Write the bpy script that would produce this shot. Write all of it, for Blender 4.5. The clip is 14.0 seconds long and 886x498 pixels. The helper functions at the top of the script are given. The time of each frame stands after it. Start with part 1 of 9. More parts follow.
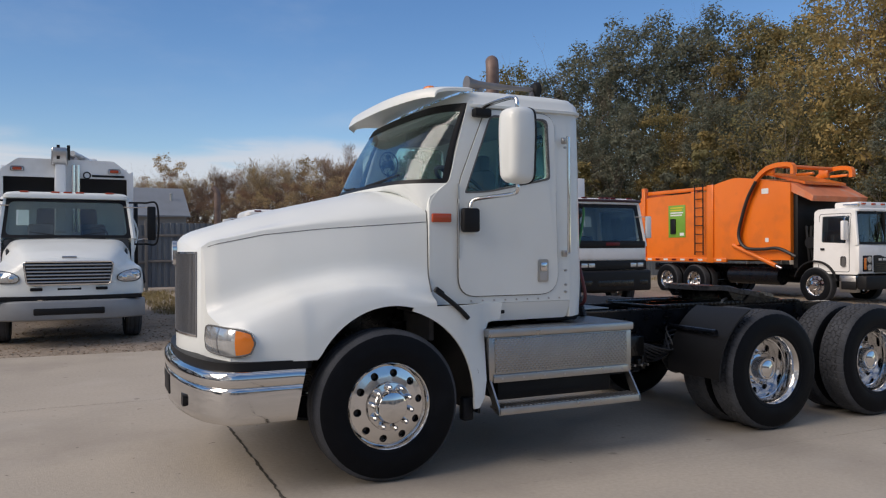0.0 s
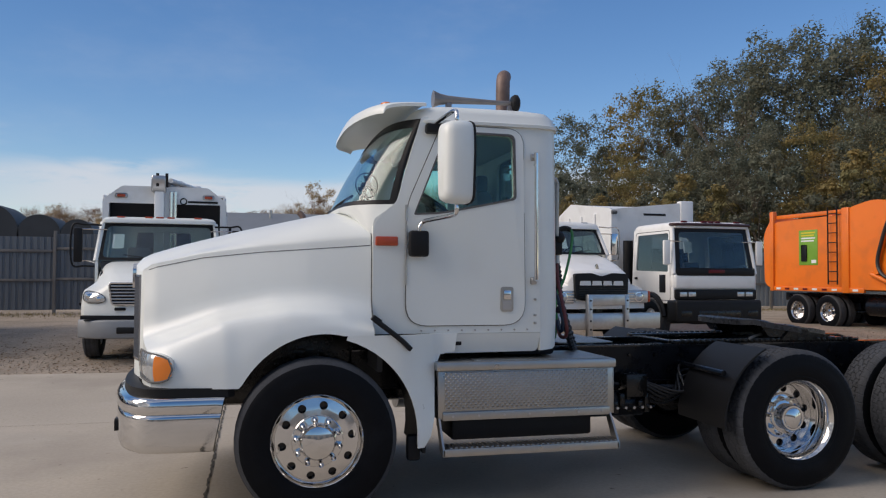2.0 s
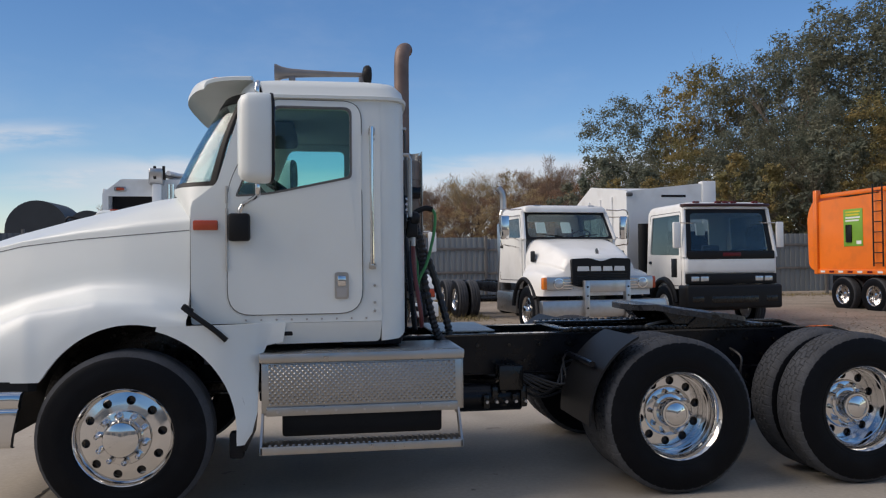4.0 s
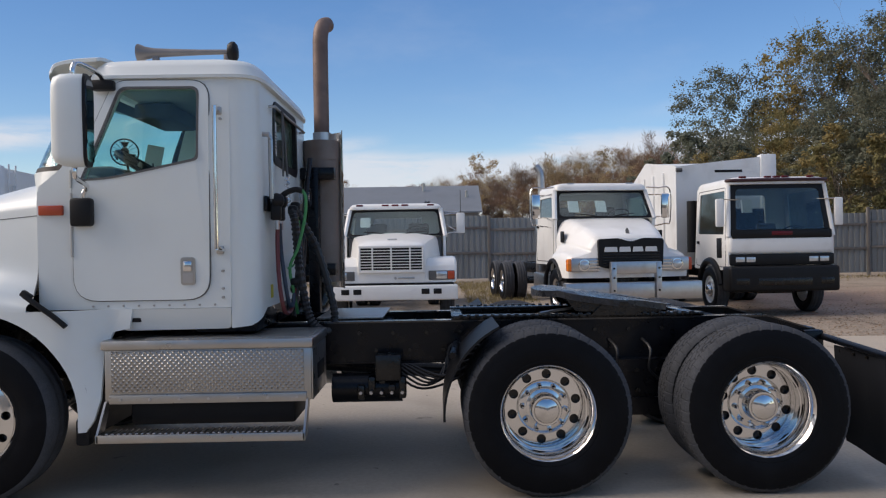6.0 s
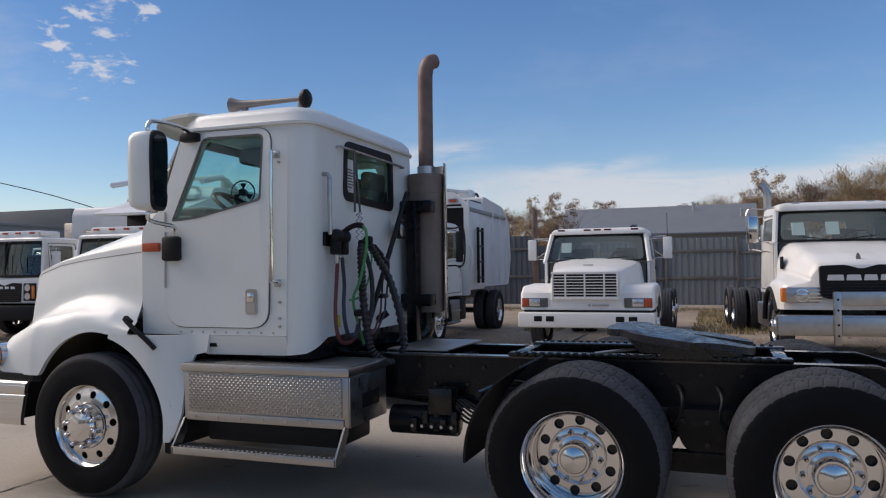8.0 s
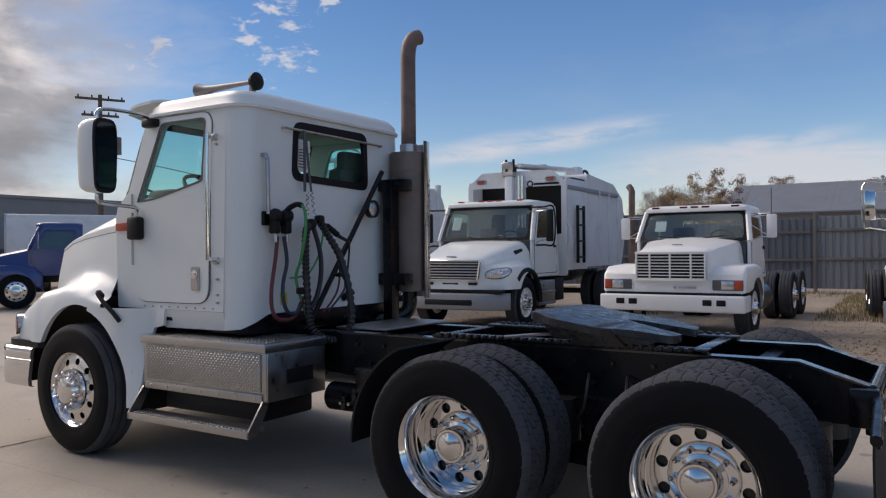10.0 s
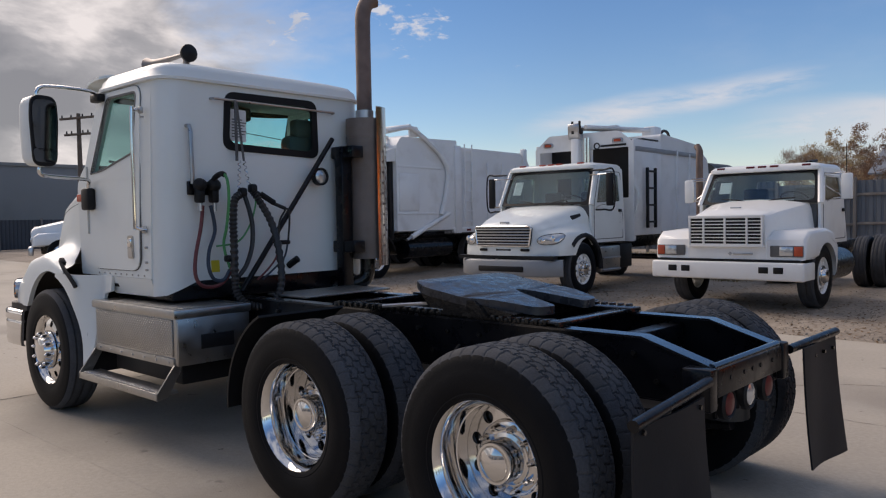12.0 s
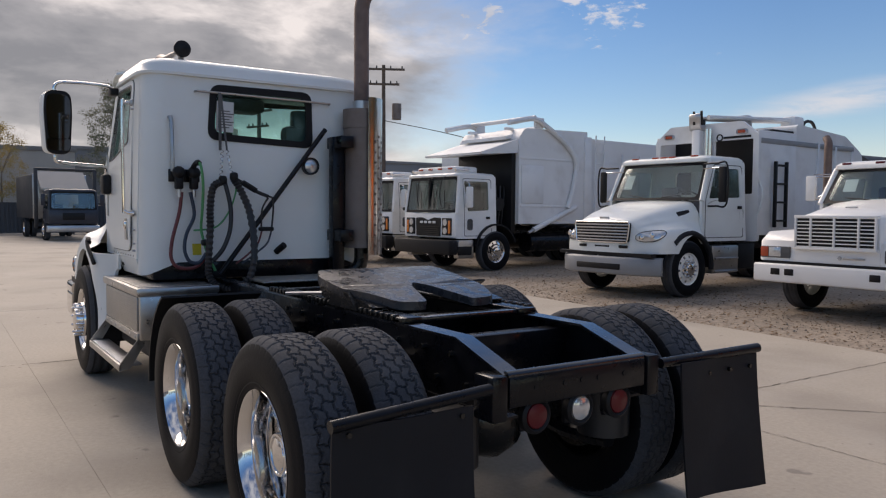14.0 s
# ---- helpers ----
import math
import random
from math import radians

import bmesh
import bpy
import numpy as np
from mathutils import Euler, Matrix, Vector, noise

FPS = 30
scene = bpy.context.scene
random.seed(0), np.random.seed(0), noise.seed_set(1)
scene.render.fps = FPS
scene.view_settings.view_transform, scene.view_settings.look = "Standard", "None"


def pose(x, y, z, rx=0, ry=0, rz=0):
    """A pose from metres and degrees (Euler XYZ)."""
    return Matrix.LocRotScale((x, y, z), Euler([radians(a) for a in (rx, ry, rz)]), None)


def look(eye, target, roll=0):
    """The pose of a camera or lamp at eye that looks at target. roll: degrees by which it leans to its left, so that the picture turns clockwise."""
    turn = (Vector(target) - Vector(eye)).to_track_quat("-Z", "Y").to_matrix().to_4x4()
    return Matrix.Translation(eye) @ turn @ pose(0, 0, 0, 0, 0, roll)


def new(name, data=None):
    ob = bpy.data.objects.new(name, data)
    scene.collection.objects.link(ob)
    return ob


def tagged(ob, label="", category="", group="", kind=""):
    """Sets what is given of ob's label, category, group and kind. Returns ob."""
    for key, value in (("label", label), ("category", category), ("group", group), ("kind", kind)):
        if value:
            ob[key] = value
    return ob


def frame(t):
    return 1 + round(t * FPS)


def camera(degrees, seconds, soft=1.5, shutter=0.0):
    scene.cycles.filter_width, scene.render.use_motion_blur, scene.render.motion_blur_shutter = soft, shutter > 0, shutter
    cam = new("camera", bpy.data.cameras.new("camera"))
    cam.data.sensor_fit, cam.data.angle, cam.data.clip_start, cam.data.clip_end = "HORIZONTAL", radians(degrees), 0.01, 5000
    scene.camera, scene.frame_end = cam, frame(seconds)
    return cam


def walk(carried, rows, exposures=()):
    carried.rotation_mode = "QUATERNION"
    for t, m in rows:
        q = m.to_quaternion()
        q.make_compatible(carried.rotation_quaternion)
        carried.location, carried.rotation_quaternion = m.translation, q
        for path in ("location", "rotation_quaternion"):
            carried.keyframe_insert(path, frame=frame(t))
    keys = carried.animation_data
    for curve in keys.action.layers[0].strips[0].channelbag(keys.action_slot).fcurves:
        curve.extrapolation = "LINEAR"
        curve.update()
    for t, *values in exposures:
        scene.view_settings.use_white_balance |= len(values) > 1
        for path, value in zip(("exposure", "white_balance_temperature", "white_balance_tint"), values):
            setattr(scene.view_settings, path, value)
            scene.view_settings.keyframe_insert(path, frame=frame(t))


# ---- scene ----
cam = camera(60.0, 14.0, soft=1.2)
PATH = [
    (0, (-1.824, -5.992, 1.573), (-0.989, -4.175, 1.572), -0.3),
    (0.5, (-1.489, -6.058, 1.585), (-0.729, -4.208, 1.608), -0.2),
    (1, (-1.133, -6.069, 1.61), (-0.467, -4.184, 1.655), -0.1),
    (1.5, (-0.751, -6.146, 1.607), (-0.184, -4.229, 1.667), 0.2),
    (2, (-0.397, -6.084, 1.575), (0.078, -4.142, 1.64), 0.3),
    (2.5, (-0.004, -6.068, 1.568), (0.4, -4.11, 1.626), 0.4),
    (3, (0.404, -6.087, 1.574), (0.757, -4.119, 1.624), 0.2),
    (3.5, (0.815, -6.005, 1.55), (1.131, -4.031, 1.592), -0.1),
    (4, (1.231, -5.988, 1.539), (1.522, -4.01, 1.576), -0.6),
    (4.2, (1.385, -5.977, 1.552), (1.664, -3.996, 1.585), -0.6),
    (6.3, (3.104, -5.792, 1.54), (3.032, -3.794, 1.528), -1.1),
    (6.5, (3.263, -5.797, 1.541), (3.124, -3.802, 1.536), -1.2),
    (7, (3.604, -5.715, 1.552), (3.274, -3.743, 1.567), -1.2),
    (7.5, (3.956, -5.596, 1.582), (3.437, -3.664, 1.624), -1.0),
    (8, (4.329, -5.488, 1.606), (3.645, -3.609, 1.66), -0.7),
    (8.2, (4.455, -5.406, 1.596), (3.716, -3.548, 1.649), -0.5),
    (10.3, (5.939, -4.535, 1.589), (4.822, -2.876, 1.578), -0.6),
    (10.5, (6.043, -4.431, 1.613), (4.903, -2.788, 1.588), -0.7),
    (11, (6.31, -4.157, 1.599), (5.107, -2.559, 1.552), -0.9),
    (11.5, (6.63, -3.919, 1.589), (5.358, -2.377, 1.521), -1.1),
    (12, (6.9, -3.659, 1.579), (5.549, -2.186, 1.498), -1.0),
    (12.5, (7.174, -3.35, 1.574), (5.745, -1.952, 1.485), -0.9),
    (13, (7.47, -3.037, 1.579), (5.966, -1.722, 1.489), -0.5),
    (13.5, (7.676, -2.681, 1.577), (6.096, -1.458, 1.484), -0.1),
    (14, (7.929, -2.333, 1.566), (6.268, -1.223, 1.467), 0.4),
]
EXPOSURES = [(0, 0.11, 6820, 15), (4, 0.15, 6760, 14), (6.5, 0.3, 6830, 16), (8, 0.1, 6880, 17), (10.5, 0.08, 6980, 18), (12, 0.15, 7080, 18), (14, 0.2, 7180, 18)]
walk(cam, [(t, look(eye, target, roll)) for t, eye, target, roll in PATH], exposures=EXPOSURES)

# ---- world, sun ----
SUN_AZ, SUN_EL = radians(272), radians(37)      # clockwise from +y
world = bpy.data.worlds.new("sky")
scene.world = world
world.use_nodes = True
wn, wl = world.node_tree.nodes, world.node_tree.links
wn.clear()


def wnode(kind, **props):
    n = wn.new(kind)
    for k, v in props.items():
        if k in n.inputs:
            n.inputs[k].default_value = v
    return n


sky = wn.new("ShaderNodeTexSky")
sky.sky_type = "NISHITA"
sky.sun_disc = False
sky.sun_elevation, sky.sun_rotation = SUN_EL, SUN_AZ
sky.air_density, sky.dust_density, sky.ozone_density = 1.0, 0.0, 2.6
geo = wn.new("ShaderNodeTexCoord")
sep = wn.new("ShaderNodeSeparateXYZ")
wl.new(geo.outputs["Generated"], sep.inputs[0])


def wmath(op, a, b=None, clamp=False):
    n = wn.new("ShaderNodeMath")
    n.operation, n.use_clamp = op, clamp
    for i, v in enumerate((a, b)):
        if v is None:
            continue
        if isinstance(v, (int, float)):
            n.inputs[i].default_value = v
        else:
            wl.new(v, n.inputs[i])
    return n.outputs[0]


# cloud: a thick grey mass to the west, a pale bank along the horizon, small puffs elsewhere
def flat(sx, sz):
    m = wn.new("ShaderNodeMapping")
    m.inputs["Scale"].default_value = (sx, sx, sz)
    wl.new(geo.outputs["Generated"], m.inputs["Vector"])
    return m.outputs[0]


def wnoise(vec, scale, detail, rough=0.55, warp=0.0):
    n = wnode("ShaderNodeTexNoise", Scale=scale, Detail=detail, Roughness=rough, Distortion=warp)
    wl.new(vec, n.inputs["Vector"])
    return n.outputs[0]


def spread(src, lo, hi, top=1.0):
    n = wn.new("ShaderNodeMapRange")
    n.interpolation_type = "SMOOTHSTEP"
    for k, v in (("From Min", lo), ("From Max", hi), ("To Max", top)):
        n.inputs[k].default_value = v
    wl.new(src, n.inputs["Value"])
    return n.outputs[0]


WEST = radians(262)
toward = wmath("ADD", wmath("MULTIPLY", sep.outputs[0], math.sin(WEST)), wmath("MULTIPLY", sep.outputs[1], math.cos(WEST)))
billow = wnoise(flat(1.0, 2.2), 2.6, 8.0, 0.58, 0.25)
mass = spread(wmath("ADD", toward, wmath("MULTIPLY", wmath("SUBTRACT", billow, 0.5), 0.42)), 0.63, 0.77, 0.96)
def bearing(az, el):
    az, el = radians(az), radians(el)
    return Vector((math.sin(az) * math.cos(el), math.cos(az) * math.cos(el), math.sin(el)))


def along(v):
    """How far a direction of the sky lies along a fixed one."""
    n = wn.new("ShaderNodeVectorMath")
    n.operation = "DOT_PRODUCT"
    wl.new(geo.outputs["Generated"], n.inputs[0])
    n.inputs[1].default_value = v
    return n.outputs["Value"]


def swing(src, amount):
    return wmath("MULTIPLY", wmath("SUBTRACT", src, 0.5), amount)


def streak_cloud(a, b, width, top):
    """A long feathered streak between two bearings."""
    p, q = bearing(*a), bearing(*b)
    off = wmath("ABSOLUTE", wmath("ADD", along(p.cross(q).normalized()), swing(wisp, 0.050)))
    half = math.cos(p.angle(q) * 0.5)
    reach = spread(wmath("ADD", along((p + q).normalized()), swing(billow, 0.02)), half - 0.004, half + 0.016)
    body = spread(wmath("SUBTRACT", width, off), 0.0, width, top)
    return wmath("MULTIPLY", wmath("MULTIPLY", body, reach), spread(feather, 0.30, 0.62))


def puff_cloud(a, radius, lo, hi, top):
    """A small broken cloud about a bearing."""
    near = spread(along(bearing(*a)), math.cos(radians(radius)), math.cos(radians(radius * 0.25)), 0.34)
    return spread(wmath("ADD", crumb, near), lo, hi, top)


wisp = wnoise(flat(1.0, 4.5), 3.0, 6.0, 0.5, 0.3)
feather = wnoise(flat(1.0, 5.0), 9.0, 7.0, 0.62, 0.4)
crumb = wnoise(flat(1.0, 2.2), 26.0, 6.0, 0.6, 0.3)
roof_of_bank = wmath("ADD", sep.outputs[2], swing(wisp, 0.085))
bank = wmath("MULTIPLY", wmath("MULTIPLY", spread(wmath("MULTIPLY", roof_of_bank, -1.0), -0.140, -0.116), spread(feather, 0.18, 0.50, 0.80)), spread(along(bearing(8, 8)), 0.86, 0.95))
low_haze = spread(wmath("MULTIPLY", sep.outputs[2], -1.0), -0.11, -0.02, 0.34)
cover = mass
high = wmath("MULTIPLY", spread(wnoise(flat(1.0, 1.6), 2.6, 7.0, 0.58, 0.3), 0.36, 0.60, 0.75), spread(sep.outputs[2], 0.40, 0.62))      # unseen broken cloud overhead, added to raise the fill light
for c in (bank, low_haze, high, streak_cloud((-37, 6.3), (-16, 9.1), 0.022, 0.85), streak_cloud((-22, 5.6), (-3, 7.4), 0.022, 0.80), streak_cloud((-21, 9.2), (-16, 9.2), 0.012, 0.6),
          streak_cloud((13, 9.1), (19, 9.4), 0.016, 0.55), puff_cloud((-44.5, 15.2), 5.2, 0.80, 0.95, 0.85), puff_cloud((-53, 13.3), 3.2, 0.80, 0.95, 0.8), puff_cloud((-36.9, 10.5), 0.9, 0.78, 0.95, 0.75),
          puff_cloud((-43, 18.8), 4.5, 0.82, 0.97, 0.8), spread(wnoise(flat(1.0, 2.6), 2.2, 7.0, 0.6), 0.50, 0.75, 0.12)):
    cover = wmath("MAXIMUM", cover, c)
# the thick cloud is grey beneath with bright thin places
lump = wnoise(flat(1.0, 2.4), 4.2, 7.0, 0.55, 0.2)
ramp = wn.new("ShaderNodeValToRGB")
ramp.color_ramp.elements.new(0.5)
for el, (at_, c) in zip(ramp.color_ramp.elements, ((0.40, (1.7, 1.8, 1.95, 1)), (0.52, (2.7, 2.8, 2.95, 1)), (0.64, (5.9, 5.9, 5.9, 1)))):
    el.position, el.color = at_, c
wl.new(lump, ramp.inputs[0])
thin = wn.new("ShaderNodeMixRGB")
wl.new(mass, thin.inputs[0])
thin.inputs[1].default_value = (4.6, 5.0, 5.5, 1)
wl.new(ramp.outputs[0], thin.inputs[2])
tone = wnode("ShaderNodeHueSaturation", Hue=0.505, Saturation=1.24, Value=0.84)
wl.new(sky.outputs[0], tone.inputs["Color"])
mix = wn.new("ShaderNodeMixRGB")
even = wn.new("ShaderNodeVectorMath")      # the clear sky is deeper blue towards the north-west
even.operation = "SCALE"
level = wn.new("ShaderNodeMapRange")
for k, v in (("From Min", -0.32), ("From Max", 0.40), ("To Min", 1.17), ("To Max", 0.86)):
    level.inputs[k].default_value = v
wl.new(toward, level.inputs["Value"]), wl.new(tone.outputs[0], even.inputs[0]), wl.new(level.outputs[0], even.inputs["Scale"])
wl.new(cover, mix.inputs[0]), wl.new(even.outputs[0], mix.inputs[1]), wl.new(thin.outputs[0], mix.inputs[2])
back = wnode("ShaderNodeBackground", Strength=0.125)
outw = wn.new("ShaderNodeOutputWorld")
wl.new(mix.outputs[0], back.inputs[0]), wl.new(back.outputs[0], outw.inputs[0])

sun = new("sun", bpy.data.lights.new("sun", "SUN"))
sun.data.energy, sun.data.angle, sun.data.color = 2.5, radians(46), (1.0, 0.925, 0.83)
sun_to = Vector((math.sin(SUN_AZ) * math.cos(SUN_EL), math.cos(SUN_AZ) * math.cos(SUN_EL), math.sin(SUN_EL)))
sun.matrix_world = look(sun_to * 50, (0, 0, 0))


# ---- materials ----
def mat(name, base, rough=0.5, metal=0.0, vary=0.0, scale=6.0, fine=0.0, fine_scale=80.0, bump=0.0, bump_scale=60.0,
        coat=0.0, stain=None, stain_scale=1.2, stain_amount=0.0, rough_vary=0.0, per_object=0.0, spec=0.5):
    """A surface with colour that varies at two scales, stains with a shape of their own, and fine relief."""
    m = bpy.data.materials.new(name)
    m.use_nodes = True
    nt = m.node_tree
    n, l = nt.nodes, nt.links
    b = n["Principled BSDF"]
    b.inputs["Roughness"].default_value, b.inputs["Metallic"].default_value = rough, metal
    b.inputs["Coat Weight"].default_value, b.inputs["Coat Roughness"].default_value = coat, 0.06
    b.inputs["Specular IOR Level"].default_value = spec
    col = n.new("ShaderNodeRGB")
    col.outputs[0].default_value = (*base, 1)
    out = col.outputs[0]
    tc = n.new("ShaderNodeTexCoord")

    def noise_(sc, detail=4.0):
        t = n.new("ShaderNodeTexNoise")
        t.inputs["Scale"].default_value, t.inputs["Detail"].default_value = sc, detail
        l.new(tc.outputs["Object"], t.inputs["Vector"])
        return t.outputs[0]

    def scaled(src, amount):
        """1 - amount/2 .. 1 + amount/2 around a noise value."""
        q = n.new("ShaderNodeMapRange")
        q.inputs["From Min"].default_value, q.inputs["From Max"].default_value = 0.25, 0.75
        q.inputs["To Min"].default_value, q.inputs["To Max"].default_value = 1 - amount, 1 + amount
        l.new(src, q.inputs["Value"])
        return q.outputs[0]

    def times(c, f):
        q = n.new("ShaderNodeVectorMath")
        q.operation = "SCALE"
        l.new(c, q.inputs[0]), l.new(f, q.inputs["Scale"])
        return q.outputs[0]

    if vary:
        out = times(out, scaled(noise_(scale), vary))
    if fine:
        out = times(out, scaled(noise_(fine_scale, 3.0), fine))
    if per_object:
        info = n.new("ShaderNodeObjectInfo")
        out = times(out, scaled(info.outputs["Random"], per_object))
    if stain_amount:
        r = n.new("ShaderNodeMapRange")
        r.inputs["From Min"].default_value, r.inputs["From Max"].default_value = 0.52, 0.72
        r.inputs["To Max"].default_value = stain_amount
        l.new(noise_(stain_scale, 8.0), r.inputs["Value"])
        x = n.new("ShaderNodeMixRGB")
        x.inputs[2].default_value = (*(stain or (0.1, 0.09, 0.08)), 1)
        l.new(r.outputs[0], x.inputs[0]), l.new(out, x.inputs[1])
        out = x.outputs[0]
    l.new(out, b.inputs["Base Color"])
    if rough_vary:
        r = n.new("ShaderNodeMapRange")
        r.inputs["From Min"].default_value, r.inputs["From Max"].default_value = 0.3, 0.7
        r.inputs["To Min"].default_value, r.inputs["To Max"].default_value = max(0.02, rough - rough_vary), rough + rough_vary
        l.new(noise_(scale * 2.3), r.inputs["Value"]), l.new(r.outputs[0], b.inputs["Roughness"])
    if bump:
        bp = n.new("ShaderNodeBump")
        bp.inputs["Strength"].default_value, bp.inputs["Distance"].default_value = bump, 0.01
        l.new(noise_(bump_scale), bp.inputs["Height"]), l.new(bp.outputs[0], b.inputs["Normal"])
    return m


def glass(name, tint, gloss=0.02, face=0.04):
    m = bpy.data.materials.new(name)
    m.use_nodes = True
    n, l = m.node_tree.nodes, m.node_tree.links
    n.clear()
    tr, gl, mx, fr, o = (n.new("ShaderNode" + k) for k in ("BsdfTransparent", "BsdfGlossy", "MixShader", "LayerWeight", "OutputMaterial"))
    tr.inputs[0].default_value = (*tint, 1)
    gl.inputs["Roughness"].default_value = gloss
    fr.inputs["Blend"].default_value = 0.5
    steep = n.new("ShaderNodeMath")
    steep.operation = "POWER"
    steep.inputs[1].default_value = 4.0
    lift = n.new("ShaderNodeMath")
    lift.operation = "MULTIPLY_ADD"
    lift.inputs[1].default_value, lift.inputs[2].default_value = 0.9 - face, face
    l.new(fr.outputs["Facing"], steep.inputs[0]), l.new(steep.outputs[0], lift.inputs[0])
    l.new(lift.outputs[0], mx.inputs[0]), l.new(tr.outputs[0], mx.inputs[1]), l.new(gl.outputs[0], mx.inputs[2])
    l.new(mx.outputs[0], o.inputs[0])
    return m


WHITE = mat("white_paint", (0.735, 0.765, 0.745), 0.34, vary=0.03, scale=1.5, coat=0.09, rough_vary=0.06, stain=(0.55, 0.53, 0.48), stain_scale=2.0, stain_amount=0.12)
WHITE_OLD = mat("weathered_white_paint", (0.82, 0.815, 0.79), 0.32, vary=0.05, scale=1.2, coat=0.15, stain=(0.42, 0.39, 0.34), stain_scale=2.4, stain_amount=0.22, bump=0.05, bump_scale=8)
BODY_WHITE = mat("refuse_body_white_paint", (0.74, 0.75, 0.75), 0.42, vary=0.06, scale=0.9, stain=(0.36, 0.33, 0.29), stain_scale=1.6, stain_amount=0.30, bump=0.08, bump_scale=5)
GLOSS_BLACK = mat("glossy_black_paint", (0.006, 0.007, 0.010), 0.24, vary=0.25, scale=5, coat=0.7, spec=0.6, rough_vary=0.08, bump=0.05, bump_scale=30)
BLACK = mat("black_chassis_paint", (0.0035, 0.0040, 0.0062), 0.32, vary=0.25, scale=5, coat=0.12, spec=0.22, rough_vary=0.12, stain=(0.014, 0.0135, 0.013), stain_scale=6, stain_amount=0.18, bump=0.08, bump_scale=30)
PLASTIC = mat("black_plastic", (0.0085, 0.0085, 0.0095), 0.5, spec=0.26, vary=0.15, fine=0.1, bump=0.06, bump_scale=200)
GREASE = mat("greasy_black_steel", (0.016, 0.015, 0.014), 0.18, metal=0.25, vary=0.4, scale=9, rough_vary=0.14, stain=(0.035, 0.031, 0.027), stain_scale=9, stain_amount=0.35, bump=0.25, bump_scale=45)
WORN_STEEL = mat("worn_greasy_steel", (0.045, 0.047, 0.053), 0.30, metal=0.35, vary=0.45, scale=7, fine=0.2, fine_scale=40, rough_vary=0.16, stain=(0.012, 0.011, 0.010), stain_scale=7, stain_amount=0.8, bump=0.22, bump_scale=26)
RUBBER = mat("tyre_sidewall_rubber", (0.0036, 0.0042, 0.0058), 0.55, spec=0.13, vary=0.2, scale=7, fine=0.12, fine_scale=120, bump=0.10, bump_scale=90, stain=(0.015, 0.017, 0.021), stain_scale=4, stain_amount=0.25)
TREAD_RUBBER = mat("dusty_tread_rubber", (0.060, 0.063, 0.070), 0.8, spec=0.2, vary=0.25, scale=7, fine=0.2, fine_scale=110, bump=0.2, bump_scale=120, stain=(0.060, 0.057, 0.052), stain_scale=5, stain_amount=0.45)
HOSE = mat("black_hose_rubber", (0.015, 0.015, 0.016), 0.45, vary=0.2)
FLAP = mat("mud_flap_rubber", (0.008, 0.009, 0.012), 0.62, spec=0.3, vary=0.25, scale=3, stain=(0.026, 0.025, 0.025), stain_scale=3, stain_amount=0.4, bump=0.05)
CHROME = mat("polished_chrome", (0.70, 0.69, 0.68), 0.07, 1.0, vary=0.04, scale=4, rough_vary=0.03)
ALLOY = mat("polished_aluminium_wheel", (0.72, 0.71, 0.70), 0.10, 1.0, vary=0.05, scale=9, rough_vary=0.05, stain=(0.5, 0.48, 0.45), stain_scale=9, stain_amount=0.25)
ALU = mat("brushed_aluminium", (0.44, 0.43, 0.415), 0.36, 1.0, vary=0.08, scale=6, rough_vary=0.1, stain=(0.36, 0.34, 0.31), stain_scale=5, stain_amount=0.4, bump=0.04, bump_scale=120)
SHIELD = mat("smoked_bright_steel", (0.52, 0.50, 0.48), 0.16, 1.0, vary=0.2, scale=3, stain=(0.30, 0.19, 0.14), stain_scale=4, stain_amount=0.45)
HORN = mat("dull_brown_horn_metal", (0.26, 0.235, 0.22), 0.45, 0.6, vary=0.2, scale=6)
DULL = mat("dull_steel_bumper", (0.50, 0.50, 0.51), 0.34, 1.0, vary=0.12, scale=5, stain=(0.25, 0.23, 0.20), stain_scale=5, stain_amount=0.4)
STACK = mat("heat_browned_exhaust", (0.17, 0.115, 0.095), 0.55, 0.25, vary=0.35, scale=5, stain=(0.09, 0.06, 0.05), stain_scale=7, stain_amount=0.5, bump=0.08)
MUFFLER = mat("dull_muffler_steel", (0.19, 0.15, 0.13), 0.5, 0.3, vary=0.2, scale=4, stain=(0.16, 0.11, 0.08), stain_scale=5, stain_amount=0.6, bump=0.06)
AMBER = mat("amber_lens", (0.75, 0.20, 0.02), 0.15, vary=0.08, coat=0.5)
REDLENS = mat("red_lens", (0.11, 0.005, 0.009), 0.35, vary=0.1, coat=0.1, spec=0.3)
MARKER = mat("orange_red_reflector", (0.46, 0.07, 0.025), 0.25, vary=0.1)
LAMP = mat("clear_lamp_lens", (0.55, 0.57, 0.58), 0.10, 0.6, vary=0.15, scale=20, coat=0.6)
GRILLE = mat("grey_grille_mesh", (0.24, 0.24, 0.245), 0.42, 0.5, vary=0.1, fine=0.3, fine_scale=260, bump=0.3, bump_scale=260)
SEAM = mat("dark_seam_rubber", (0.10, 0.10, 0.10), 0.7, vary=0.1)
# colour darkened in place of the dark view the mirrors would reflect
MIRROR_DARK = mat("mirror_glass_dark_view", (0.10, 0.105, 0.115), 0.05, 1.0, vary=0.05)
INTERIOR = mat("grey_cab_trim", (0.10, 0.10, 0.105), 0.8, vary=0.2, bump=0.05)
PAPER = mat("white_paper", (0.70, 0.71, 0.70), 0.7, vary=0.04)
HOSE_RED = mat("red_air_hose", (0.13, 0.025, 0.025), 0.5, vary=0.15)
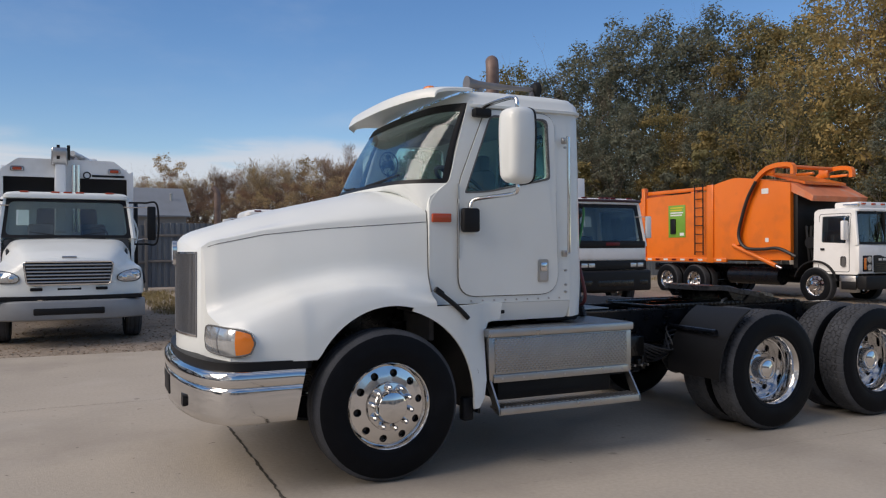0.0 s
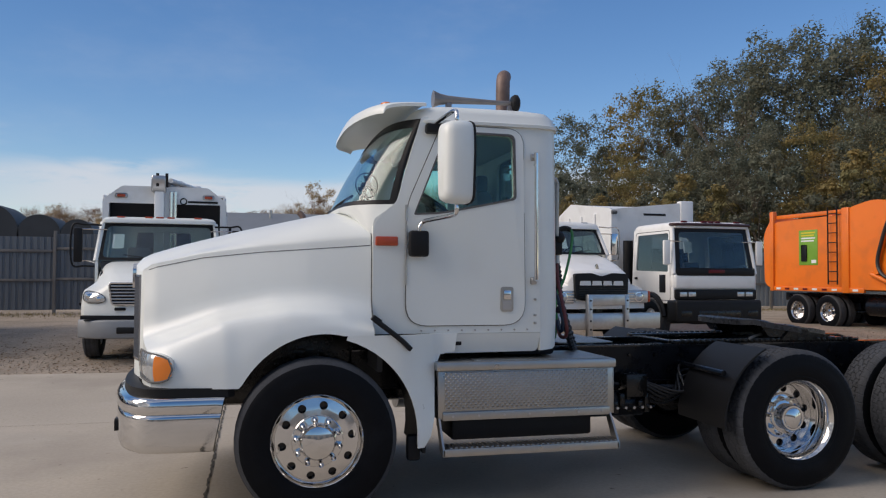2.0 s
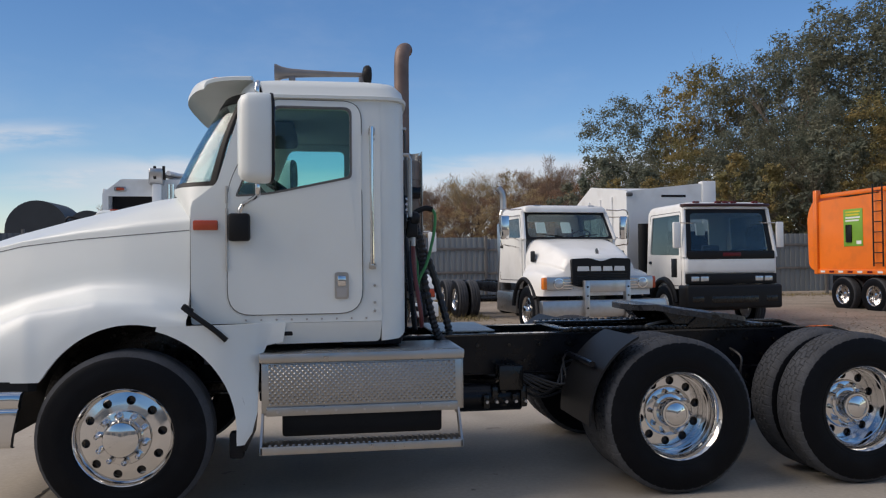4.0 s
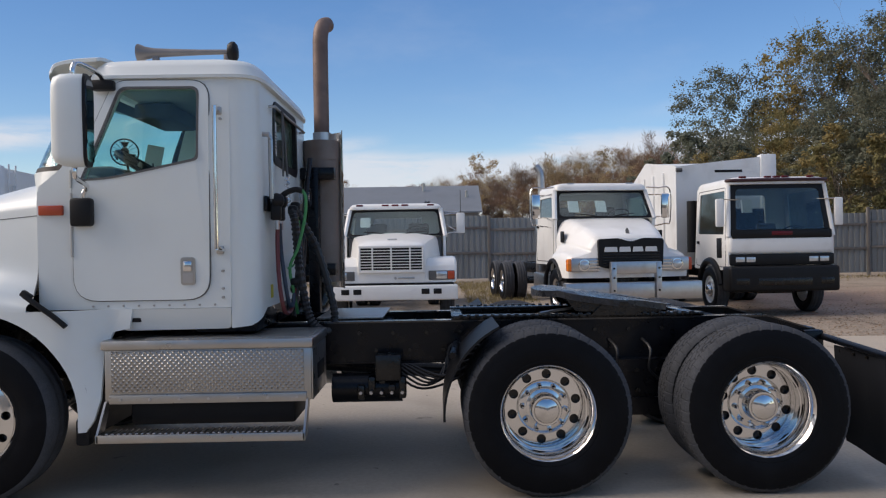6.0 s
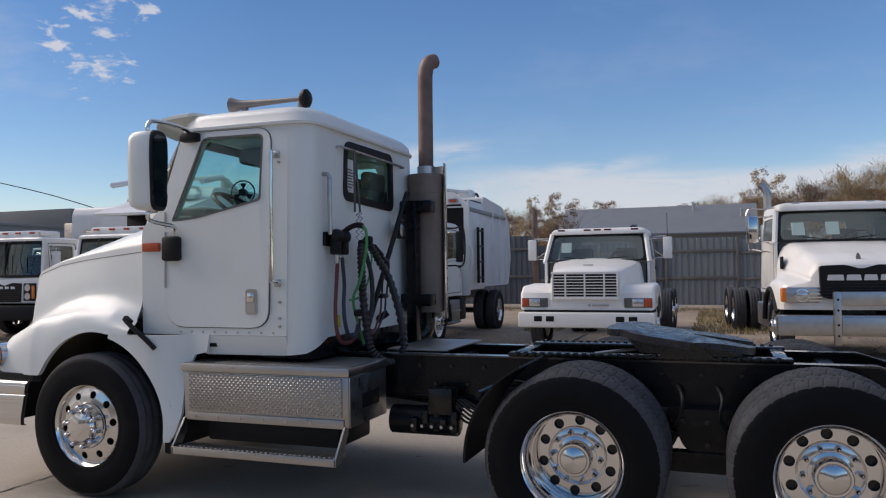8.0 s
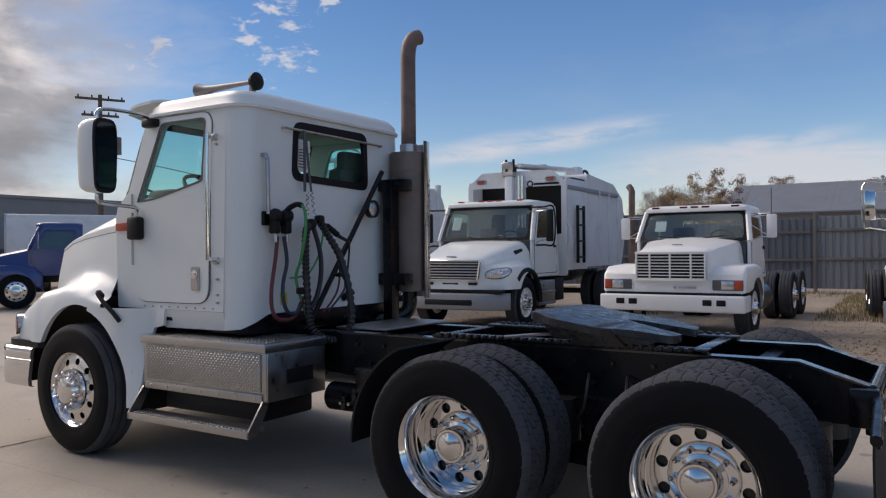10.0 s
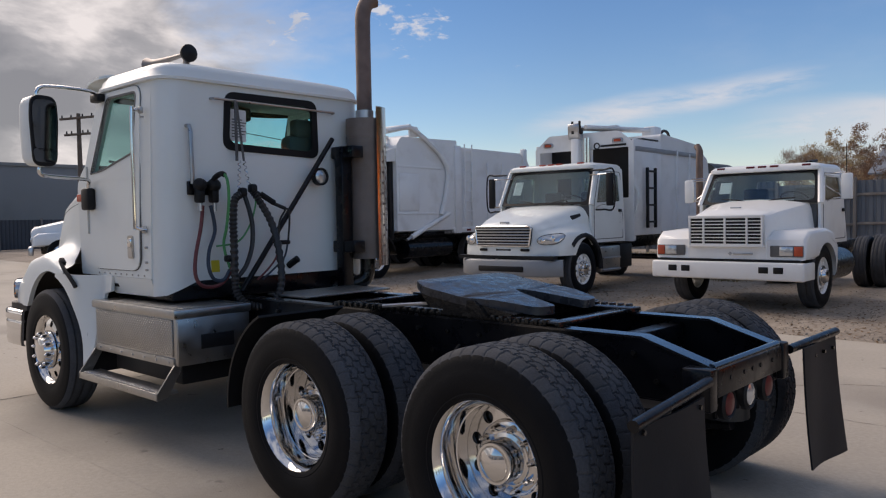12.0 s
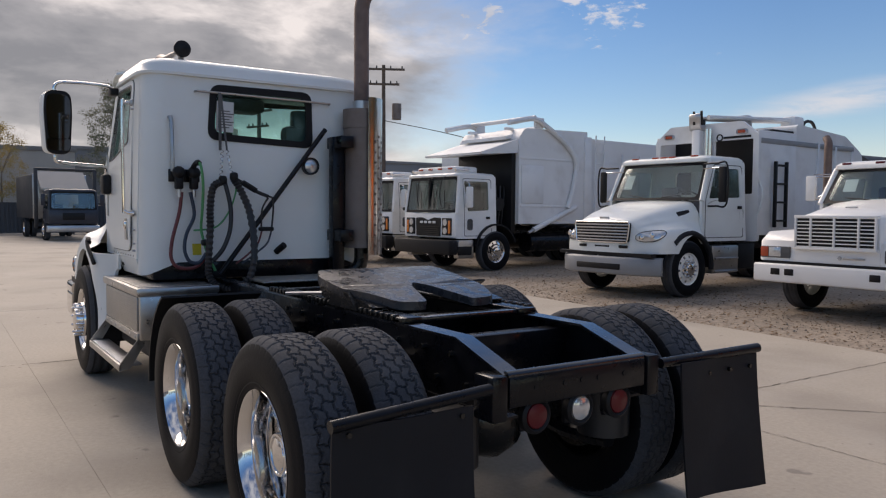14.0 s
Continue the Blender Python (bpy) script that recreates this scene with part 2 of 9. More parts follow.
HOSE_BLUE = mat("blue_black_air_hose", (0.02, 0.035, 0.06), 0.5, vary=0.15)
HOSE_GREEN = mat("green_electric_cable", (0.05, 0.26, 0.09), 0.5, vary=0.15)
YELLOW = mat("yellow_sticker", (0.62, 0.50, 0.03), 0.5, vary=0.1)
ORANGE = mat("orange_refuse_paint", (0.80, 0.175, 0.012), 0.34, vary=0.07, scale=1.1, coat=0.2, stain=(0.36, 0.10, 0.03), stain_scale=1.8, stain_amount=0.3, bump=0.06, bump_scale=6)
ORANGE_DUSTY = mat("dusty_orange_paint", (0.62, 0.19, 0.08), 0.6, vary=0.15, scale=2, stain=(0.45, 0.36, 0.30), stain_scale=2.2, stain_amount=0.6)
POSTER = mat("green_poster", (0.16, 0.34, 0.035), 0.5, vary=0.12, scale=3)
BLUE = mat("blue_truck_paint", (0.02, 0.045, 0.19), 0.25, vary=0.1, coat=0.4)
CONCRETE = mat("yard_concrete", (0.41, 0.358, 0.29), 0.82, vary=0.13, scale=0.35, fine=0.09, fine_scale=30, bump=0.3, bump_scale=70, stain=(0.25, 0.215, 0.175), stain_scale=0.42, stain_amount=0.75)


def spotted(m, spots):
    """Adds small dark spots and broad worn patches with shapes of their own to a surface."""
    n, l = m.node_tree.nodes, m.node_tree.links
    b = n["Principled BSDF"]
    src = b.inputs["Base Color"].links[0].from_socket
    tc = n.new("ShaderNodeTexCoord")
    for scale, lo, hi, amount, colour, detail in spots:
        t = n.new("ShaderNodeTexNoise")
        t.inputs["Scale"].default_value, t.inputs["Detail"].default_value = scale, detail
        l.new(tc.outputs["Object"], t.inputs["Vector"])
        r = n.new("ShaderNodeMapRange")
        r.inputs["From Min"].default_value, r.inputs["From Max"].default_value, r.inputs["To Max"].default_value = lo, hi, amount
        l.new(t.outputs[0], r.inputs["Value"])
        x = n.new("ShaderNodeMixRGB")
        x.inputs[2].default_value = (*colour, 1)
        l.new(r.outputs[0], x.inputs[0]), l.new(src, x.inputs[1])
        src = x.outputs[0]
    l.new(src, b.inputs["Base Color"])


spotted(CONCRETE, [(0.9, 0.55, 0.75, 0.45, (0.50, 0.45, 0.385), 6.0), (3.1, 0.70, 0.74, 0.55, (0.13, 0.115, 0.10), 3.0), (9.0, 0.73, 0.76, 0.7, (0.08, 0.07, 0.06), 2.0), (0.22, 0.56, 0.70, 0.35, (0.30, 0.265, 0.22), 7.0)])
CRACK = mat("dark_joint_filler", (0.075, 0.065, 0.05), 0.9, vary=0.35, scale=8, bump=0.4)
DIRT = mat("dry_dirt", (0.30, 0.245, 0.19), 0.95, vary=0.25, scale=0.5, fine=0.3, fine_scale=14, bump=0.8, bump_scale=22, stain=(0.16, 0.125, 0.09), stain_scale=0.9, stain_amount=0.6)
GRAVEL = mat("loose_gravel", (0.30, 0.255, 0.205), 0.9, vary=0.3, scale=40, per_object=0.1)
FENCE = mat("grey_green_sheet_fence", (0.25, 0.265, 0.265), 0.55, 0.2, vary=0.12, scale=0.6, fine=0.06, stain=(0.16, 0.16, 0.15), stain_scale=1.1, stain_amount=0.4, per_object=0.08)
FENCE_POST = mat("weathered_fence_post", (0.17, 0.155, 0.14), 0.7, vary=0.2, scale=4)
ROOF_BLUE = mat("blue_grey_metal_roof", (0.19, 0.21, 0.235), 0.55, 0.15, vary=0.06, scale=0.4, stain=(0.15, 0.16, 0.17), stain_scale=0.6, stain_amount=0.4)
GREY_WALL = mat("grey_warehouse_wall", (0.25, 0.24, 0.23), 0.75, vary=0.08, scale=0.15, stain=(0.17, 0.16, 0.15), stain_scale=0.3, stain_amount=0.5)
TAN_WALL = mat("pale_warehouse_wall", (0.46, 0.42, 0.37), 0.8, vary=0.07, scale=0.2, stain=(0.30, 0.27, 0.23), stain_scale=0.3, stain_amount=0.4)
NAVY = mat("dark_navy_paint", (0.016, 0.021, 0.034), 0.4, vary=0.2, scale=2, coat=0.1)
DARK_BODY = mat("dark_refuse_steel", (0.035, 0.035, 0.038), 0.6, vary=0.25, scale=2, stain=(0.07, 0.06, 0.05), stain_scale=2, stain_amount=0.4)
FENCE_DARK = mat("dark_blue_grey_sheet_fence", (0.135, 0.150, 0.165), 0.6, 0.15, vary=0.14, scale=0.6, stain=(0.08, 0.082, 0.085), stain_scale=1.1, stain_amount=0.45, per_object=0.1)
SLATE = mat("dark_slate_sheet", (0.050, 0.056, 0.066), 0.6, vary=0.15, scale=0.8, per_object=0.1)
TANK = mat("dark_tank_cover", (0.045, 0.047, 0.05), 0.6, vary=0.2, scale=1)
POLE = mat("weathered_wood_pole", (0.115, 0.085, 0.065), 0.85, vary=0.3, scale=5)
BARK = mat("tree_bark", (0.10, 0.078, 0.06), 0.9, vary=0.3, scale=4, bump=0.5, bump_scale=25)
BARK_PALE = mat("pale_tree_bark", (0.30, 0.27, 0.23), 0.9, vary=0.3, scale=4, bump=0.5, bump_scale=25)
BARK_BELT = mat("grey_brown_bark", (0.16, 0.125, 0.10), 0.9, vary=0.3, scale=3)
GRASS = mat("dry_grass", (0.24, 0.19, 0.085), 0.9, vary=0.4, scale=3)
HEADLINER = mat("pale_headliner_cloth", (0.45, 0.45, 0.43), 0.9, vary=0.08, scale=4)
GREY_PAINT = mat("grey_bumper_paint", (0.25, 0.26, 0.27), 0.4, vary=0.05)
MAROON = mat("dark_maroon_trim", (0.045, 0.014, 0.012), 0.35, vary=0.2)


def leafy(name, colours, rough=0.6):
    """Leaf colour picked clump by clump out of a few."""
    m = bpy.data.materials.new(name)
    m.use_nodes = True
    n, l = m.node_tree.nodes, m.node_tree.links
    b = n["Principled BSDF"]
    b.inputs["Roughness"].default_value, b.inputs["Specular IOR Level"].default_value = 0.9, 0.08
    g = n.new("ShaderNodeNewGeometry")
    tc = n.new("ShaderNodeTexCoord")
    patch = n.new("ShaderNodeTexNoise")
    patch.inputs["Scale"].default_value, patch.inputs["Detail"].default_value = 0.55, 3.0
    l.new(tc.outputs["Object"], patch.inputs["Vector"])
    wide = n.new("ShaderNodeMapRange")
    wide.inputs["From Min"].default_value, wide.inputs["From Max"].default_value = 0.28, 0.72
    l.new(patch.outputs[0], wide.inputs["Value"])
    both = n.new("ShaderNodeMath")
    both.operation = "MULTIPLY_ADD"
    both.inputs[1].default_value = 0.16
    part_ = n.new("ShaderNodeMath")
    part_.operation = "MULTIPLY"
    part_.inputs[1].default_value = 0.84
    l.new(wide.outputs[0], part_.inputs[0])
    l.new(g.outputs["Random Per Island"], both.inputs[0]), l.new(part_.outputs[0], both.inputs[2])
    r = n.new("ShaderNodeValToRGB")
    r.color_ramp.interpolation = "LINEAR"
    els = r.color_ramp.elements
    while len(els) < len(colours):
        els.new(0.5)
    for i, c in enumerate(colours):
        els[i].position, els[i].color = i / (len(colours) - 1), (*c, 1)
    l.new(both.outputs[0], r.inputs[0])
    l.new(r.outputs[0], b.inputs["Base Color"])
    thin, mixed = n.new("ShaderNodeBsdfTranslucent"), n.new("ShaderNodeMixShader")
    mixed.inputs[0].default_value = 0.38
    l.new(r.outputs[0], thin.inputs[0]), l.new(b.outputs[0], mixed.inputs[1]), l.new(thin.outputs[0], mixed.inputs[2])
    l.new(mixed.outputs[0], n["Material Output"].inputs[0])
    return m


LEAF_DARK = leafy("dark_green_leaves", [(0.101, 0.123, 0.101), (0.148, 0.168, 0.128), (0.209, 0.206, 0.147), (0.127, 0.148, 0.119)])
LEAF_OLIVE = leafy("olive_autumn_leaves", [(0.135, 0.154, 0.088), (0.224, 0.208, 0.101), (0.327, 0.244, 0.103), (0.169, 0.174, 0.101)])
LEAF_GOLD = leafy("golden_autumn_leaves", [(0.368, 0.274, 0.125), (0.483, 0.342, 0.130), (0.287, 0.252, 0.130), (0.575, 0.381, 0.140)])
LITTER = leafy("dry_leaf_litter", [(0.22, 0.14, 0.085), (0.30, 0.20, 0.12), (0.15, 0.10, 0.065), (0.36, 0.27, 0.17)])
LEAF_TAN = leafy("dry_tan_leaves", [(0.40, 0.30, 0.17), (0.46, 0.34, 0.18), (0.33, 0.26, 0.17), (0.38, 0.25, 0.13)])
LEAF_RUST = leafy("rust_brown_leaves", [(0.24, 0.15, 0.105), (0.30, 0.185, 0.12), (0.19, 0.14, 0.108), (0.27, 0.19, 0.135)])
GLASS = glass("green_tinted_glass", (0.76, 0.95, 0.92))
GLASS_WIND = glass("windscreen_glass", (0.80, 0.90, 0.90), 0.05, 0.045)
# these two carry a darker tint in place of dim cab insides
GLASS_DARK = glass("cab_glass_dim_inside", (0.62, 0.70, 0.70), 0.05, 0.07)
GLASS_SIDE = glass("cab_side_glass_dim_inside", (0.44, 0.52, 0.51), 0.06, 0.08)
GLASS_FAR = glass("dusty_cab_glass", (0.84, 0.93, 0.92), 0.08, 0.09)


def diamond_plate(name, axis):
    """Aluminium tread plate: small raised lozenges on the faces across one axis."""
    m = mat(name, (0.36, 0.35, 0.335), 0.34, 1.0, vary=0.08, scale=5, stain=(0.33, 0.31, 0.28), stain_scale=4, stain_amount=0.45)
    n, l = m.node_tree.nodes, m.node_tree.links
    tc = n.new("ShaderNodeTexCoord")
    heights = []
    for turn in (0.785, -0.785):
        mp = n.new("ShaderNodeMapping")
        mp.inputs["Rotation"].default_value[axis] = turn
        l.new(tc.outputs["Object"], mp.inputs["Vector"])
        w = n.new("ShaderNodeTexWave")
        w.bands_direction = "X"
        w.inputs["Scale"].default_value = 13.0
        l.new(mp.outputs[0], w.inputs["Vector"])
        heights.append(w.outputs["Fac"])
    mx = n.new("ShaderNodeMath")
    mx.operation = "MULTIPLY"
    l.new(heights[0], mx.inputs[0]), l.new(heights[1], mx.inputs[1])
    bp = n.new("ShaderNodeBump")
    bp.inputs["Strength"].default_value, bp.inputs["Distance"].default_value = 1.0, 0.0045
    l.new(mx.outputs[0], bp.inputs["Height"]), l.new(bp.outputs[0], n["Principled BSDF"].inputs["Normal"])
    return m


TREAD = diamond_plate("diamond_tread_plate", 1)
TREAD_FLAT = diamond_plate("diamond_tread_deck", 2)


# ---- mesh tools ----
def thing(name, at=(0, 0, 0), turn=0.0, label="", category="", group="", kind=""):
    """The empty at a thing's base that carries its parts."""
    ob = new(name)
    ob.empty_display_size = 0.2
    ob.matrix_basis = pose(*at, 0, 0, turn)
    return tagged(ob, label, category, group, kind)


def finish(bm, name, material, angle=38):
    bmesh.ops.recalc_face_normals(bm, faces=bm.faces)
    me = bpy.data.meshes.new(name)
    bm.to_mesh(me)
    bm.free()
    me.materials.append(material)
    me.polygons.foreach_set("use_smooth", [True] * len(me.polygons))
    me.set_sharp_from_angle(angle=radians(angle))
    return me


def part(name, bm, material, parent=None, label="", angle=38):
    ob = new(name, finish(bm, name, material, angle))
    ob.parent = parent
    if label:
        ob["label"] = label
    return ob


def again(name, source, parent, m=None, label=""):
    """A repeat of a part: an object of its own on the same mesh."""
    ob = new(name, source.data)
    ob.parent = parent
    ob.matrix_basis = m or source.matrix_basis
    if label:
        ob["label"] = label
    return ob


def B():
    return bmesh.new()


def box(bm, x0, x1, y0, y1, z0, z1, bevel=0.0, segs=2, m=None):
    vs = [bm.verts.new((x, y, z)) for x in (x0, x1) for y in (y0, y1) for z in (z0, z1)]
    fs = [bm.faces.new([vs[i] for i in q]) for q in ((0, 1, 3, 2), (4, 6, 7, 5), (0, 4, 5, 1), (2, 3, 7, 6), (0, 2, 6, 4), (1, 5, 7, 3))]
    made = vs
    if bevel:
        r = bmesh.ops.bevel(bm, geom=list({e for f in fs for e in f.edges}), offset=bevel, segments=segs, affect="EDGES", profile=0.5)
        made = list({v for f in r["faces"] for v in f.verts} | {v for v in vs if v.is_valid})
    if m is not None:
        bmesh.ops.transform(bm, matrix=m, verts=made)
    return bm


def ring(c, u, v, r, n, ry=None):
    return [c + u * (r * math.cos(2 * math.pi * i / n)) + v * ((ry or r) * math.sin(2 * math.pi * i / n)) for i in range(n)]


def skin(bm, loops, caps=True, closed=True):
    """Joins loops of equally many points into a skin."""
    rows = [[bm.verts.new(p) for p in lp] for lp in loops]
    n = len(rows[0])
    for a, b in zip(rows, rows[1:]):
        for i in range(n if closed else n - 1):
            j = (i + 1) % n
            bm.faces.new((a[i], a[j], b[j], b[i]))
    if caps and closed:
        bm.faces.new(rows[0]), bm.faces.new(rows[-1][::-1])
    return bm


def cyl(bm, p, q, r, n=14, r2=None):
    p, q = Vector(p), Vector(q)
    d = (q - p).normalized()
    u = d.orthogonal().normalized()
    v = d.cross(u)
    return skin(bm, [ring(p, u, v, r, n), ring(q, u, v, r if r2 is None else r2, n)])


def smooth_path(pts, per=6):
    pts = [Vector(p) for p in pts]
    if len(pts) < 3:
        return pts
    out = []
    for i in range(len(pts) - 1):
        p0, p1, p2, p3 = pts[max(i - 1, 0)], pts[i], pts[i + 1], pts[min(i + 2, len(pts) - 1)]
        for k in range(per):
            t = k / per
            out.append(0.5 * ((2 * p1) + (p2 - p0) * t + (2 * p0 - 5 * p1 + 4 * p2 - p3) * t * t + (3 * p1 - p0 - 3 * p2 + p3) * t ** 3))
    return out + [pts[-1]]


def tube(bm, pts, r, n=8, per=6, smooth=True, wave=0.0):
    pts = smooth_path(pts, per) if smooth else [Vector(p) for p in pts]
    loops, u = [], None
    for i, p in enumerate(pts):
        d = (pts[min(i + 1, len(pts) - 1)] - pts[max(i - 1, 0)]).normalized()
        u = d.orthogonal().normalized() if u is None else (u - d * u.dot(d)).normalized()
        rr = r * (1 + wave * (i % 2))
        loops.append(ring(p, u, d.cross(u), rr, n))
    return skin(bm, loops)


def lathe(bm, profile, n=32, centre=(0, 0, 0), closed_profile=False):
    """Turns (radius, y) points round the y axis."""
    c = Vector(centre)
    loops = [[c + Vector((r * math.cos(2 * math.pi * i / n), y, r * math.sin(2 * math.pi * i / n))) for i in range(n)] for r, y in profile]
    if closed_profile:
        loops.append(loops[0])
    rows = [[bm.verts.new(p) for p in lp] for lp in (loops[:-1] if closed_profile else loops)]
    if closed_profile:
        rows.append(rows[0])
    for a, b in zip(rows, rows[1:]):
        for i in range(n):
            j = (i + 1) % n
            bm.faces.new((a[i], a[j], b[j], b[i]))
    if not closed_profile:
        for row, r in ((rows[0], profile[0][0]), (rows[-1], profile[-1][0])):
            if r > 1e-4:
                bm.faces.new(row)
    return bm


def sheet(bm, f, nu, nv, thick=None):
    """A grid of points f(u, v), u and v from 0 to 1; thick(u, v): the point on the inner side."""
    def layer(g):
        rows = [[bm.verts.new(g(i / nu, j / nv)) for j in range(nv + 1)] for i in range(nu + 1)]
        for i in range(nu):
            for j in range(nv):
                bm.faces.new((rows[i][j], rows[i + 1][j], rows[i + 1][j + 1], rows[i][j + 1]))
        return rows
    a = layer(f)
    if thick:
        b = layer(thick)
        rim = lambda r: [r[i][0] for i in range(nu)] + [r[nu][j] for j in range(nv)] + [r[i][nv] for i in range(nu, 0, -1)] + [r[0][j] for j in range(nv, 0, -1)]
        ra, rb = rim(a), rim(b)
        for i in range(len(ra)):
            j = (i + 1) % len(ra)
            bm.faces.new((ra[i], ra[j], rb[j], rb[i]))
    return bm


def rounded(pts, r=0.05, n=4):
    """A closed outline with its corners rounded; a corner may give its own radius as a third number."""
    out, k = [], len(pts)
    for i in range(k):
        p = Vector(pts[i][:2])
        rr = pts[i][2] if len(pts[i]) > 2 else r
        a, b = Vector(pts[i - 1][:2]) - p, Vector(pts[(i + 1) % k][:2]) - p
        rr = min(rr, a.length * 0.45, b.length * 0.45)
        if rr < 1e-4:
            out.append(tuple(p))
            continue
        a, b = p + a.normalized() * rr, p + b.normalized() * rr
        for s in range(n + 1):
            t = s / n
            out.append(tuple(a * (1 - t) ** 2 + p * 2 * t * (1 - t) + b * t * t))
    return out


def circle(x, y, r, n=12):
    return [(x + r * math.cos(2 * math.pi * i / n), y + r * math.sin(2 * math.pi * i / n)) for i in range(n)]


def panel(bm, outline, holes, place, depth, cuts=()):
    """A flat outline with holes, bent by place(u, v, d) and given its depth. cuts: u values along which it may bend."""
    flat = bmesh.new()
    edges = []
    for lp in (outline, *holes):
        vs = [flat.verts.new((x, y, 0)) for x, y in lp]
        edges += [flat.edges.new((vs[i], vs[(i + 1) % len(vs)])) for i in range(len(vs))]
    bmesh.ops.triangle_fill(flat, use_beauty=True, use_dissolve=False, edges=edges)
    for c in cuts:
        bmesh.ops.bisect_plane(flat, geom=flat.verts[:] + flat.edges[:] + flat.faces[:], plane_co=(c, 0, 0), plane_no=(1, 0, 0), dist=1e-5)
    out = {v: bm.verts.new(place(v.co.x, v.co.y, 0.0)) for v in flat.verts}
    inn = {v: bm.verts.new(place(v.co.x, v.co.y, depth)) for v in flat.verts}
    for f in flat.faces:
        bm.faces.new([out[v] for v in f.verts]), bm.faces.new([inn[v] for v in reversed(f.verts)])
    for e in flat.edges:
        if len(e.link_faces) == 1:
            a, b = e.verts
            bm.faces.new((out[a], out[b], inn[b], inn[a]))
    flat.free()
    return bm


def prism(bm, pts, axis, a, b):
    """A closed outline extruded along an axis from a to b. The outline is in the other two axes, in order."""
    def at(p, d):
        q = list(p[:2])
        q.insert("xyz".index(axis), d)
        return q
    return skin(bm, [[at(p, a) for p in pts], [at(p, b) for p in pts]])


def lerp_in(x, xs, ys):
    return float(np.interp(x, xs, ys))


# ---- wheels: axle along y, outer face to -y ----
def tyre_mesh(width=0.28, radius=0.515, rim=0.286, blocks=0, n=48):
    """A tyre with dark sidewalls and a dusty tread; blocks: tread blocks round it, 0 for plain ribs."""
    bm = B()
    w = width / 2
    left = [(rim, -w * 0.80), (rim + 0.012, -w * 0.90), (rim + 0.030, -w * 0.945), (rim + 0.036, -w * 0.935), (rim + 0.05, -w * 0.97), (rim + 0.12, -w), (rim + 0.126, -w * 0.985), (rim + 0.160, -w * 0.98), (radius - 0.052, -w * 0.94)]
    right = [(r, -y) for r, y in reversed(left)]
    lats = np.linspace(-0.90, 0.90, 43 if blocks else 15)
    tread = [(radius - 0.032 * max(0.0, (abs(t) - 0.56) / 0.34) ** 2, w * t) for t in lats]
    prof = left + tread + right
    first = len(left)
    steps = blocks * 12 if blocks else n
    rows = []
    for k, (r, y) in enumerate(prof):
        row = []
        for i in range(steps):
            a = 2 * math.pi * i / steps
            cut = 0.0
            if first <= k < first + len(lats):
                t = lats[k - first]
                if blocks:
                    ph = (i / 12.0) % 1.0
                    zig = 0.055 * math.sin(2 * math.pi * ph)
                    grooves = (-0.50 + zig, -0.17 + zig, 0.17 + zig, 0.50 + zig)
                    if any(abs(t - g) < 0.024 for g in grooves):
                        cut = 0.011
                    band = sum(t > g for g in grooves)
                    slant = 0.45 * t
                    if ((ph + 0.5 * (band % 2) + slant) % 1.0) < 0.10:
                        cut = max(cut, 0.009 if 0 < band < 4 else 0.005)
                elif any(abs(t - g) < 0.05 for g in (-0.5, 0.0, 0.5)):
                    cut = 0.012
            row.append(bm.verts.new(((r - cut) * math.cos(a), y, (r - cut) * math.sin(a))))
        rows.append(row)
    rows.append(rows[0])
    for k, (a, b) in enumerate(zip(rows, rows[1:])):
        for i in range(steps):
            j = (i + 1) % steps
            bm.faces.new((a[i], a[j], b[j], b[i])).material_index = int(first <= k < first + len(lats) - 1)
    return bm


def tyre(bm, angle=38):
    me = finish(bm, "tyre", RUBBER, angle)
    me.materials.append(TREAD_RUBBER)
    return me


def disc_with_holes(bm, r_out, r_in, holes, hole_r, hole_at, y, depth, dome=0.0, n=40):
    outline = circle(0, 0, r_out, n)
    hs = [circle(0, 0, r_in, 24)] if r_in else []
    hs += [circle(hole_at * math.cos(2 * math.pi * (i + 0.5) / holes), hole_at * math.sin(2 * math.pi * (i + 0.5) / holes), hole_r, 12) for i in range(holes)]
    return panel(bm, outline, hs, lambda u, v, d: (u, y + d - dome * (1 - (u * u + v * v) / r_out ** 2), v), depth)


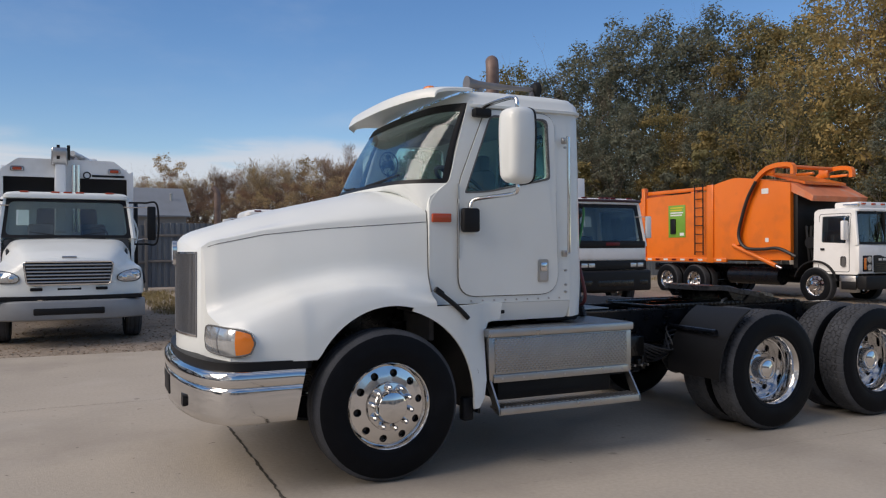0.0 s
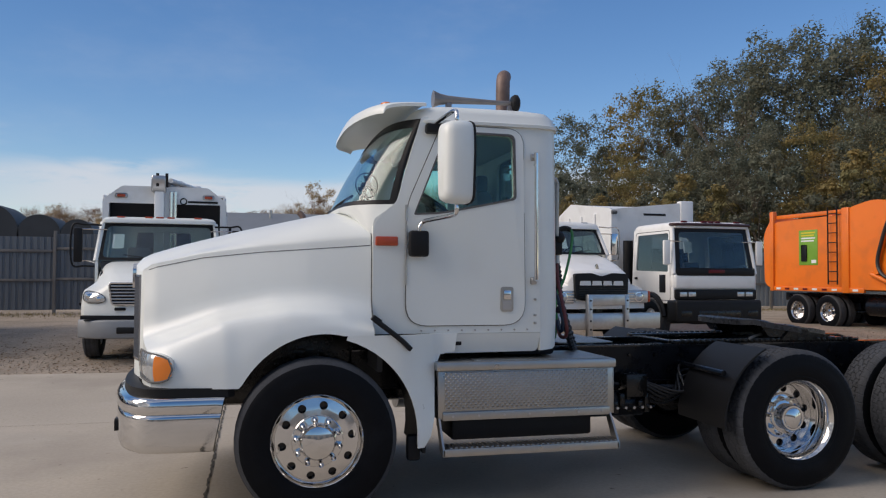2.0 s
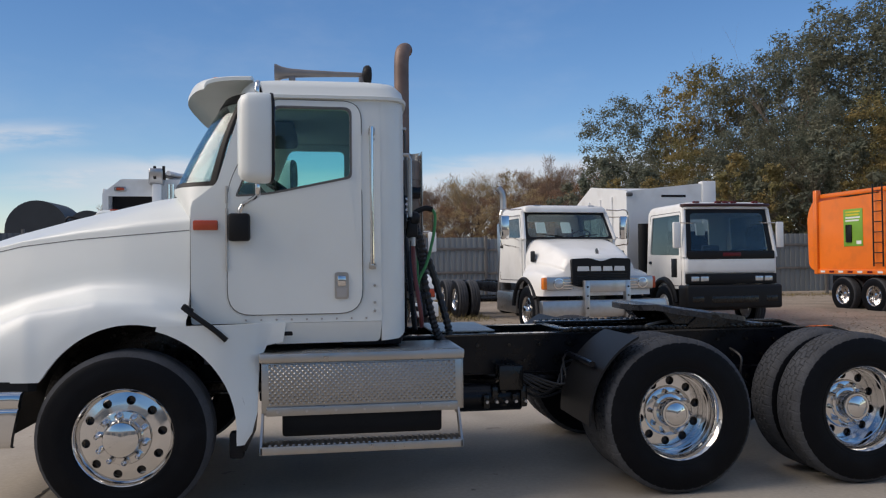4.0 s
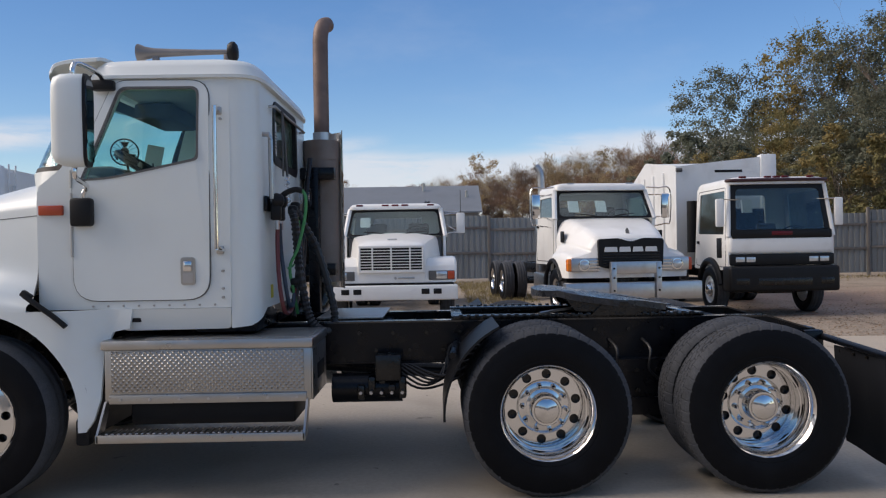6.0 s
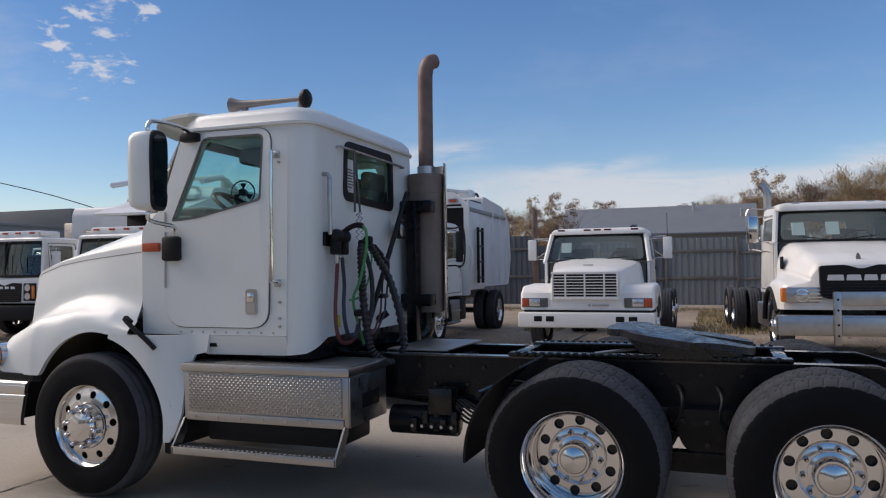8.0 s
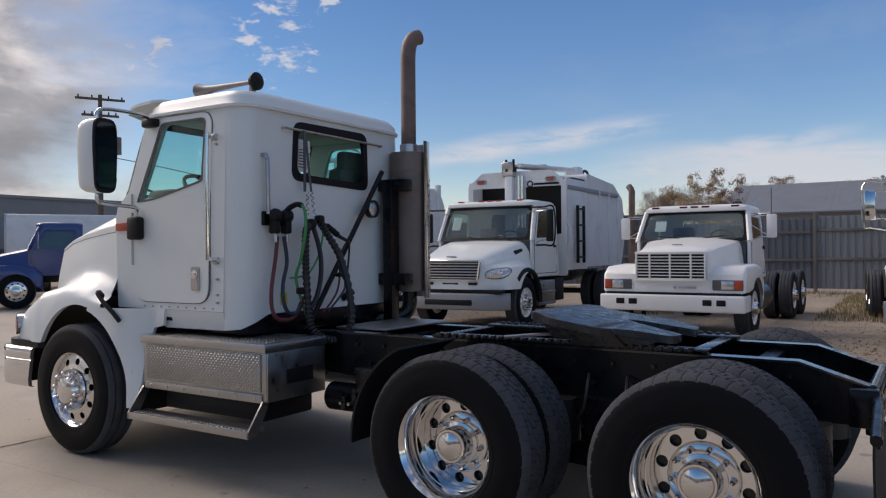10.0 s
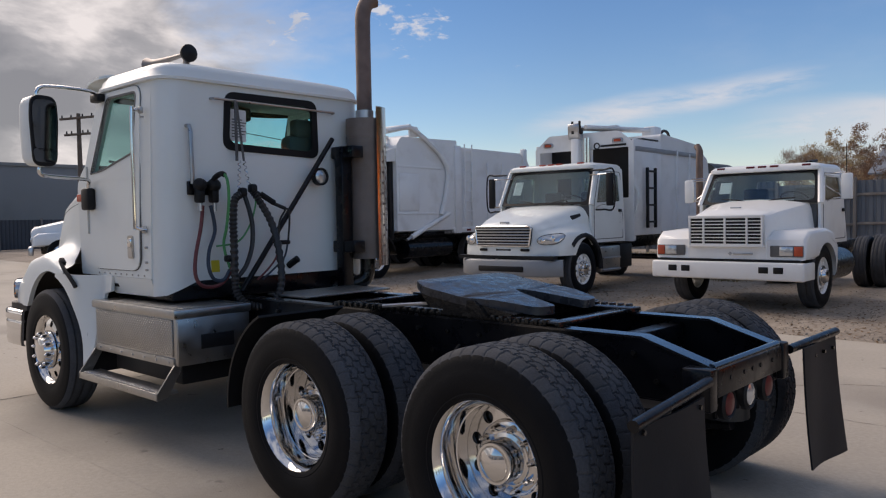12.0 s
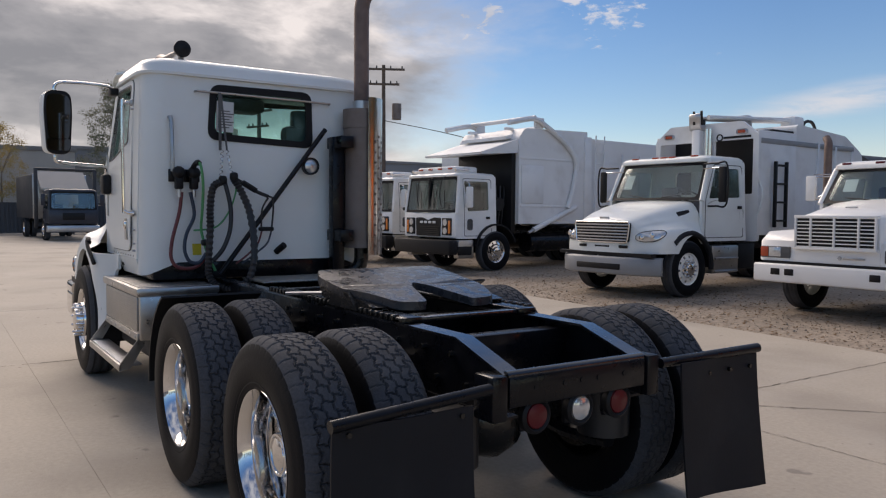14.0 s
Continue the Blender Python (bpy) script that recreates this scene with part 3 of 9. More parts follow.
def wheel_set(front=True, tyre_me=None, lugs=10, far=False, metal=None, steel=None):
    """Meshes of one wheel: (tyre, rim, hub cap, nut) built about its centre."""
    metal = metal or ALLOY
    n = 24 if far else 44
    rim = B()
    if front:
        lathe(rim, [(0.286, 0.11), (0.268, 0.10), (0.262, -0.06), (0.272, -0.105), (0.292, -0.122), (0.296, -0.116), (0.284, -0.10), (0.284, 0.11)], n, closed_profile=True)
        disc_with_holes(rim, 0.268, 0.0 if far else 0.08, 10, 0.027, 0.222, -0.085, 0.02, 0.035, 30 if far else 48)
    else:
        lathe(rim, [(0.286, 0.12), (0.262, 0.11), (0.256, 0.06), (0.258, -0.06), (0.270, -0.10), (0.291, -0.124), (0.296, -0.117), (0.284, -0.09), (0.284, 0.12)], n, closed_profile=True)
        disc_with_holes(rim, 0.258, 0.0 if far else 0.08, 10, 0.030, 0.205, 0.085, 0.02, 0.0, 30 if far else 48)
        if not far:
            lathe(rim, [(0.172, 0.086), (0.168, 0.066), (0.158, 0.060), (0.100, 0.060), (0.100, 0.086)], n, closed_profile=True)
            lathe(rim, [(0.262, 0.0), (0.252, 0.004), (0.252, 0.02), (0.262, 0.024)], n, closed_profile=True)
    cap, nut = B(), B()
    if front:
        lathe(cap, [(0.165, -0.112), (0.158, -0.128), (0.120, -0.135), (0.112, -0.165), (0.100, -0.185), (0.060, -0.197), (0.0, -0.200)], 28)
        cyl(nut, (0.138, -0.126, 0), (0.138, -0.134, 0), 0.025, 10, 0.023)
        cyl(nut, (0.138, -0.134, 0), (0.138, -0.186, 0), 0.020, 10, 0.016)
        cyl(nut, (0.138, -0.186, 0), (0.138, -0.202, 0), 0.016, 10, 0.005)
    else:
        lathe(cap, [(0.120, 0.085), (0.116, 0.050), (0.098, 0.045), (0.095, -0.040), (0.090, -0.048), (0.080, -0.048), (0.076, -0.042), (0.072, -0.050), (0.040, -0.062), (0.0, -0.066)], 28)
        cyl(nut, (0.140, 0.062, 0), (0.140, 0.020, 0), 0.018, 8, 0.013)
        cyl(nut, (0.140, 0.020, 0), (0.140, 0.006, 0), 0.013, 8, 0.004)
    return tyre_me, finish(rim, "rim", metal), finish(cap, "hub_cap", CHROME), finish(nut, "nut", CHROME)


def put_wheel(parent, meshes, at, right=False, spin=0.0, nuts=True, lugs=10):
    """wheel > tyre, hub cap, nuts."""
    rubber, rim, cap, nut = meshes
    w = new("wheel", rim)
    w.parent = parent
    w.matrix_basis = pose(*at, 0, 0, 180 if right else 0) @ pose(0, 0, 0, 0, spin, 0)
    for name, me in (("tyre", rubber), ("hub_cap", cap)):
        if me:
            o = new(name, me)
            o.parent = w
    if nuts:
        for i in range(lugs):
            o = new("nut", nut)
            o.parent = w
            o.matrix_basis = pose(0, 0, 0, 0, 360 / lugs * i, 0)
    return w


TYRE_FRONT = tyre(tyre_mesh())
TYRE_DRIVE = tyre(tyre_mesh(blocks=46), 30)
TYRE_FAR = tyre(tyre_mesh(n=28))
W_FRONT = wheel_set(True, TYRE_FRONT)
W_REAR = wheel_set(False, TYRE_DRIVE)
W_FAR_F = wheel_set(True, TYRE_FAR, far=True)
W_FAR_R = wheel_set(False, TYRE_FAR, far=True)
W_FAR_WHITE = wheel_set(True, TYRE_FAR, far=True, metal=WHITE_OLD)


# ---- ground ----
EDGE = lambda x: 6.75 - 0.055 * max(-62.0, min(48.0, x))      # the concrete ends along the row of parked trucks
RISE = ((-1500, -0.8, 0.0, 0.6, 1.3, 2.2, 6.0, 17.0, 1500), (-0.06, -0.06, -0.035, -0.015, 0.02, 0.045, 0.06, 0.10, 0.10))


def ground_z(x, y):
    """The dirt rises a little from the concrete's edge to the fence."""
    return lerp_in(y - EDGE(x), *RISE)


bm = B()
rows = [[bm.verts.new((x, EDGE(x) + d, z)) for x in (-1500, -62, -40, -20, -5, 10, 25, 48, 1500)] for d, z in zip(*RISE)]
for a, b in zip(rows, rows[1:]):
    for i in range(len(a) - 1):
        bm.faces.new((a[i], a[i + 1], b[i + 1], b[i]))
tagged(part("ground", bm, DIRT), "dry brown dirt yard with gravel and tyre marks", "ground", kind="structure")

# concrete slabs, 6 mm joints between them
bm = B()
xs = [-62, -50, -40, -32, -26, -20.5, -15.2, -10.2, -5.4, -0.72, 3.85, 8.4, 13.0, 17.8, 23, 29, 36, 48]
ys = [-40, -30, -22, -15.5, -10.2, -5.6, -1.55, 2.6]
slab_root = thing("pavement", label="tan concrete yard slabs with stained joints", category="pavement", kind="structure")
for i in range(len(xs) - 1):
    for j in range(len(ys)):
        g = 0.001
        x0, x1 = xs[i] + g, xs[i + 1] - g
        y0 = ys[j] + g
        top = (lambda x: ys[j + 1] - g) if j + 1 < len(ys) else EDGE
        b = B()
        skin(b, [[(x0, y0, z), (x1, y0, z), (x1, top(x1), z), (x0, top(x0), z)] for z in (-0.12, random.uniform(-0.002, 0.0))])
        part("slab", b, CONCRETE, slab_root)


def crack(pts, w, z=0.004):
    """A wandering crack filled with dirt."""
    b = B()
    path = [Vector((*p, 0)) for p in pts]
    left, right = [], []
    for a, c in zip(path, path[1:]):
        k = max(2, int((c - a).length / 0.06))
        n = Vector((-(c - a).y, (c - a).x, 0)).normalized()
        for s in range(k):
            p = a.lerp(c, s / k) + n * random.gauss(0, 0.006)
            h = w * random.uniform(0.25, 1.0)
            left.append(b.verts.new((p.x + n.x * h, p.y + n.y * h, z)))
            right.append(b.verts.new((p.x - n.x * h, p.y - n.y * h, z)))
    for i in range(len(left) - 1):
        b.faces.new((left[i], left[i + 1], right[i + 1], right[i]))
    return b


for pts, w in (([(-0.72, -1.6), (-0.72, 6.7)], 0.014), ([(-0.72, -5.6), (-0.72, -1.6)], 0.009), ([(-5.4, 2.6), (8.4, 2.6)], 0.004),
               ([(3.85, 2.6), (3.85, 6.5)], 0.006), ([(8.4, 1.5), (8.4, 6.2)], 0.006),
               ([(4.1, 3.1), (4.9, 3.9), (5.6, 4.2), (7.0, 5.1)], 0.007), ([(3.9, -1.9), (4.6, -2.3), (5.3, -2.2)], 0.006)):
    part("joint", crack(pts, w), CRACK, slab_root, "dirt-filled dark slab joint")

# stones and tufts along the strip of dirt
bm = B()
rg = random.Random(3)
for _ in range(6500):
    x = rg.uniform(-16, 22)
    y = EDGE(x) + abs(rg.gauss(0, 2.6)) - 0.05
    s = rg.uniform(0.004, 0.012) * (2.0 if rg.random() < 0.12 else 1.0)
    m = pose(x, y, ground_z(x, y) + s * 0.4, rg.uniform(0, 360), rg.uniform(0, 360), rg.uniform(0, 360))
    vs = [bm.verts.new(m @ Vector(p)) for p in ((s, 0, 0), (-s, 0, 0), (0, s * 1.3, 0), (0, -s, 0), (0, 0, s * 0.8), (0, 0, -s * 0.8))]
    for q in ((0, 2, 4), (2, 1, 4), (1, 3, 4), (3, 0, 4), (2, 0, 5), (1, 2, 5), (3, 1, 5), (0, 3, 5)):
        bm.faces.new([vs[k] for k in q])
verts, faces = [], []
for _ in range(16000):
    x = rg.uniform(-16, 22)
    y = EDGE(x) + abs(rg.gauss(0, 3.2)) + 0.02
    p = Vector((x, y, ground_z(x, y) + 0.004 + rg.uniform(0, 0.010)))
    a, l = rg.uniform(0, 6.28), rg.uniform(0.014, 0.034)
    d, e = Vector((math.cos(a), math.sin(a), rg.uniform(-0.35, 0.35))) * l, Vector((-math.sin(a), math.cos(a), rg.uniform(-0.35, 0.35))) * l * 0.55
    k = len(verts)
    verts += [tuple(p - d), tuple(p + e), tuple(p + d), tuple(p - e)]
    faces.append((k, k + 1, k + 2, k + 3))
litter_me = bpy.data.meshes.new("fallen_leaves")
litter_me.from_pydata(verts, [], faces)
litter_me.materials.append(LITTER)
tagged(new("fallen_leaves", litter_me), "dry brown leaves scattered over the dirt strip", "leaf litter", kind="stuff")
tagged(part("gravel", bm, GRAVEL, angle=10), "loose grey gravel scattered on the dirt", "gravel", kind="stuff")

bm = B()
for _ in range(5200):
    if rg.random() < 0.55:
        x, y = rg.uniform(-20, 24), 23.1 - abs(rg.gauss(0, 0.9))
    else:
        x = rg.uniform(3.6, 5.4) if rg.random() < 0.6 else rg.uniform(-0.4, 0.5)
        y = rg.uniform(13, 22)
    for _ in range(3):
        a, h, lean = rg.uniform(0, 6.28), rg.uniform(0.04, 0.16), rg.uniform(0.02, 0.12)
        dx, dy = math.cos(a), math.sin(a)
        p, q = Vector((x + rg.gauss(0, 0.05), y + rg.gauss(0, 0.05), ground_z(x, y) - 0.005)), 0.008
        bm.faces.new([bm.verts.new(v) for v in (p + Vector((-dy * q, dx * q, 0)), p + Vector((dy * q, -dx * q, 0)), p + Vector((dx * lean, dy * lean, h)))])
tagged(part("dry_grass", bm, GRASS), "tufts of dry yellow grass at the fence's foot", "grass", kind="stuff")

# ---- sheet-metal fence behind the row ----
fence = thing("fence", (0, 23.5, 0.10), label="grey-green corrugated sheet fence on steel posts", category="fence", kind="structure")


def corrugated(width, z0, z1, pitch=0.22, depth=0.03):
    b = B()
    pts, x = [], 0.0
    while x < width - 1e-6:
        for f, d in ((0.0, 0.0), (0.30, 0.0), (0.40, 1.0), (0.70, 1.0), (0.80, 0.0)):
            if x + f * pitch <= width:
                pts.append((x + f * pitch, d * depth))
        x += pitch
    outline = pts + [(px, py + 0.008) for px, py in reversed(pts)]
    return skin(b, [[(px, py, z0) for px, py in outline], [(px, py, z1) for px, py in outline]], caps=True)


sheet_ob = None
post_ob = rail_ob = None
SPAN = 2.42
for i in range(-14, 15):
    x = i * SPAN
    h = (2.75 if i < -1 else 2.45) + 0.08 * math.sin(i * 1.7)
    if sheet_ob is None:
        sheet_ob = part("panel", corrugated(SPAN - 0.03, 0.05, 1.0), FENCE, fence, angle=20)
        post_ob = part("post", box(B(), -0.05, 0.05, -0.09, 0.0, -0.05, 1.0, 0.006), FENCE_POST, fence)
        rail_ob = part("rail", box(B(), 0, SPAN, -0.055, -0.01, 0, 0.09, 0.005), FENCE_POST, fence)
        a, b_, c = sheet_ob, post_ob, rail_ob
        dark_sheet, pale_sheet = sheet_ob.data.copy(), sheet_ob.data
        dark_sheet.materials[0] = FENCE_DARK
    else:
        a, b_ = new("panel", pale_sheet), again("post", post_ob, fence)
        a.parent = fence
        c = again("rail", rail_ob, fence)
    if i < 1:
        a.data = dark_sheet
    a.matrix_basis = Matrix.Translation((x, 0, 0)) @ Matrix.Diagonal((1, 1, h, 1))
    b_.matrix_basis = Matrix.Translation((x, 0, 0)) @ Matrix.Diagonal((1, 1, h + 0.1, 1))
    c.matrix_basis = Matrix.Translation((x, 0, h * 0.80))
    again("rail", rail_ob, fence, Matrix.Translation((x, 0, h * 0.42)))

# ---- sheds and warehouses round the yard ----
shed = thing("shed", (0, 81, 0), label="low shed with a blue-grey sloping metal roof", category="shed")
part("wall", box(B(), -13.0, 7.6, 0, 14, -0.1, 4.6, 0.02), GREY_WALL, shed)
bm = B()
skin(bm, [[(x, -0.5, 4.5), (x, 7, 7.45), (x, 14.4, 4.5), (x, 14.4, 4.36), (x, 7, 7.3), (x, -0.5, 4.36)] for x in (-13.4, 8.0)])
part("roof", bm, ROOF_BLUE, shed)
for x, y, z in ((1.3, 5.6, 6.7), (6.4, 3.6, 5.8)):
    flue = part("flue", cyl(B(), (x, y, z), (x, y, z + 0.9), 0.14), ALU, shed, "pale metal roof flue")
    part("flue_cap", cyl(B(), (x, y, z + 0.9), (x, y, z + 1.0), 0.24, 10, 0.1), ALU, flue)
for i in range(33):
    x = -13.3 + i * 0.64
    b = B()
    skin(b, [[(x + s, -0.5, 4.502), (x + s, 7, 7.452), (x + s, 7, 7.459), (x + s, -0.5, 4.509)] for s in (0, 0.04)])
    part("roof_seam", b, ROOF_BLUE, shed)

shed.scale.z = 1.17

for x, r, top in ((-11.55, 1.32, 4.50), (-9.44, 0.85, 4.05), (-7.92, 0.66, 3.87)):
    hut = thing("storage_hut", (x, 30, 0), label="round-topped storage hut under a dark cover", category="hut")
    bm = B()
    zc = top - r
    arc = [(r * math.cos(a), zc + r * math.sin(a)) for a in np.linspace(0, math.pi, 17)]
    skin(bm, [[(px, y, pz) for px, pz in [(r, 0)] + arc + [(-r, 0)]] for y in (0, 2.4)])
    part("cover", bm, TANK, hut)

ware = thing("warehouse", (-54, 0, 0), label="long grey flat-roofed warehouse with a raised block", category="warehouse")
part("wall", box(B(), -20, 0, 6, 80, -0.1, 5.9, 0.02), GREY_WALL, ware)
part("parapet", box(B(), -20.1, 0.12, 5.9, 80.1, 5.9, 6.15, 0.02), GREY_WALL, ware, "grey parapet cap")
part("raised_block", box(B(), -16, -1, 52, 66, 6.0, 8.0, 0.03), GREY_WALL, ware)
part("vent", box(B(), 0, 0.15, 40, 43, 3.4, 4.4, 0.03), PLASTIC, ware, "dark louvred wall vent")
store = thing("storehouse", (-50, -11, 0), label="pale flat-roofed storehouse across the yard", category="storehouse")
part("wall", box(B(), -16, 0, 0, 17, -0.1, 5.4, 0.02), TAN_WALL, store)
part("parapet", box(B(), -16.1, 0.1, -0.1, 17.1, 5.4, 5.7, 0.02), GREY_WALL, store)
part("window", box(B(), 0, 0.06, 3, 5, 1.2, 2.4, 0.02), PLASTIC, store)
part("window", box(B(), 0, 0.06, 8, 10, 1.2, 2.4, 0.02), PLASTIC, store)
low = thing("yard_fence", (-43.6, -12, 0), label="dark slatted sheet fence at the yard's far side", category="fence", kind="structure")
slate_sheet = sheet_ob.data.copy()
slate_sheet.materials[0] = SLATE
for i in range(18):
    o = new("panel", slate_sheet)
    o.parent = low
    o.matrix_basis = pose(0, i * SPAN, 0, 0, 0, 90) @ Matrix.Diagonal((1, 1, 1.9, 1))
    again("post", post_ob, low, pose(0, i * SPAN, 0, 0, 0, 90) @ Matrix.Diagonal((1, 1, 2.0, 1)))


def utility_pole(at, h, turn, transformer=True):
    p = thing("utility_pole", at, turn, "weathered wooden utility pole with crossarms and a transformer", "utility pole")
    part("shaft", cyl(B(), (0, 0, -0.1), (0, 0, h), 0.16, 12, 0.10), POLE, p)
    for k, z in enumerate((h - 0.25, h - 1.1)):
        part("crossarm", box(B(), -1.2 + 0.3 * k, 1.2 - 0.3 * k, -0.16, -0.06, z - 0.06, z + 0.06, 0.01), POLE, p)
        for x in (-1.05 + 0.3 * k, -0.4, 0.4, 1.05 - 0.3 * k):
            part("insulator", cyl(B(), (x, -0.11, z + 0.05), (x, -0.11, z + 0.2), 0.045, 8, 0.03), PLASTIC, p)
    if transformer:
        for x in (-0.75, 0.75):
            part("transformer", cyl(B(), (x, -0.1, h - 3.1), (x, -0.1, h - 2.2), 0.27, 14), MUFFLER, p, "dark grey transformer can")
    return p


utility_pole((-31, 19.5, 0), 9.9, 62)
utility_pole((-34.6, 13.4, 0), 7.4, 20, False)
wires = thing("power_line", (-31, 19.5, 0), label="thin black sagging power line", category="power line")
part("cable", tube(B(), [(0, 0, 6.75), (7.0, 1.6, 5.15), (14.0, 3.9, 2.6)], 0.022, 5), HOSE, wires)

# unseen building added behind the walk: closes the yard, shapes reflections, bounces light
south = thing("workshop", (0, -48, 0), label="unseen pale building added to close the yard's south side", category="workshop")
part("wall", box(B(), -45, 50, -10, 0, -0.1, 6.0, 0.03), TAN_WALL, south)
part("parapet", box(B(), -45.1, 50.1, -10, 0.1, 6.0, 6.3, 0.03), TAN_WALL, south)
for k in range(8):
    part("shutter", box(B(), -38 + k * 11, -32 + k * 11, 0, 0.08, 0, 4.2, 0.02), FENCE, south)


# ---- the white tractor: nose to -x, driver's side to -y ----
tractor = thing("tractor_truck", (0, 0, 0), 0, "white day-cab tractor truck with polished wheels and a bare black frame", "truck")


def nose_x(y):
    y = abs(y)
    return -1.24 + 0.12 * min(y / 0.56, 1.0) ** 2 + (0.15 * max(0, (y - 0.56) / 0.55) ** 1.6)


def hood_point(s, v):
    """s from nose to cowl, v from -1 (driver's lower edge) over the top to 1."""
    a = abs(v)
    x_mid = -1.12 + s * 1.48
    zt = lerp_in(s, (0, 0.025, 0.07, 0.2, 0.45, 0.8, 1), (1.63, 1.68, 1.715, 1.78, 1.885, 2.01, 2.055))
    zs = lerp_in(s, (0, 0.03, 0.25, 0.5, 1), (1.57, 1.605, 1.675, 1.715, 1.765))
    ys = lerp_in(s, (0, 0.05, 0.3, 0.7, 1), (0.53, 0.575, 0.70, 0.87, 0.965))
    zw = lerp_in(s, (0, 0.3, 0.55, 0.8, 1), (1.17, 1.33, 1.42, 1.44, 1.40))
    yw = ys + lerp_in(s, (0, 0.4, 1), (0.10, 0.07, 0.015))
    zf = lerp_in(s, (0, 0.3, 0.6, 0.85, 1), (1.08, 1.25, 1.325, 1.31, 1.25))
    yf = lerp_in(s, (0, 0.06, 0.3, 0.7, 1), (0.90, 0.98, 1.055, 1.09, 1.06))
    low = 0.855
    if x_mid > -0.66:
        low = max(low, 0.515 + math.sqrt(max(0.0, 0.672 ** 2 - x_mid ** 2)))
    if x_mid > 0.12:
        low = 1.172
    ye = lerp_in(s, (0, 0.06, 0.3, 1), (1.0, 1.07, 1.13, 1.14))
    zm = 0.5 * (zf + low) if zf - low > 0.2 else (zf * 0.45 + low * 0.55)
    key = [(0, zt), (ys * 0.45, zt - 0.012), (ys * 0.80, zt - 0.05 - (zt - zs) * 0.15), (ys * 0.975, zs + (zt - zs) * 0.30), (ys, zs), ((ys + yw) / 2, (zs + zw) / 2), (yw, zw),
           (yw * 0.45 + yf * 0.55, zf + (zw - zf) * 0.30), (yf, zf - 0.01), (ye * 0.99, zm), (ye, low)]
    t = a * (len(key) - 1)
    i = min(int(t), len(key) - 2)
    f = t - i
    p0, p1, p2, p3 = (key[max(0, min(len(key) - 1, k))] for k in (i - 1, i, i + 1, i + 2))
    if i == 0:
        p0 = (-p2[0], p2[1])
    cr = lambda q0, q1, q2, q3: 0.5 * (2 * q1 + (q2 - q0) * f + (2 * q0 - 5 * q1 + 4 * q2 - q3) * f * f + (3 * q1 - q0 - 3 * q2 + q3) * f ** 3)
    y, z = cr(*(p[0] for p in (p0, p1, p2, p3))), cr(*(p[1] for p in (p0, p1, p2, p3)))
    x = nose_x(y) + s * (0.36 - nose_x(y))
    return (x, math.copysign(y, v), z)


NS, NV = 56, 80
stations = [0, 0.006, 0.016, 0.03] + [0.03 + 0.97 * (i / (NS - 3)) for i in range(1, NS - 2)]
bm = B()
rows = [[bm.verts.new(hood_point(s, -1 + 2 * j / NV)) for j in range(NV + 1)] for s in stations]
for a, b in zip(rows, rows[1:]):
    for j in range(NV):
        bm.faces.new((a[j], a[j + 1], b[j + 1], b[j]))
# the nose, down from the first station to the bumper
foot = [bm.verts.new((v.co.x - 0.004, v.co.y, 0.855)) for v in rows[0]]
for j in range(NV):
    try:
        bm.faces.new((rows[0][j], foot[j], foot[j + 1], rows[0][j + 1]))
    except ValueError:
        pass
inner = [bm.verts.new((v.co.x, v.co.y * 0.965, v.co.z + 0.004)) for v in [r[0] for r in rows]]
inner2 = [bm.verts.new((v.co.x, v.co.y * 0.965, v.co.z + 0.004)) for v in [r[-1] for r in rows]]
for k, line in ((0, inner), (-1, inner2)):
    for i in range(len(rows) - 1):
        bm.faces.new((rows[i][k], rows[i + 1][k], line[i + 1], line[i]))
hood = part("hood", bm, WHITE, tractor, "white moulded hood with flared fenders", angle=50)

# shut lines of the hood
for side in (-1, 1):
    key = 4 / 10 * side
    pts = [Vector(hood_point(s, key)) + Vector((0, 0.001 * side, 0)) for s in np.linspace(0.02, 0.995, 26)]
    part("hood_seam", tube(B(), pts, 0.0025, 6, smooth=False), SEAM, hood)
    pts = [Vector(hood_point(0.998, v * side)) + Vector((0.004, 0.003 * side, 0)) for v in np.linspace(0.38, 0.74, 14)]
    part("hood_seam", tube(B(), pts, 0.0045, 6, smooth=False), SEAM, hood)

# grille: a curved grey mesh in the nose with upright ribs
bm = B()
gx = lambda y: nose_x(y) - 0.006
sheet(bm, lambda u, v: (gx((u - 0.5) * 0.92), (u - 0.5) * 0.92, 0.985 + v * 0.565), 24, 4, lambda u, v: (gx((u - 0.5) * 0.92) + 0.03, (u - 0.5) * 0.92, 0.985 + v * 0.565))
grille = part("grille", bm, GRILLE, tractor, "grey mesh grille")
for i in range(43):
    y = -0.441 + i * 0.021
    b = box(B(), gx(y) - 0.004, gx(y), y - 0.004, y + 0.004, 0.99, 1.545)
    part("rib", b, GRILLE, grille)
for y in (-0.465, 0.465):
    part("surround", box(B(), gx(y) - 0.004, gx(y) + 0.02, y - 0.008, y + 0.008, 0.97, 1.555, 0.004), GRILLE, grille)
for z in (0.978, 1.553):
    b = B()
    sheet(b, lambda u, v: (gx((u - 0.5) * 0.94) - 0.005, (u - 0.5) * 0.94, z - 0.007 + v * 0.014), 24, 1, lambda u, v: (gx((u - 0.5) * 0.94) + 0.01, (u - 0.5) * 0.94, z - 0.007 + v * 0.014))
    part("surround", b, CHROME, grille)
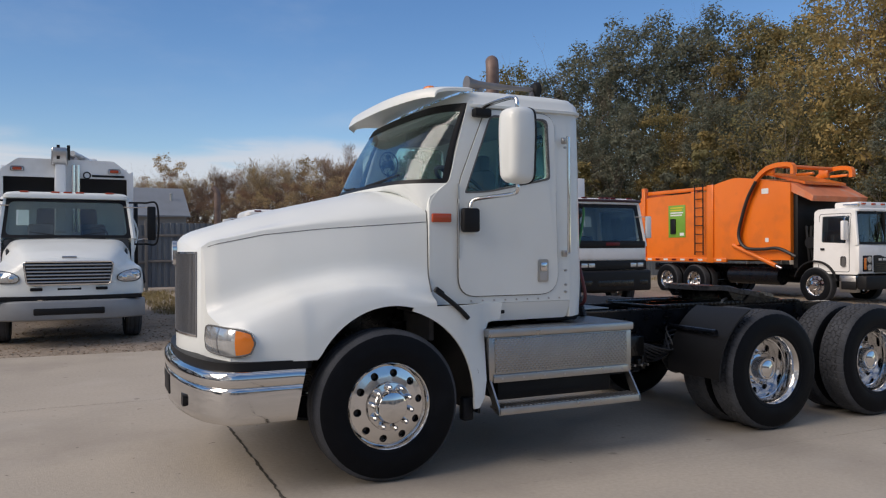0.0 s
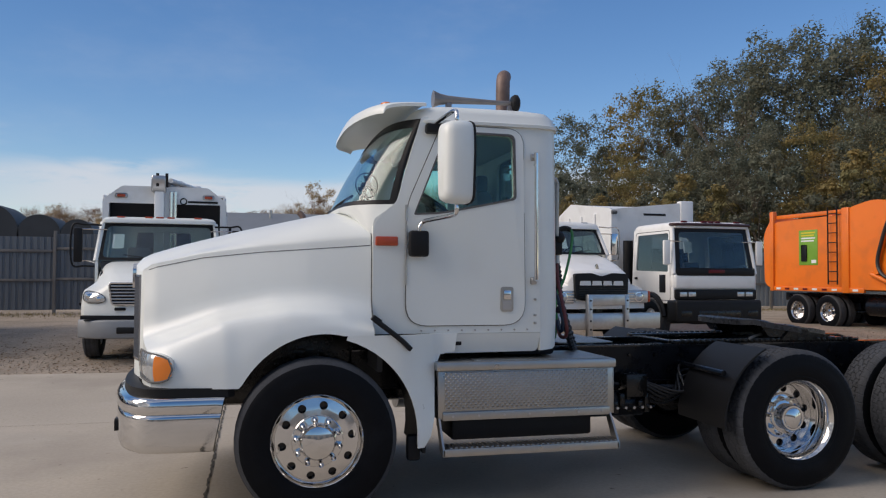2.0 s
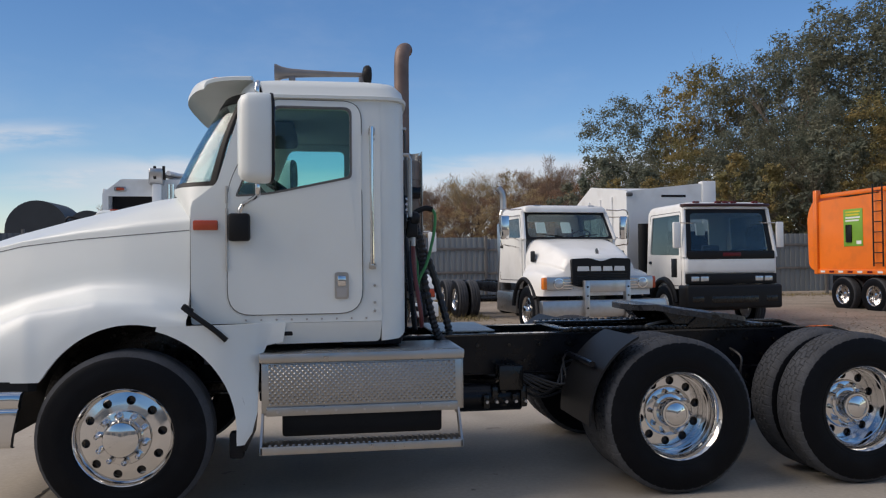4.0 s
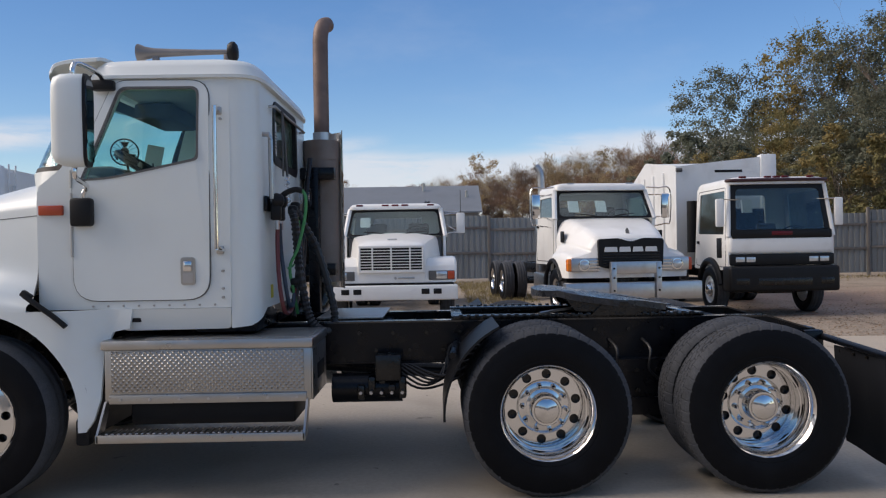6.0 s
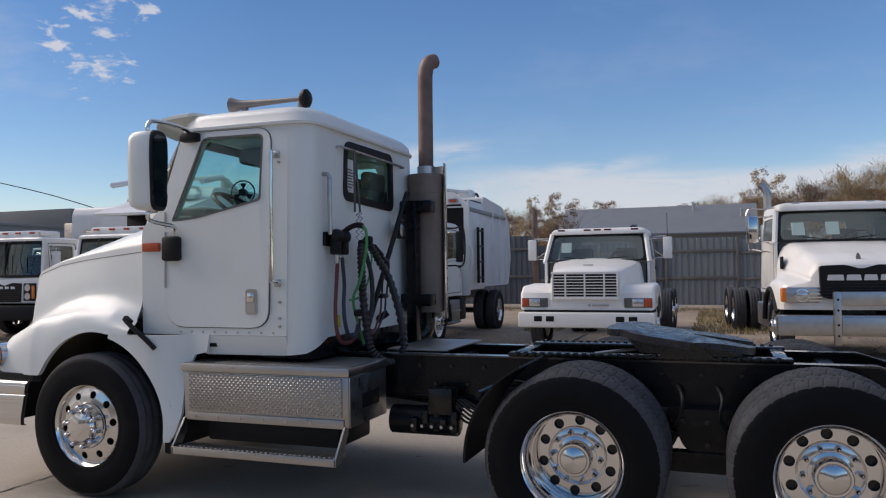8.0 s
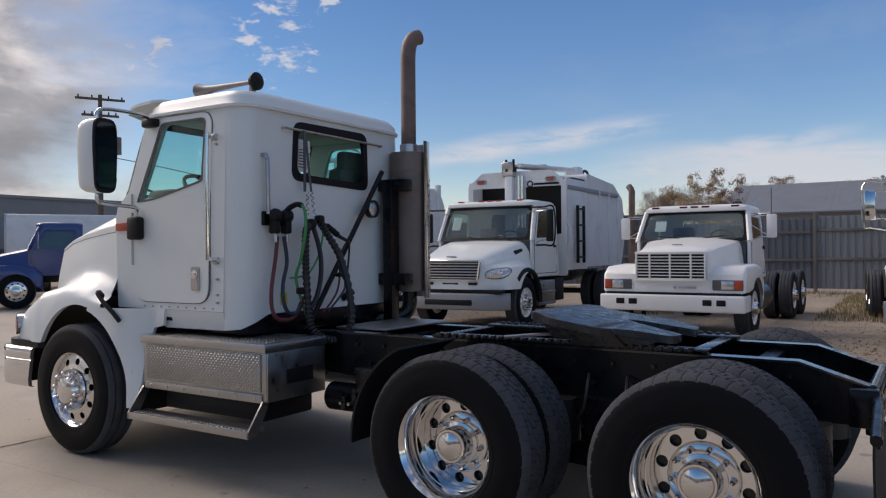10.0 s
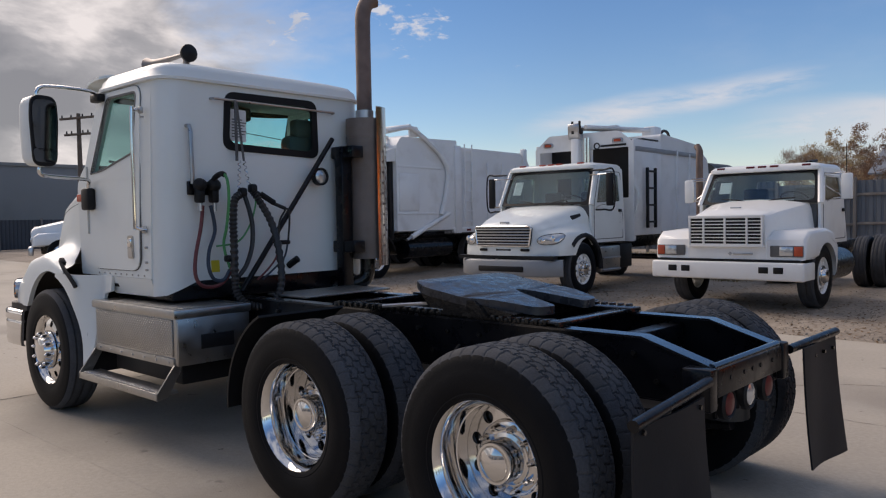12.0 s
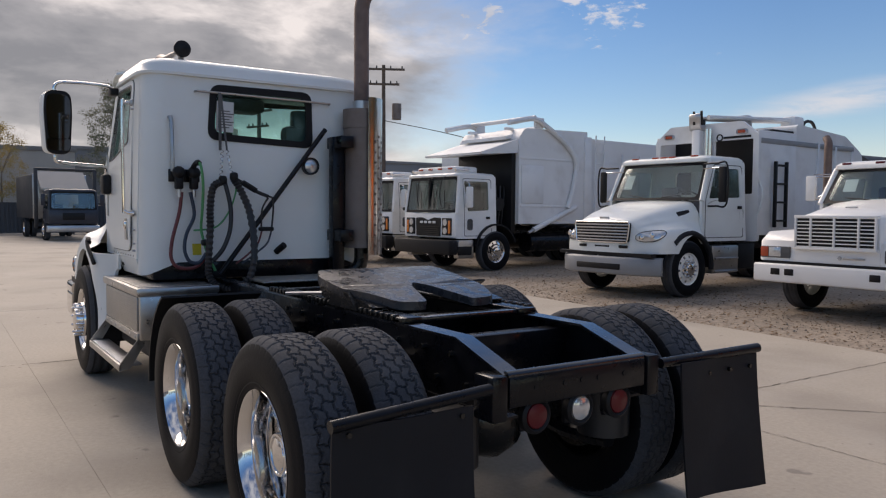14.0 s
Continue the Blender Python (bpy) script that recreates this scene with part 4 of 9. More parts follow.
part("emblem", prism(B(), rounded([(-0.038, 1.46), (0.038, 1.46), (0.034, 1.60), (0.0, 1.645), (-0.034, 1.60)], 0.012), "x", gx(0.0) - 0.028, gx(0.0) + 0.02), CHROME, tractor, "chrome hood emblem")

# headlights wrap the front corners
LAMP_LINE = smooth_path([(nose_x(0.64) - 0.004, 0.64, 0), (nose_x(0.70) - 0.004, 0.70, 0), (nose_x(0.80) - 0.004, 0.80, 0), (nose_x(0.90) - 0.004, 0.90, 0), (-1.015, 1.0, 0), (-0.955, 1.055, 0), (-0.88, 1.092, 0)], 5)


def lamp_at(u, v, lift, side):
    """A teardrop lens: u along the corner's line, v from its lower edge up."""
    t = u * (len(LAMP_LINE) - 1)
    k = min(int(t), len(LAMP_LINE) - 2)
    p, d = LAMP_LINE[k].lerp(LAMP_LINE[k + 1], t - k), (LAMP_LINE[k + 1] - LAMP_LINE[k]).normalized()
    n = Vector((-d.y, d.x, 0))
    half = 0.085 * (1 - abs(2 * u - 1) ** 4.5) ** 0.5 + 0.004
    w = 2 * v - 1
    p = p + n * (lift + 0.022 * (1 - w * w) * math.sin(math.pi * u))
    return (p.x, p.y * side, 0.985 + 0.012 * (0.5 - u) + half * w)


for side in (-1, 1):
    hl = part("headlight", sheet(B(), lambda u, v: lamp_at(u, v, 0.010, side), 24, 10, lambda u, v: lamp_at(u, v, -0.05, side)), LAMP, tractor, "clear wraparound headlight")
    part("turn_signal", sheet(B(), lambda u, v: lamp_at(0.76 + 0.22 * u, 0.05 + v * 0.9, 0.0125, side), 12, 8, lambda u, v: lamp_at(0.76 + 0.22 * u, 0.05 + v * 0.9, 0.0, side)), AMBER, hl, "amber turn signal lens")
    part("lamp_divider", sheet(B(), lambda u, v: lamp_at(0.47 + 0.02 * u, 0.04 + v * 0.92, 0.0125, side), 2, 8, lambda u, v: lamp_at(0.47 + 0.02 * u, 0.04 + v * 0.92, 0.0, side)), DULL, hl)
    pts = [Vector(lamp_at(u, v, 0.010, side)) for u, v in [(k / 16, 0) for k in range(17)] + [(1 - k / 16, 1) for k in range(17)]]
    part("gasket", tube(B(), pts + pts[:1], 0.006, 6, smooth=False), SEAM, hl)

# chrome bumper: a wrapped strip with a stepped upper lip
def bumper_plan(u):
    """u from -1 to 1 across the truck: a point on the bumper's outer line."""
    a = abs(u)
    pts = [(-1.315, 0.0), (-1.305, 0.30), (-1.27, 0.62), (-1.205, 0.90), (-1.125, 1.06), (-1.03, 1.135), (-0.87, 1.155), (-0.57, 1.155)]
    q = smooth_path([(x, y, 0) for x, y in pts], 4)
    t = a * (len(q) - 1)
    i = min(int(t), len(q) - 2)
    p = q[i].lerp(q[i + 1], t - i)
    return p.x, math.copysign(p.y, u)


BUMP = [(0.475, 0.035), (0.485, 0.010), (0.54, 0.0), (0.685, 0.0), (0.700, 0.003), (0.708, 0.012), (0.716, 0.003), (0.730, -0.004), (0.790, -0.002), (0.807, 0.012), (0.813, 0.05)]
bm = B()


def bump_at(i, j, inset=0.0):
    u = -1 + 2 * i / 64
    x, y = bumper_plan(u)
    z, d = BUMP[j]
    k = 1 - (d + inset) / 1.3
    slant = 0.20 * (0.813 - z) * abs(u) ** 6
    return ((x * k if abs(y) < 1.1 else x + (d + inset) * 0.2) - slant, y * k, z + 0.012 * min(1.0, abs(u)) * 0)


sheet(bm, lambda u, v: bump_at(round(u * 64), round(v * 10)), 64, 10, lambda u, v: bump_at(round(u * 64), round(v * 10), 0.03))
bumper = part("bumper", bm, CHROME, tractor, "polished chrome wraparound bumper", angle=60)
bm = B()
sheet(bm, lambda u, v: ((lambda p: (p[0] * 0.965, p[1] * 0.965, 0.802 + v * 0.06))(bumper_plan(-1 + 2 * u))), 40, 1, lambda u, v: ((lambda p: (p[0] * 0.9, p[1] * 0.93, 0.802 + v * 0.06))(bumper_plan(-1 + 2 * u))))
part("bumper_filler", bm, PLASTIC, tractor, "black filler strip over the bumper")
part("number_plate", box(B(), -1.3175, -1.30, -0.16, 0.16, 0.54, 0.68, 0.004), PLASTIC, bumper)
for y in (-0.62, 0.62):
    part("tow_hole", prism(B(), rounded([(y - 0.07, 0.54), (y + 0.07, 0.54), (y + 0.07, 0.62), (y - 0.07, 0.62)], 0.02), "x", -1.276, -1.25), PLASTIC, bumper)

# fender skirts behind the front wheels, and the dark liners
for side in (-1, 1):
    arc = [(0.655 * math.cos(radians(a)), 0.515 + 0.655 * math.sin(radians(a))) for a in range(74, -10, -6)]
    outline = arc + [(0.655, 0.43), (0.70, 0.432), (0.745, 0.50), (0.775, 0.62), (0.785, 0.93), (0.83, 1.03), (0.93, 1.05), (0.95, 1.172), (0.19, 1.172)]
    out_y = lambda x, z: 1.138 - 0.135 * min(1.0, max(0.0, (x - 0.50) / 0.30)) ** 1.8 * (0.35 + 0.65 * min(1.0, max(0.0, (z - 0.5) / 0.5)))
    bm = panel(B(), outline, [], lambda u, v, d: (u, side * (out_y(u, v) - d), v), 0.025, [0.50, 0.55, 0.60, 0.64, 0.68, 0.72, 0.76, 0.80, 0.88])
    part("fender_skirt", bm, WHITE, tractor, "white fender skirt behind the front wheel")
    bm = B()
    sheet(bm, lambda u, v: (0.70 * math.cos(math.radians(180 - 190 * u)), side * (0.45 + v * 0.65), 0.515 + 0.70 * math.sin(math.radians(180 - 190 * u))), 24, 2,
          lambda u, v: (0.72 * math.cos(math.radians(180 - 190 * u)), side * (0.45 + v * 0.65), 0.515 + 0.72 * math.sin(math.radians(180 - 190 * u))))
    part("wheel_liner", bm, PLASTIC, tractor)
    # rubber hood latch strap
    pts = [(0.36, 1.155 * side, 1.275), (0.44, 1.16 * side, 1.215), (0.53, 1.15 * side, 1.145), (0.60, 1.14 * side, 1.08)]
    part("hood_latch", tube(B(), pts, 0.017, 8), PLASTIC, tractor, "black rubber hood latch")
    part("latch_block", box(B(), -0.035, 0.035, -0.02, 0.02, -0.02, 0.02, 0.008, m=pose(0.37, 1.145 * side, 1.275, 0, 35, 0)), PLASTIC, tractor)
    part("flap", box(B(), 0.60, 0.69, side * 1.02 - 0.03, side * 1.02 + 0.05, 0.33, 0.50, 0.02), FLAP, tractor, "short black rubber flap")

# ---- cab shell ----


def side_y(z):
    return 1.0 - 0.055 * max(0.0, (z - 1.95) / 0.7) ** 1.3 - 0.02 * max(0.0, (1.35 - z) / 0.25)


SIDE = rounded([(0.365, 1.17, 0.02), (1.56, 1.17, 0.0), (1.56, 2.66, 0.0), (0.705, 2.66, 0.03), (0.525, 2.06, 0.03), (0.43, 1.985, 0.06), (0.365, 1.90, 0.05)], 0.02)
WINDOW = rounded([(0.652, 1.985, 0.02), (0.84, 1.998, 0.1), (1.36, 2.108, 0.03), (1.362, 2.548, 0.05), (0.885, 2.552, 0.05)], 0.03)
DOOR = rounded([(0.592, 1.225, 0.15), (1.435, 1.225, 0.15), (1.435, 2.60, 0.12), (0.845, 2.605, 0.08), (0.592, 2.03, 0.10)], 0.1, 6)
DOOR_GAP = rounded([(0.586, 1.219, 0.155), (1.441, 1.219, 0.155), (1.441, 2.606, 0.125), (0.841, 2.611, 0.085), (0.586, 2.031, 0.105)], 0.1, 6)
SILL = rounded([(0.84, 1.168, 0.01), (1.56, 1.168, 0.01), (1.55, 1.035, 0.03), (0.87, 1.03, 0.03)], 0.02)
for side in (-1, 1):
    put = lambda off: (lambda u, v, d: (u, side * (side_y(v) + off - d), v))
    shell = part("cab_side", panel(B(), SIDE, [WINDOW], put(0.0), 0.045), WHITE, tractor, "white cab side")
    part("door_gap", panel(B(), DOOR_GAP, [WINDOW], put(0.003), 0.01), SEAM, shell)
    door = part("door", panel(B(), DOOR, [WINDOW], put(0.010), 0.02), WHITE, tractor, "closed white cab door")
    part("window_seal", panel(B(), [(x, z) for x, z in rounded([(0.638, 1.972, 0.02), (0.84, 1.984, 0.1), (1.374, 2.095, 0.03), (1.376, 2.562, 0.05), (0.876, 2.566, 0.05)], 0.03)], [WINDOW], put(0.013), 0.03), SEAM, door)
    pane = part("window_pane", panel(B(), WINDOW, [], put(-0.018), 0.006), GLASS, door, "green-tinted door window")
    pane.visible_shadow = False
    # lower door edge crease, latch pull, hinge strip, step light
    part("latch_plate", panel(B(), rounded([(1.258, 1.316), (1.348, 1.316), (1.348, 1.488), (1.258, 1.488)], 0.02), [], put(0.015), 0.02), ALU, door, "recessed metal door latch")
    part("latch_paddle", box(B(), 1.275, 1.33, side * 1.016 - 0.012, side * 1.016 + 0.012, 1.40, 1.466, 0.008), CHROME, door)
    part("latch_well", panel(B(), rounded([(1.272, 1.33), (1.334, 1.33), (1.334, 1.39), (1.272, 1.39)], 0.01), [], put(0.018), 0.01), DULL, door)
    part("door_hinge", tube(B(), [(0.588, side * 1.014, z) for z in (1.50, 1.70, 1.90)], 0.008, 8), ALU, door)
    part("door_hinge", tube(B(), [(0.588, side * 1.014, z) for z in (1.93, 1.99, 2.04)], 0.008, 8), ALU, door)
    part("side_marker", box(B(), 0.382, 0.532, side * 1.0 - 0.02, side * 1.0 + 0.022, 1.762, 1.824, 0.008), MARKER, tractor, "orange-red side marker light")
    part("sill_panel", panel(B(), SILL, [], lambda u, v, d: (u, side * (0.985 - (1.155 - v) * 0.35 - d), v), 0.04), WHITE, tractor, "white sill panel under the door")
    part("sill_light", box(B(), 0.92, 0.99, side * 0.955 - 0.015, side * 0.955 + 0.012, 1.085, 1.125, 0.006), PLASTIC, tractor)
    for k in range(9):
        part("rivet", cyl(B(), (0.70 + k * 0.095, side * 0.985, 1.19), (0.70 + k * 0.095, side * 0.992, 1.19), 0.007, 6), ALU, shell)
    for z in (1.235, 1.29, 1.40, 2.35):
        part("rivet", cyl(B(), (1.515, side * 0.985, z), (1.515, side * 1.006, z), 0.009, 6), ALU, shell)
    # grab rail behind the door
    part("grab_rail", tube(B(), [(1.498, side * 1.0, 2.40), (1.498, side * 1.05, 2.395), (1.498, side * 1.065, 2.36), (1.498, side * 1.065, 1.60), (1.498, side * 1.06, 1.555), (1.512, side * 1.03, 1.535), (1.52, side * 0.99, 1.53)], 0.0135, 10, 4), CHROME, tractor, "chrome grab rail beside the door")
    for z in (2.40, 1.53):
        part("rail_foot", box(B(), 1.48, 1.525, side * 1.0 - 0.012, side * 1.0 + 0.014, z - 0.025, z + 0.025, 0.008), ALU, tractor)

# rear wall, bent round both corners
RAD = 0.165
STRAIGHT = 2 * (1.0 - RAD)
ARC = math.pi / 2 * RAD
SPREAD = STRAIGHT + 2 * ARC


def back_at(u, v, d):
    """u runs along the rear wall from the driver's side."""
    in_ = 0.055 * max(0.0, (v - 1.95) / 0.7) ** 1.3 + 0.02 * max(0.0, (1.35 - v) / 0.25)
    r = RAD - d
    if u < ARC:
        a = u / RAD
        x, y = 1.56 + r * math.sin(a), -(1.0 - RAD) - r * math.cos(a)
    elif u > ARC + STRAIGHT:
        a = (SPREAD - u) / RAD
        x, y = 1.56 + r * math.sin(a), (1.0 - RAD) + r * math.cos(a)
    else:
        x, y = 1.56 + r, -(1.0 - RAD) + (u - ARC)
    return (x, y * (1 - in_), v)


U = lambda y: ARC + (1.0 - RAD) + y
REARWIN = rounded([(U(-0.45), 2.15), (U(0.42), 2.12), (U(0.425), 2.55), (U(-0.44), 2.545)], 0.08, 5)
cuts = [ARC * k / 6 for k in range(1, 7)] + [SPREAD - ARC * k / 6 for k in range(1, 7)]
bm = panel(B(), [(0, 1.04), (ARC * 0.5, 1.05), (ARC + 0.12, 1.145), (SPREAD - ARC - 0.12, 1.145), (SPREAD - ARC * 0.5, 1.05), (SPREAD, 1.04), (SPREAD, 2.66), (0, 2.66)], [REARWIN], back_at, 0.045, cuts)
rear_wall = part("cab_back", bm, WHITE, tractor, "white cab rear wall", angle=50)
seal = rounded([(U(-0.475), 2.125), (U(0.445), 2.095), (U(0.45), 2.575), (U(-0.465), 2.57)], 0.09, 5)
part("window_seal", panel(B(), seal, [rounded([(U(-0.42), 2.18), (U(0.39), 2.15), (U(0.395), 2.52), (U(-0.41), 2.515)], 0.07, 5)], lambda u, v, d: (lambda p: (p[0] + 0.008, p[1], p[2]))(back_at(u, v, d)), 0.03), PLASTIC, rear_wall, "black rear window frame")
pane = part("window_pane", panel(B(), REARWIN, [], lambda u, v, d: (lambda p: (p[0] - 0.02, p[1], p[2]))(back_at(u, v, d)), 0.006), GLASS, rear_wall, "green-tinted rear window")
pane.visible_shadow = False
part("window_rail", tube(B(), [(1.71, -0.57, 2.50), (1.765, -0.56, 2.50), (1.765, 0.59, 2.49), (1.71, 0.60, 2.49)], 0.010, 8, smooth=False), ALU, rear_wall)
part("notice", panel(B(), rounded([(U(-0.40), 2.20), (U(-0.255), 2.195), (U(-0.255), 2.44), (U(-0.40), 2.445)], 0.01), [], lambda u, v, d: (lambda p: (p[0] + 0.004 - 0.02, p[1], p[2]))(back_at(u, v, d)), 0.004), PAPER, rear_wall, "white notice in the rear window")
for k in range(7):
    part("notice_line", panel(B(), [(U(-0.385), 2.23 + k * 0.022), (U(-0.29 + 0.02 * (k % 3)), 2.228 + k * 0.022), (U(-0.29 + 0.02 * (k % 3)), 2.236 + k * 0.022), (U(-0.385), 2.238 + k * 0.022)], [], lambda u, v, d: (lambda p: (p[0] + 0.007 - 0.02, p[1], p[2]))(back_at(u, v, d)), 0.002), SEAM, rear_wall)
part("yellow_label", panel(B(), rounded([(U(-0.60), 1.20), (U(-0.53), 1.20), (U(-0.53), 1.29), (U(-0.60), 1.29)], 0.005), [], lambda u, v, d: (lambda p: (p[0] + 0.003, p[1], p[2]))(back_at(u, v, d)), 0.003), YELLOW, rear_wall, "small yellow warning label")
part("work_lamp", lathe(B(), [(0.05, 0.0), (0.062, -0.02), (0.062, -0.06), (0.05, -0.07), (0.0, -0.072)], 18), LAMP, rear_wall, "round black-rimmed work lamp").matrix_basis = pose(1.765, 0.38, 1.94, 0, 0, 90)
part("lamp_rim", lathe(B(), [(0.060, -0.03), (0.074, -0.03), (0.074, -0.078), (0.060, -0.075)], 18, closed_profile=True), PLASTIC, rear_wall).matrix_basis = pose(1.765, 0.38, 1.94, 0, 0, 90)
part("cab_skirt", box(B(), 1.30, 1.705, -0.90, 0.90, 1.0, 1.17, 0.03), BLACK, tractor, "black cab rear skirt")
part("cab_floor", box(B(), 0.36, 1.66, -0.93, 0.93, 1.10, 1.16, 0.01), INTERIOR, tractor)
part("firewall", box(B(), 0.42, 0.46, -0.86, 0.86, 0.9, 1.86, 0.01), INTERIOR, tractor)

# roof: a rounded cap
def roof_ring(inset, z, n=56, grow=0.0):
    cx, hx, hy = 1.19, 0.555 + grow - inset, 0.965 + grow - inset
    out = []
    for i in range(n):
        a = 2 * math.pi * i / n
        c, s = math.cos(a), math.sin(a)
        e = 0.24
        x, y = cx + hx * math.copysign(abs(c) ** e, c), hy * math.copysign(abs(s) ** e, s)
        out.append((x, y, z))
    return out


bm = B()
skin(bm, [roof_ring(0.03, 2.61), roof_ring(0.0, 2.615, grow=0.012), roof_ring(0.0, 2.635, grow=0.014), roof_ring(0.0, 2.645, grow=0.0), roof_ring(0.01, 2.69), roof_ring(0.05, 2.735), roof_ring(0.14, 2.762), roof_ring(0.32, 2.776)])
part("roof", bm, WHITE, tractor, "white rounded cab roof", angle=50)

# windscreen: curved glass in a black border, set between white pillars
def screen(u, v, d=0.0):
    y = (u - 0.5) * 2
    w = lerp_in(v, (0, 1), (0.985, 0.935))
    x0 = 0.17 + 0.07 * abs(y) ** 2 + 0.275 * abs(y) ** 9
    x1 = 0.50 + 0.05 * abs(y) ** 2 + 0.145 * abs(y) ** 7
    bow = 0.02 * math.sin(math.pi * v)
    return (x0 + (x1 - x0) * v - bow + d, y * w * (1 - 0.0), 2.045 + v * 0.60)


pane = part("windscreen", sheet(B(), lambda u, v: screen(0.004 + 0.992 * u, v, 0.004), 48, 10, lambda u, v: screen(0.004 + 0.992 * u, v, 0.012)), GLASS_WIND, tractor, "curved tinted windscreen")
pane.visible_shadow = False
frame_bm = B()
for u0, u1, v0, v1 in ((0.0, 0.008, 0, 1), (0.992, 1.0, 0, 1), (0.006, 0.994, 0, 0.05), (0.006, 0.994, 0.90, 1)):
    sheet(frame_bm, lambda u, v: screen(u0 + (u1 - u0) * u, v0 + (v1 - v0) * v, -0.002), 40, 8, lambda u, v: screen(u0 + (u1 - u0) * u, v0 + (v1 - v0) * v, 0.016))
part("windscreen_border", frame_bm, PLASTIC, tractor, "black windscreen border")
for side in (-1, 1):
    part("wiper", tube(B(), [(0.19, side * 0.15, 2.075), (0.20, side * 0.40, 2.085), (0.26, side * 0.68, 2.12)], 0.011, 6), PLASTIC, tractor, "black wiper arm")
# the cowl carries the hood's line up to the glass
def cowl(u, v, d=0.0):
    a = Vector(hood_point(1.0, (u - 0.5) * 0.86))
    q = Vector(screen(u, 0.0, -0.006))
    q.z = min(q.z, 2.05)
    p = a.lerp(q, v)
    return (p.x, p.y, p.z + 0.012 * math.sin(math.pi * v) - d)


part("cowl", sheet(B(), cowl, 28, 6, lambda u, v: cowl(u, v, 0.03)), WHITE, tractor, "white cowl under the windscreen", angle=60)
pts = [Vector(hood_point(0.998, v)) + Vector((0.002, 0, 0.002)) for v in np.linspace(-0.40, 0.40, 30)]
part("hood_seam", tube(B(), pts, 0.004, 6, smooth=False), SEAM, hood)

for side in (-1, 1):
    edge = [(0.36, 1.74), (0.36, 1.90), (0.372, 1.945), (0.425, 1.985), (0.50, 2.04), (0.53, 2.075)]
    def cheek(u, v, d=0.0):
        t = u * (len(edge) - 1)
        k = min(int(t), len(edge) - 2)
        x, z = (edge[k][m] + (edge[k + 1][m] - edge[k][m]) * (t - k) for m in (0, 1))
        return (x + 0.004 + d, side * (0.992 - 0.10 * v), z - 0.06 * v)
    part("cowl_cheek", sheet(B(), cheek, 15, 2, lambda u, v: cheek(u, v, 0.02)), WHITE, tractor)

# sun visor with five marker lamps
def visor(u, v, d=0.0):
    y = (u - 0.5) * 2
    a = abs(y)
    depth = 0.49 * (1 - 0.40 * a ** 3.5)
    fall = 1 - max(0.0, 1 - v ** 2.6) ** (1 / 2.6)
    z = 2.798 - 0.018 * a * a - 0.120 * fall * (1 - 0.5 * a ** 4) - 0.03 * a ** 12
    return (0.735 - depth * v + 0.012 * d, y * (0.955 - 0.02 * v), z - d)


vis = part("sun_visor", sheet(B(), visor, 40, 18, lambda u, v: visor(u, v, 0.022)), WHITE, tractor, "white sun visor over the windscreen", angle=50)
for y in (-0.72, -0.22, 0.0, 0.22, 0.72):
    at = 0.5 + y / 1.88
    p = Vector(visor(at, 0.60))
    du, dv = (Vector(visor(at + 0.01, 0.60)) - p).normalized(), (Vector(visor(at, 0.62)) - p).normalized()
    up = du.cross(dv).normalized()
    up = up if up.z > 0 else -up
    lamp = part("marker_lamp", lathe(B(), [(0.040, 0.004), (0.038, -0.006), (0.030, -0.014), (0.014, -0.019), (0.0, -0.020)], 16), AMBER, vis, "amber marker lamp")
    side_v = up.cross(du)
    lamp.matrix_basis = Matrix(((du.x * 1.35, -up.x, side_v.x, p.x), (du.y * 1.35, -up.y, side_v.y, p.y), (du.z * 1.35, -up.z, side_v.z, p.z), (0, 0, 0, 1)))

# cab inside
for y in (-0.48, 0.48):
    b = B()
    box(b, 1.0, 1.46, y - 0.24, y + 0.24, 1.45, 1.62, 0.05)
    box(b, 1.44, 1.60, y - 0.24, y + 0.24, 1.55, 2.06 if y < 0 else 2.30, 0.06)
    box(b, 1.47, 1.58, y - 0.15, y + 0.15, 2.05 if y < 0 else 2.28, 2.12 if y < 0 else 2.44, 0.03)
    part("seat", b, INTERIOR, tractor, "dark grey cab seat")
    part("seat_base", box(B(), 1.05, 1.42, y - 0.18, y + 0.18, 1.16, 1.45, 0.02), INTERIOR, tractor)
part("dashboard", box(B(), 0.42, 0.70, -0.86, 0.86, 1.65, 2.03, 0.06), INTERIOR, tractor, "dark dashboard")
wheel_ring = lathe(B(), [(0.225 + 0.016 * math.cos(a), 0.016 * math.sin(a)) for a in np.linspace(0, 2 * math.pi, 9)[:-1]], 28, closed_profile=True)
for a in (90, 210, 330):
    cyl(wheel_ring, (0, 0, 0), (0.22 * math.cos(radians(a)), 0, 0.22 * math.sin(radians(a))), 0.014, 6)
cyl(wheel_ring, (0, -0.03, 0), (0, 0.03, 0), 0.07, 14)
part("steering_wheel", wheel_ring, PLASTIC, tractor, "black steering wheel").matrix_basis = pose(0.86, -0.48, 2.09, -56, 0, 90)
part("headliner", box(B(), 0.72, 1.66, -0.90, 0.90, 2.60, 2.615, 0.005), HEADLINER, tractor, "pale cab headliner")
part("paper", box(B(), -0.065, 0.065, -0.002, 0.002, -0.085, 0.085, m=pose(0.70, 0.10, 2.25, 0, 12, 0)), PAPER, tractor, "grey paper clipped inside the cab")
part("paper_post", cyl(B(), (0.69, 0.10, 2.02), (0.69, 0.10, 2.20), 0.006, 6), PLASTIC, tractor)
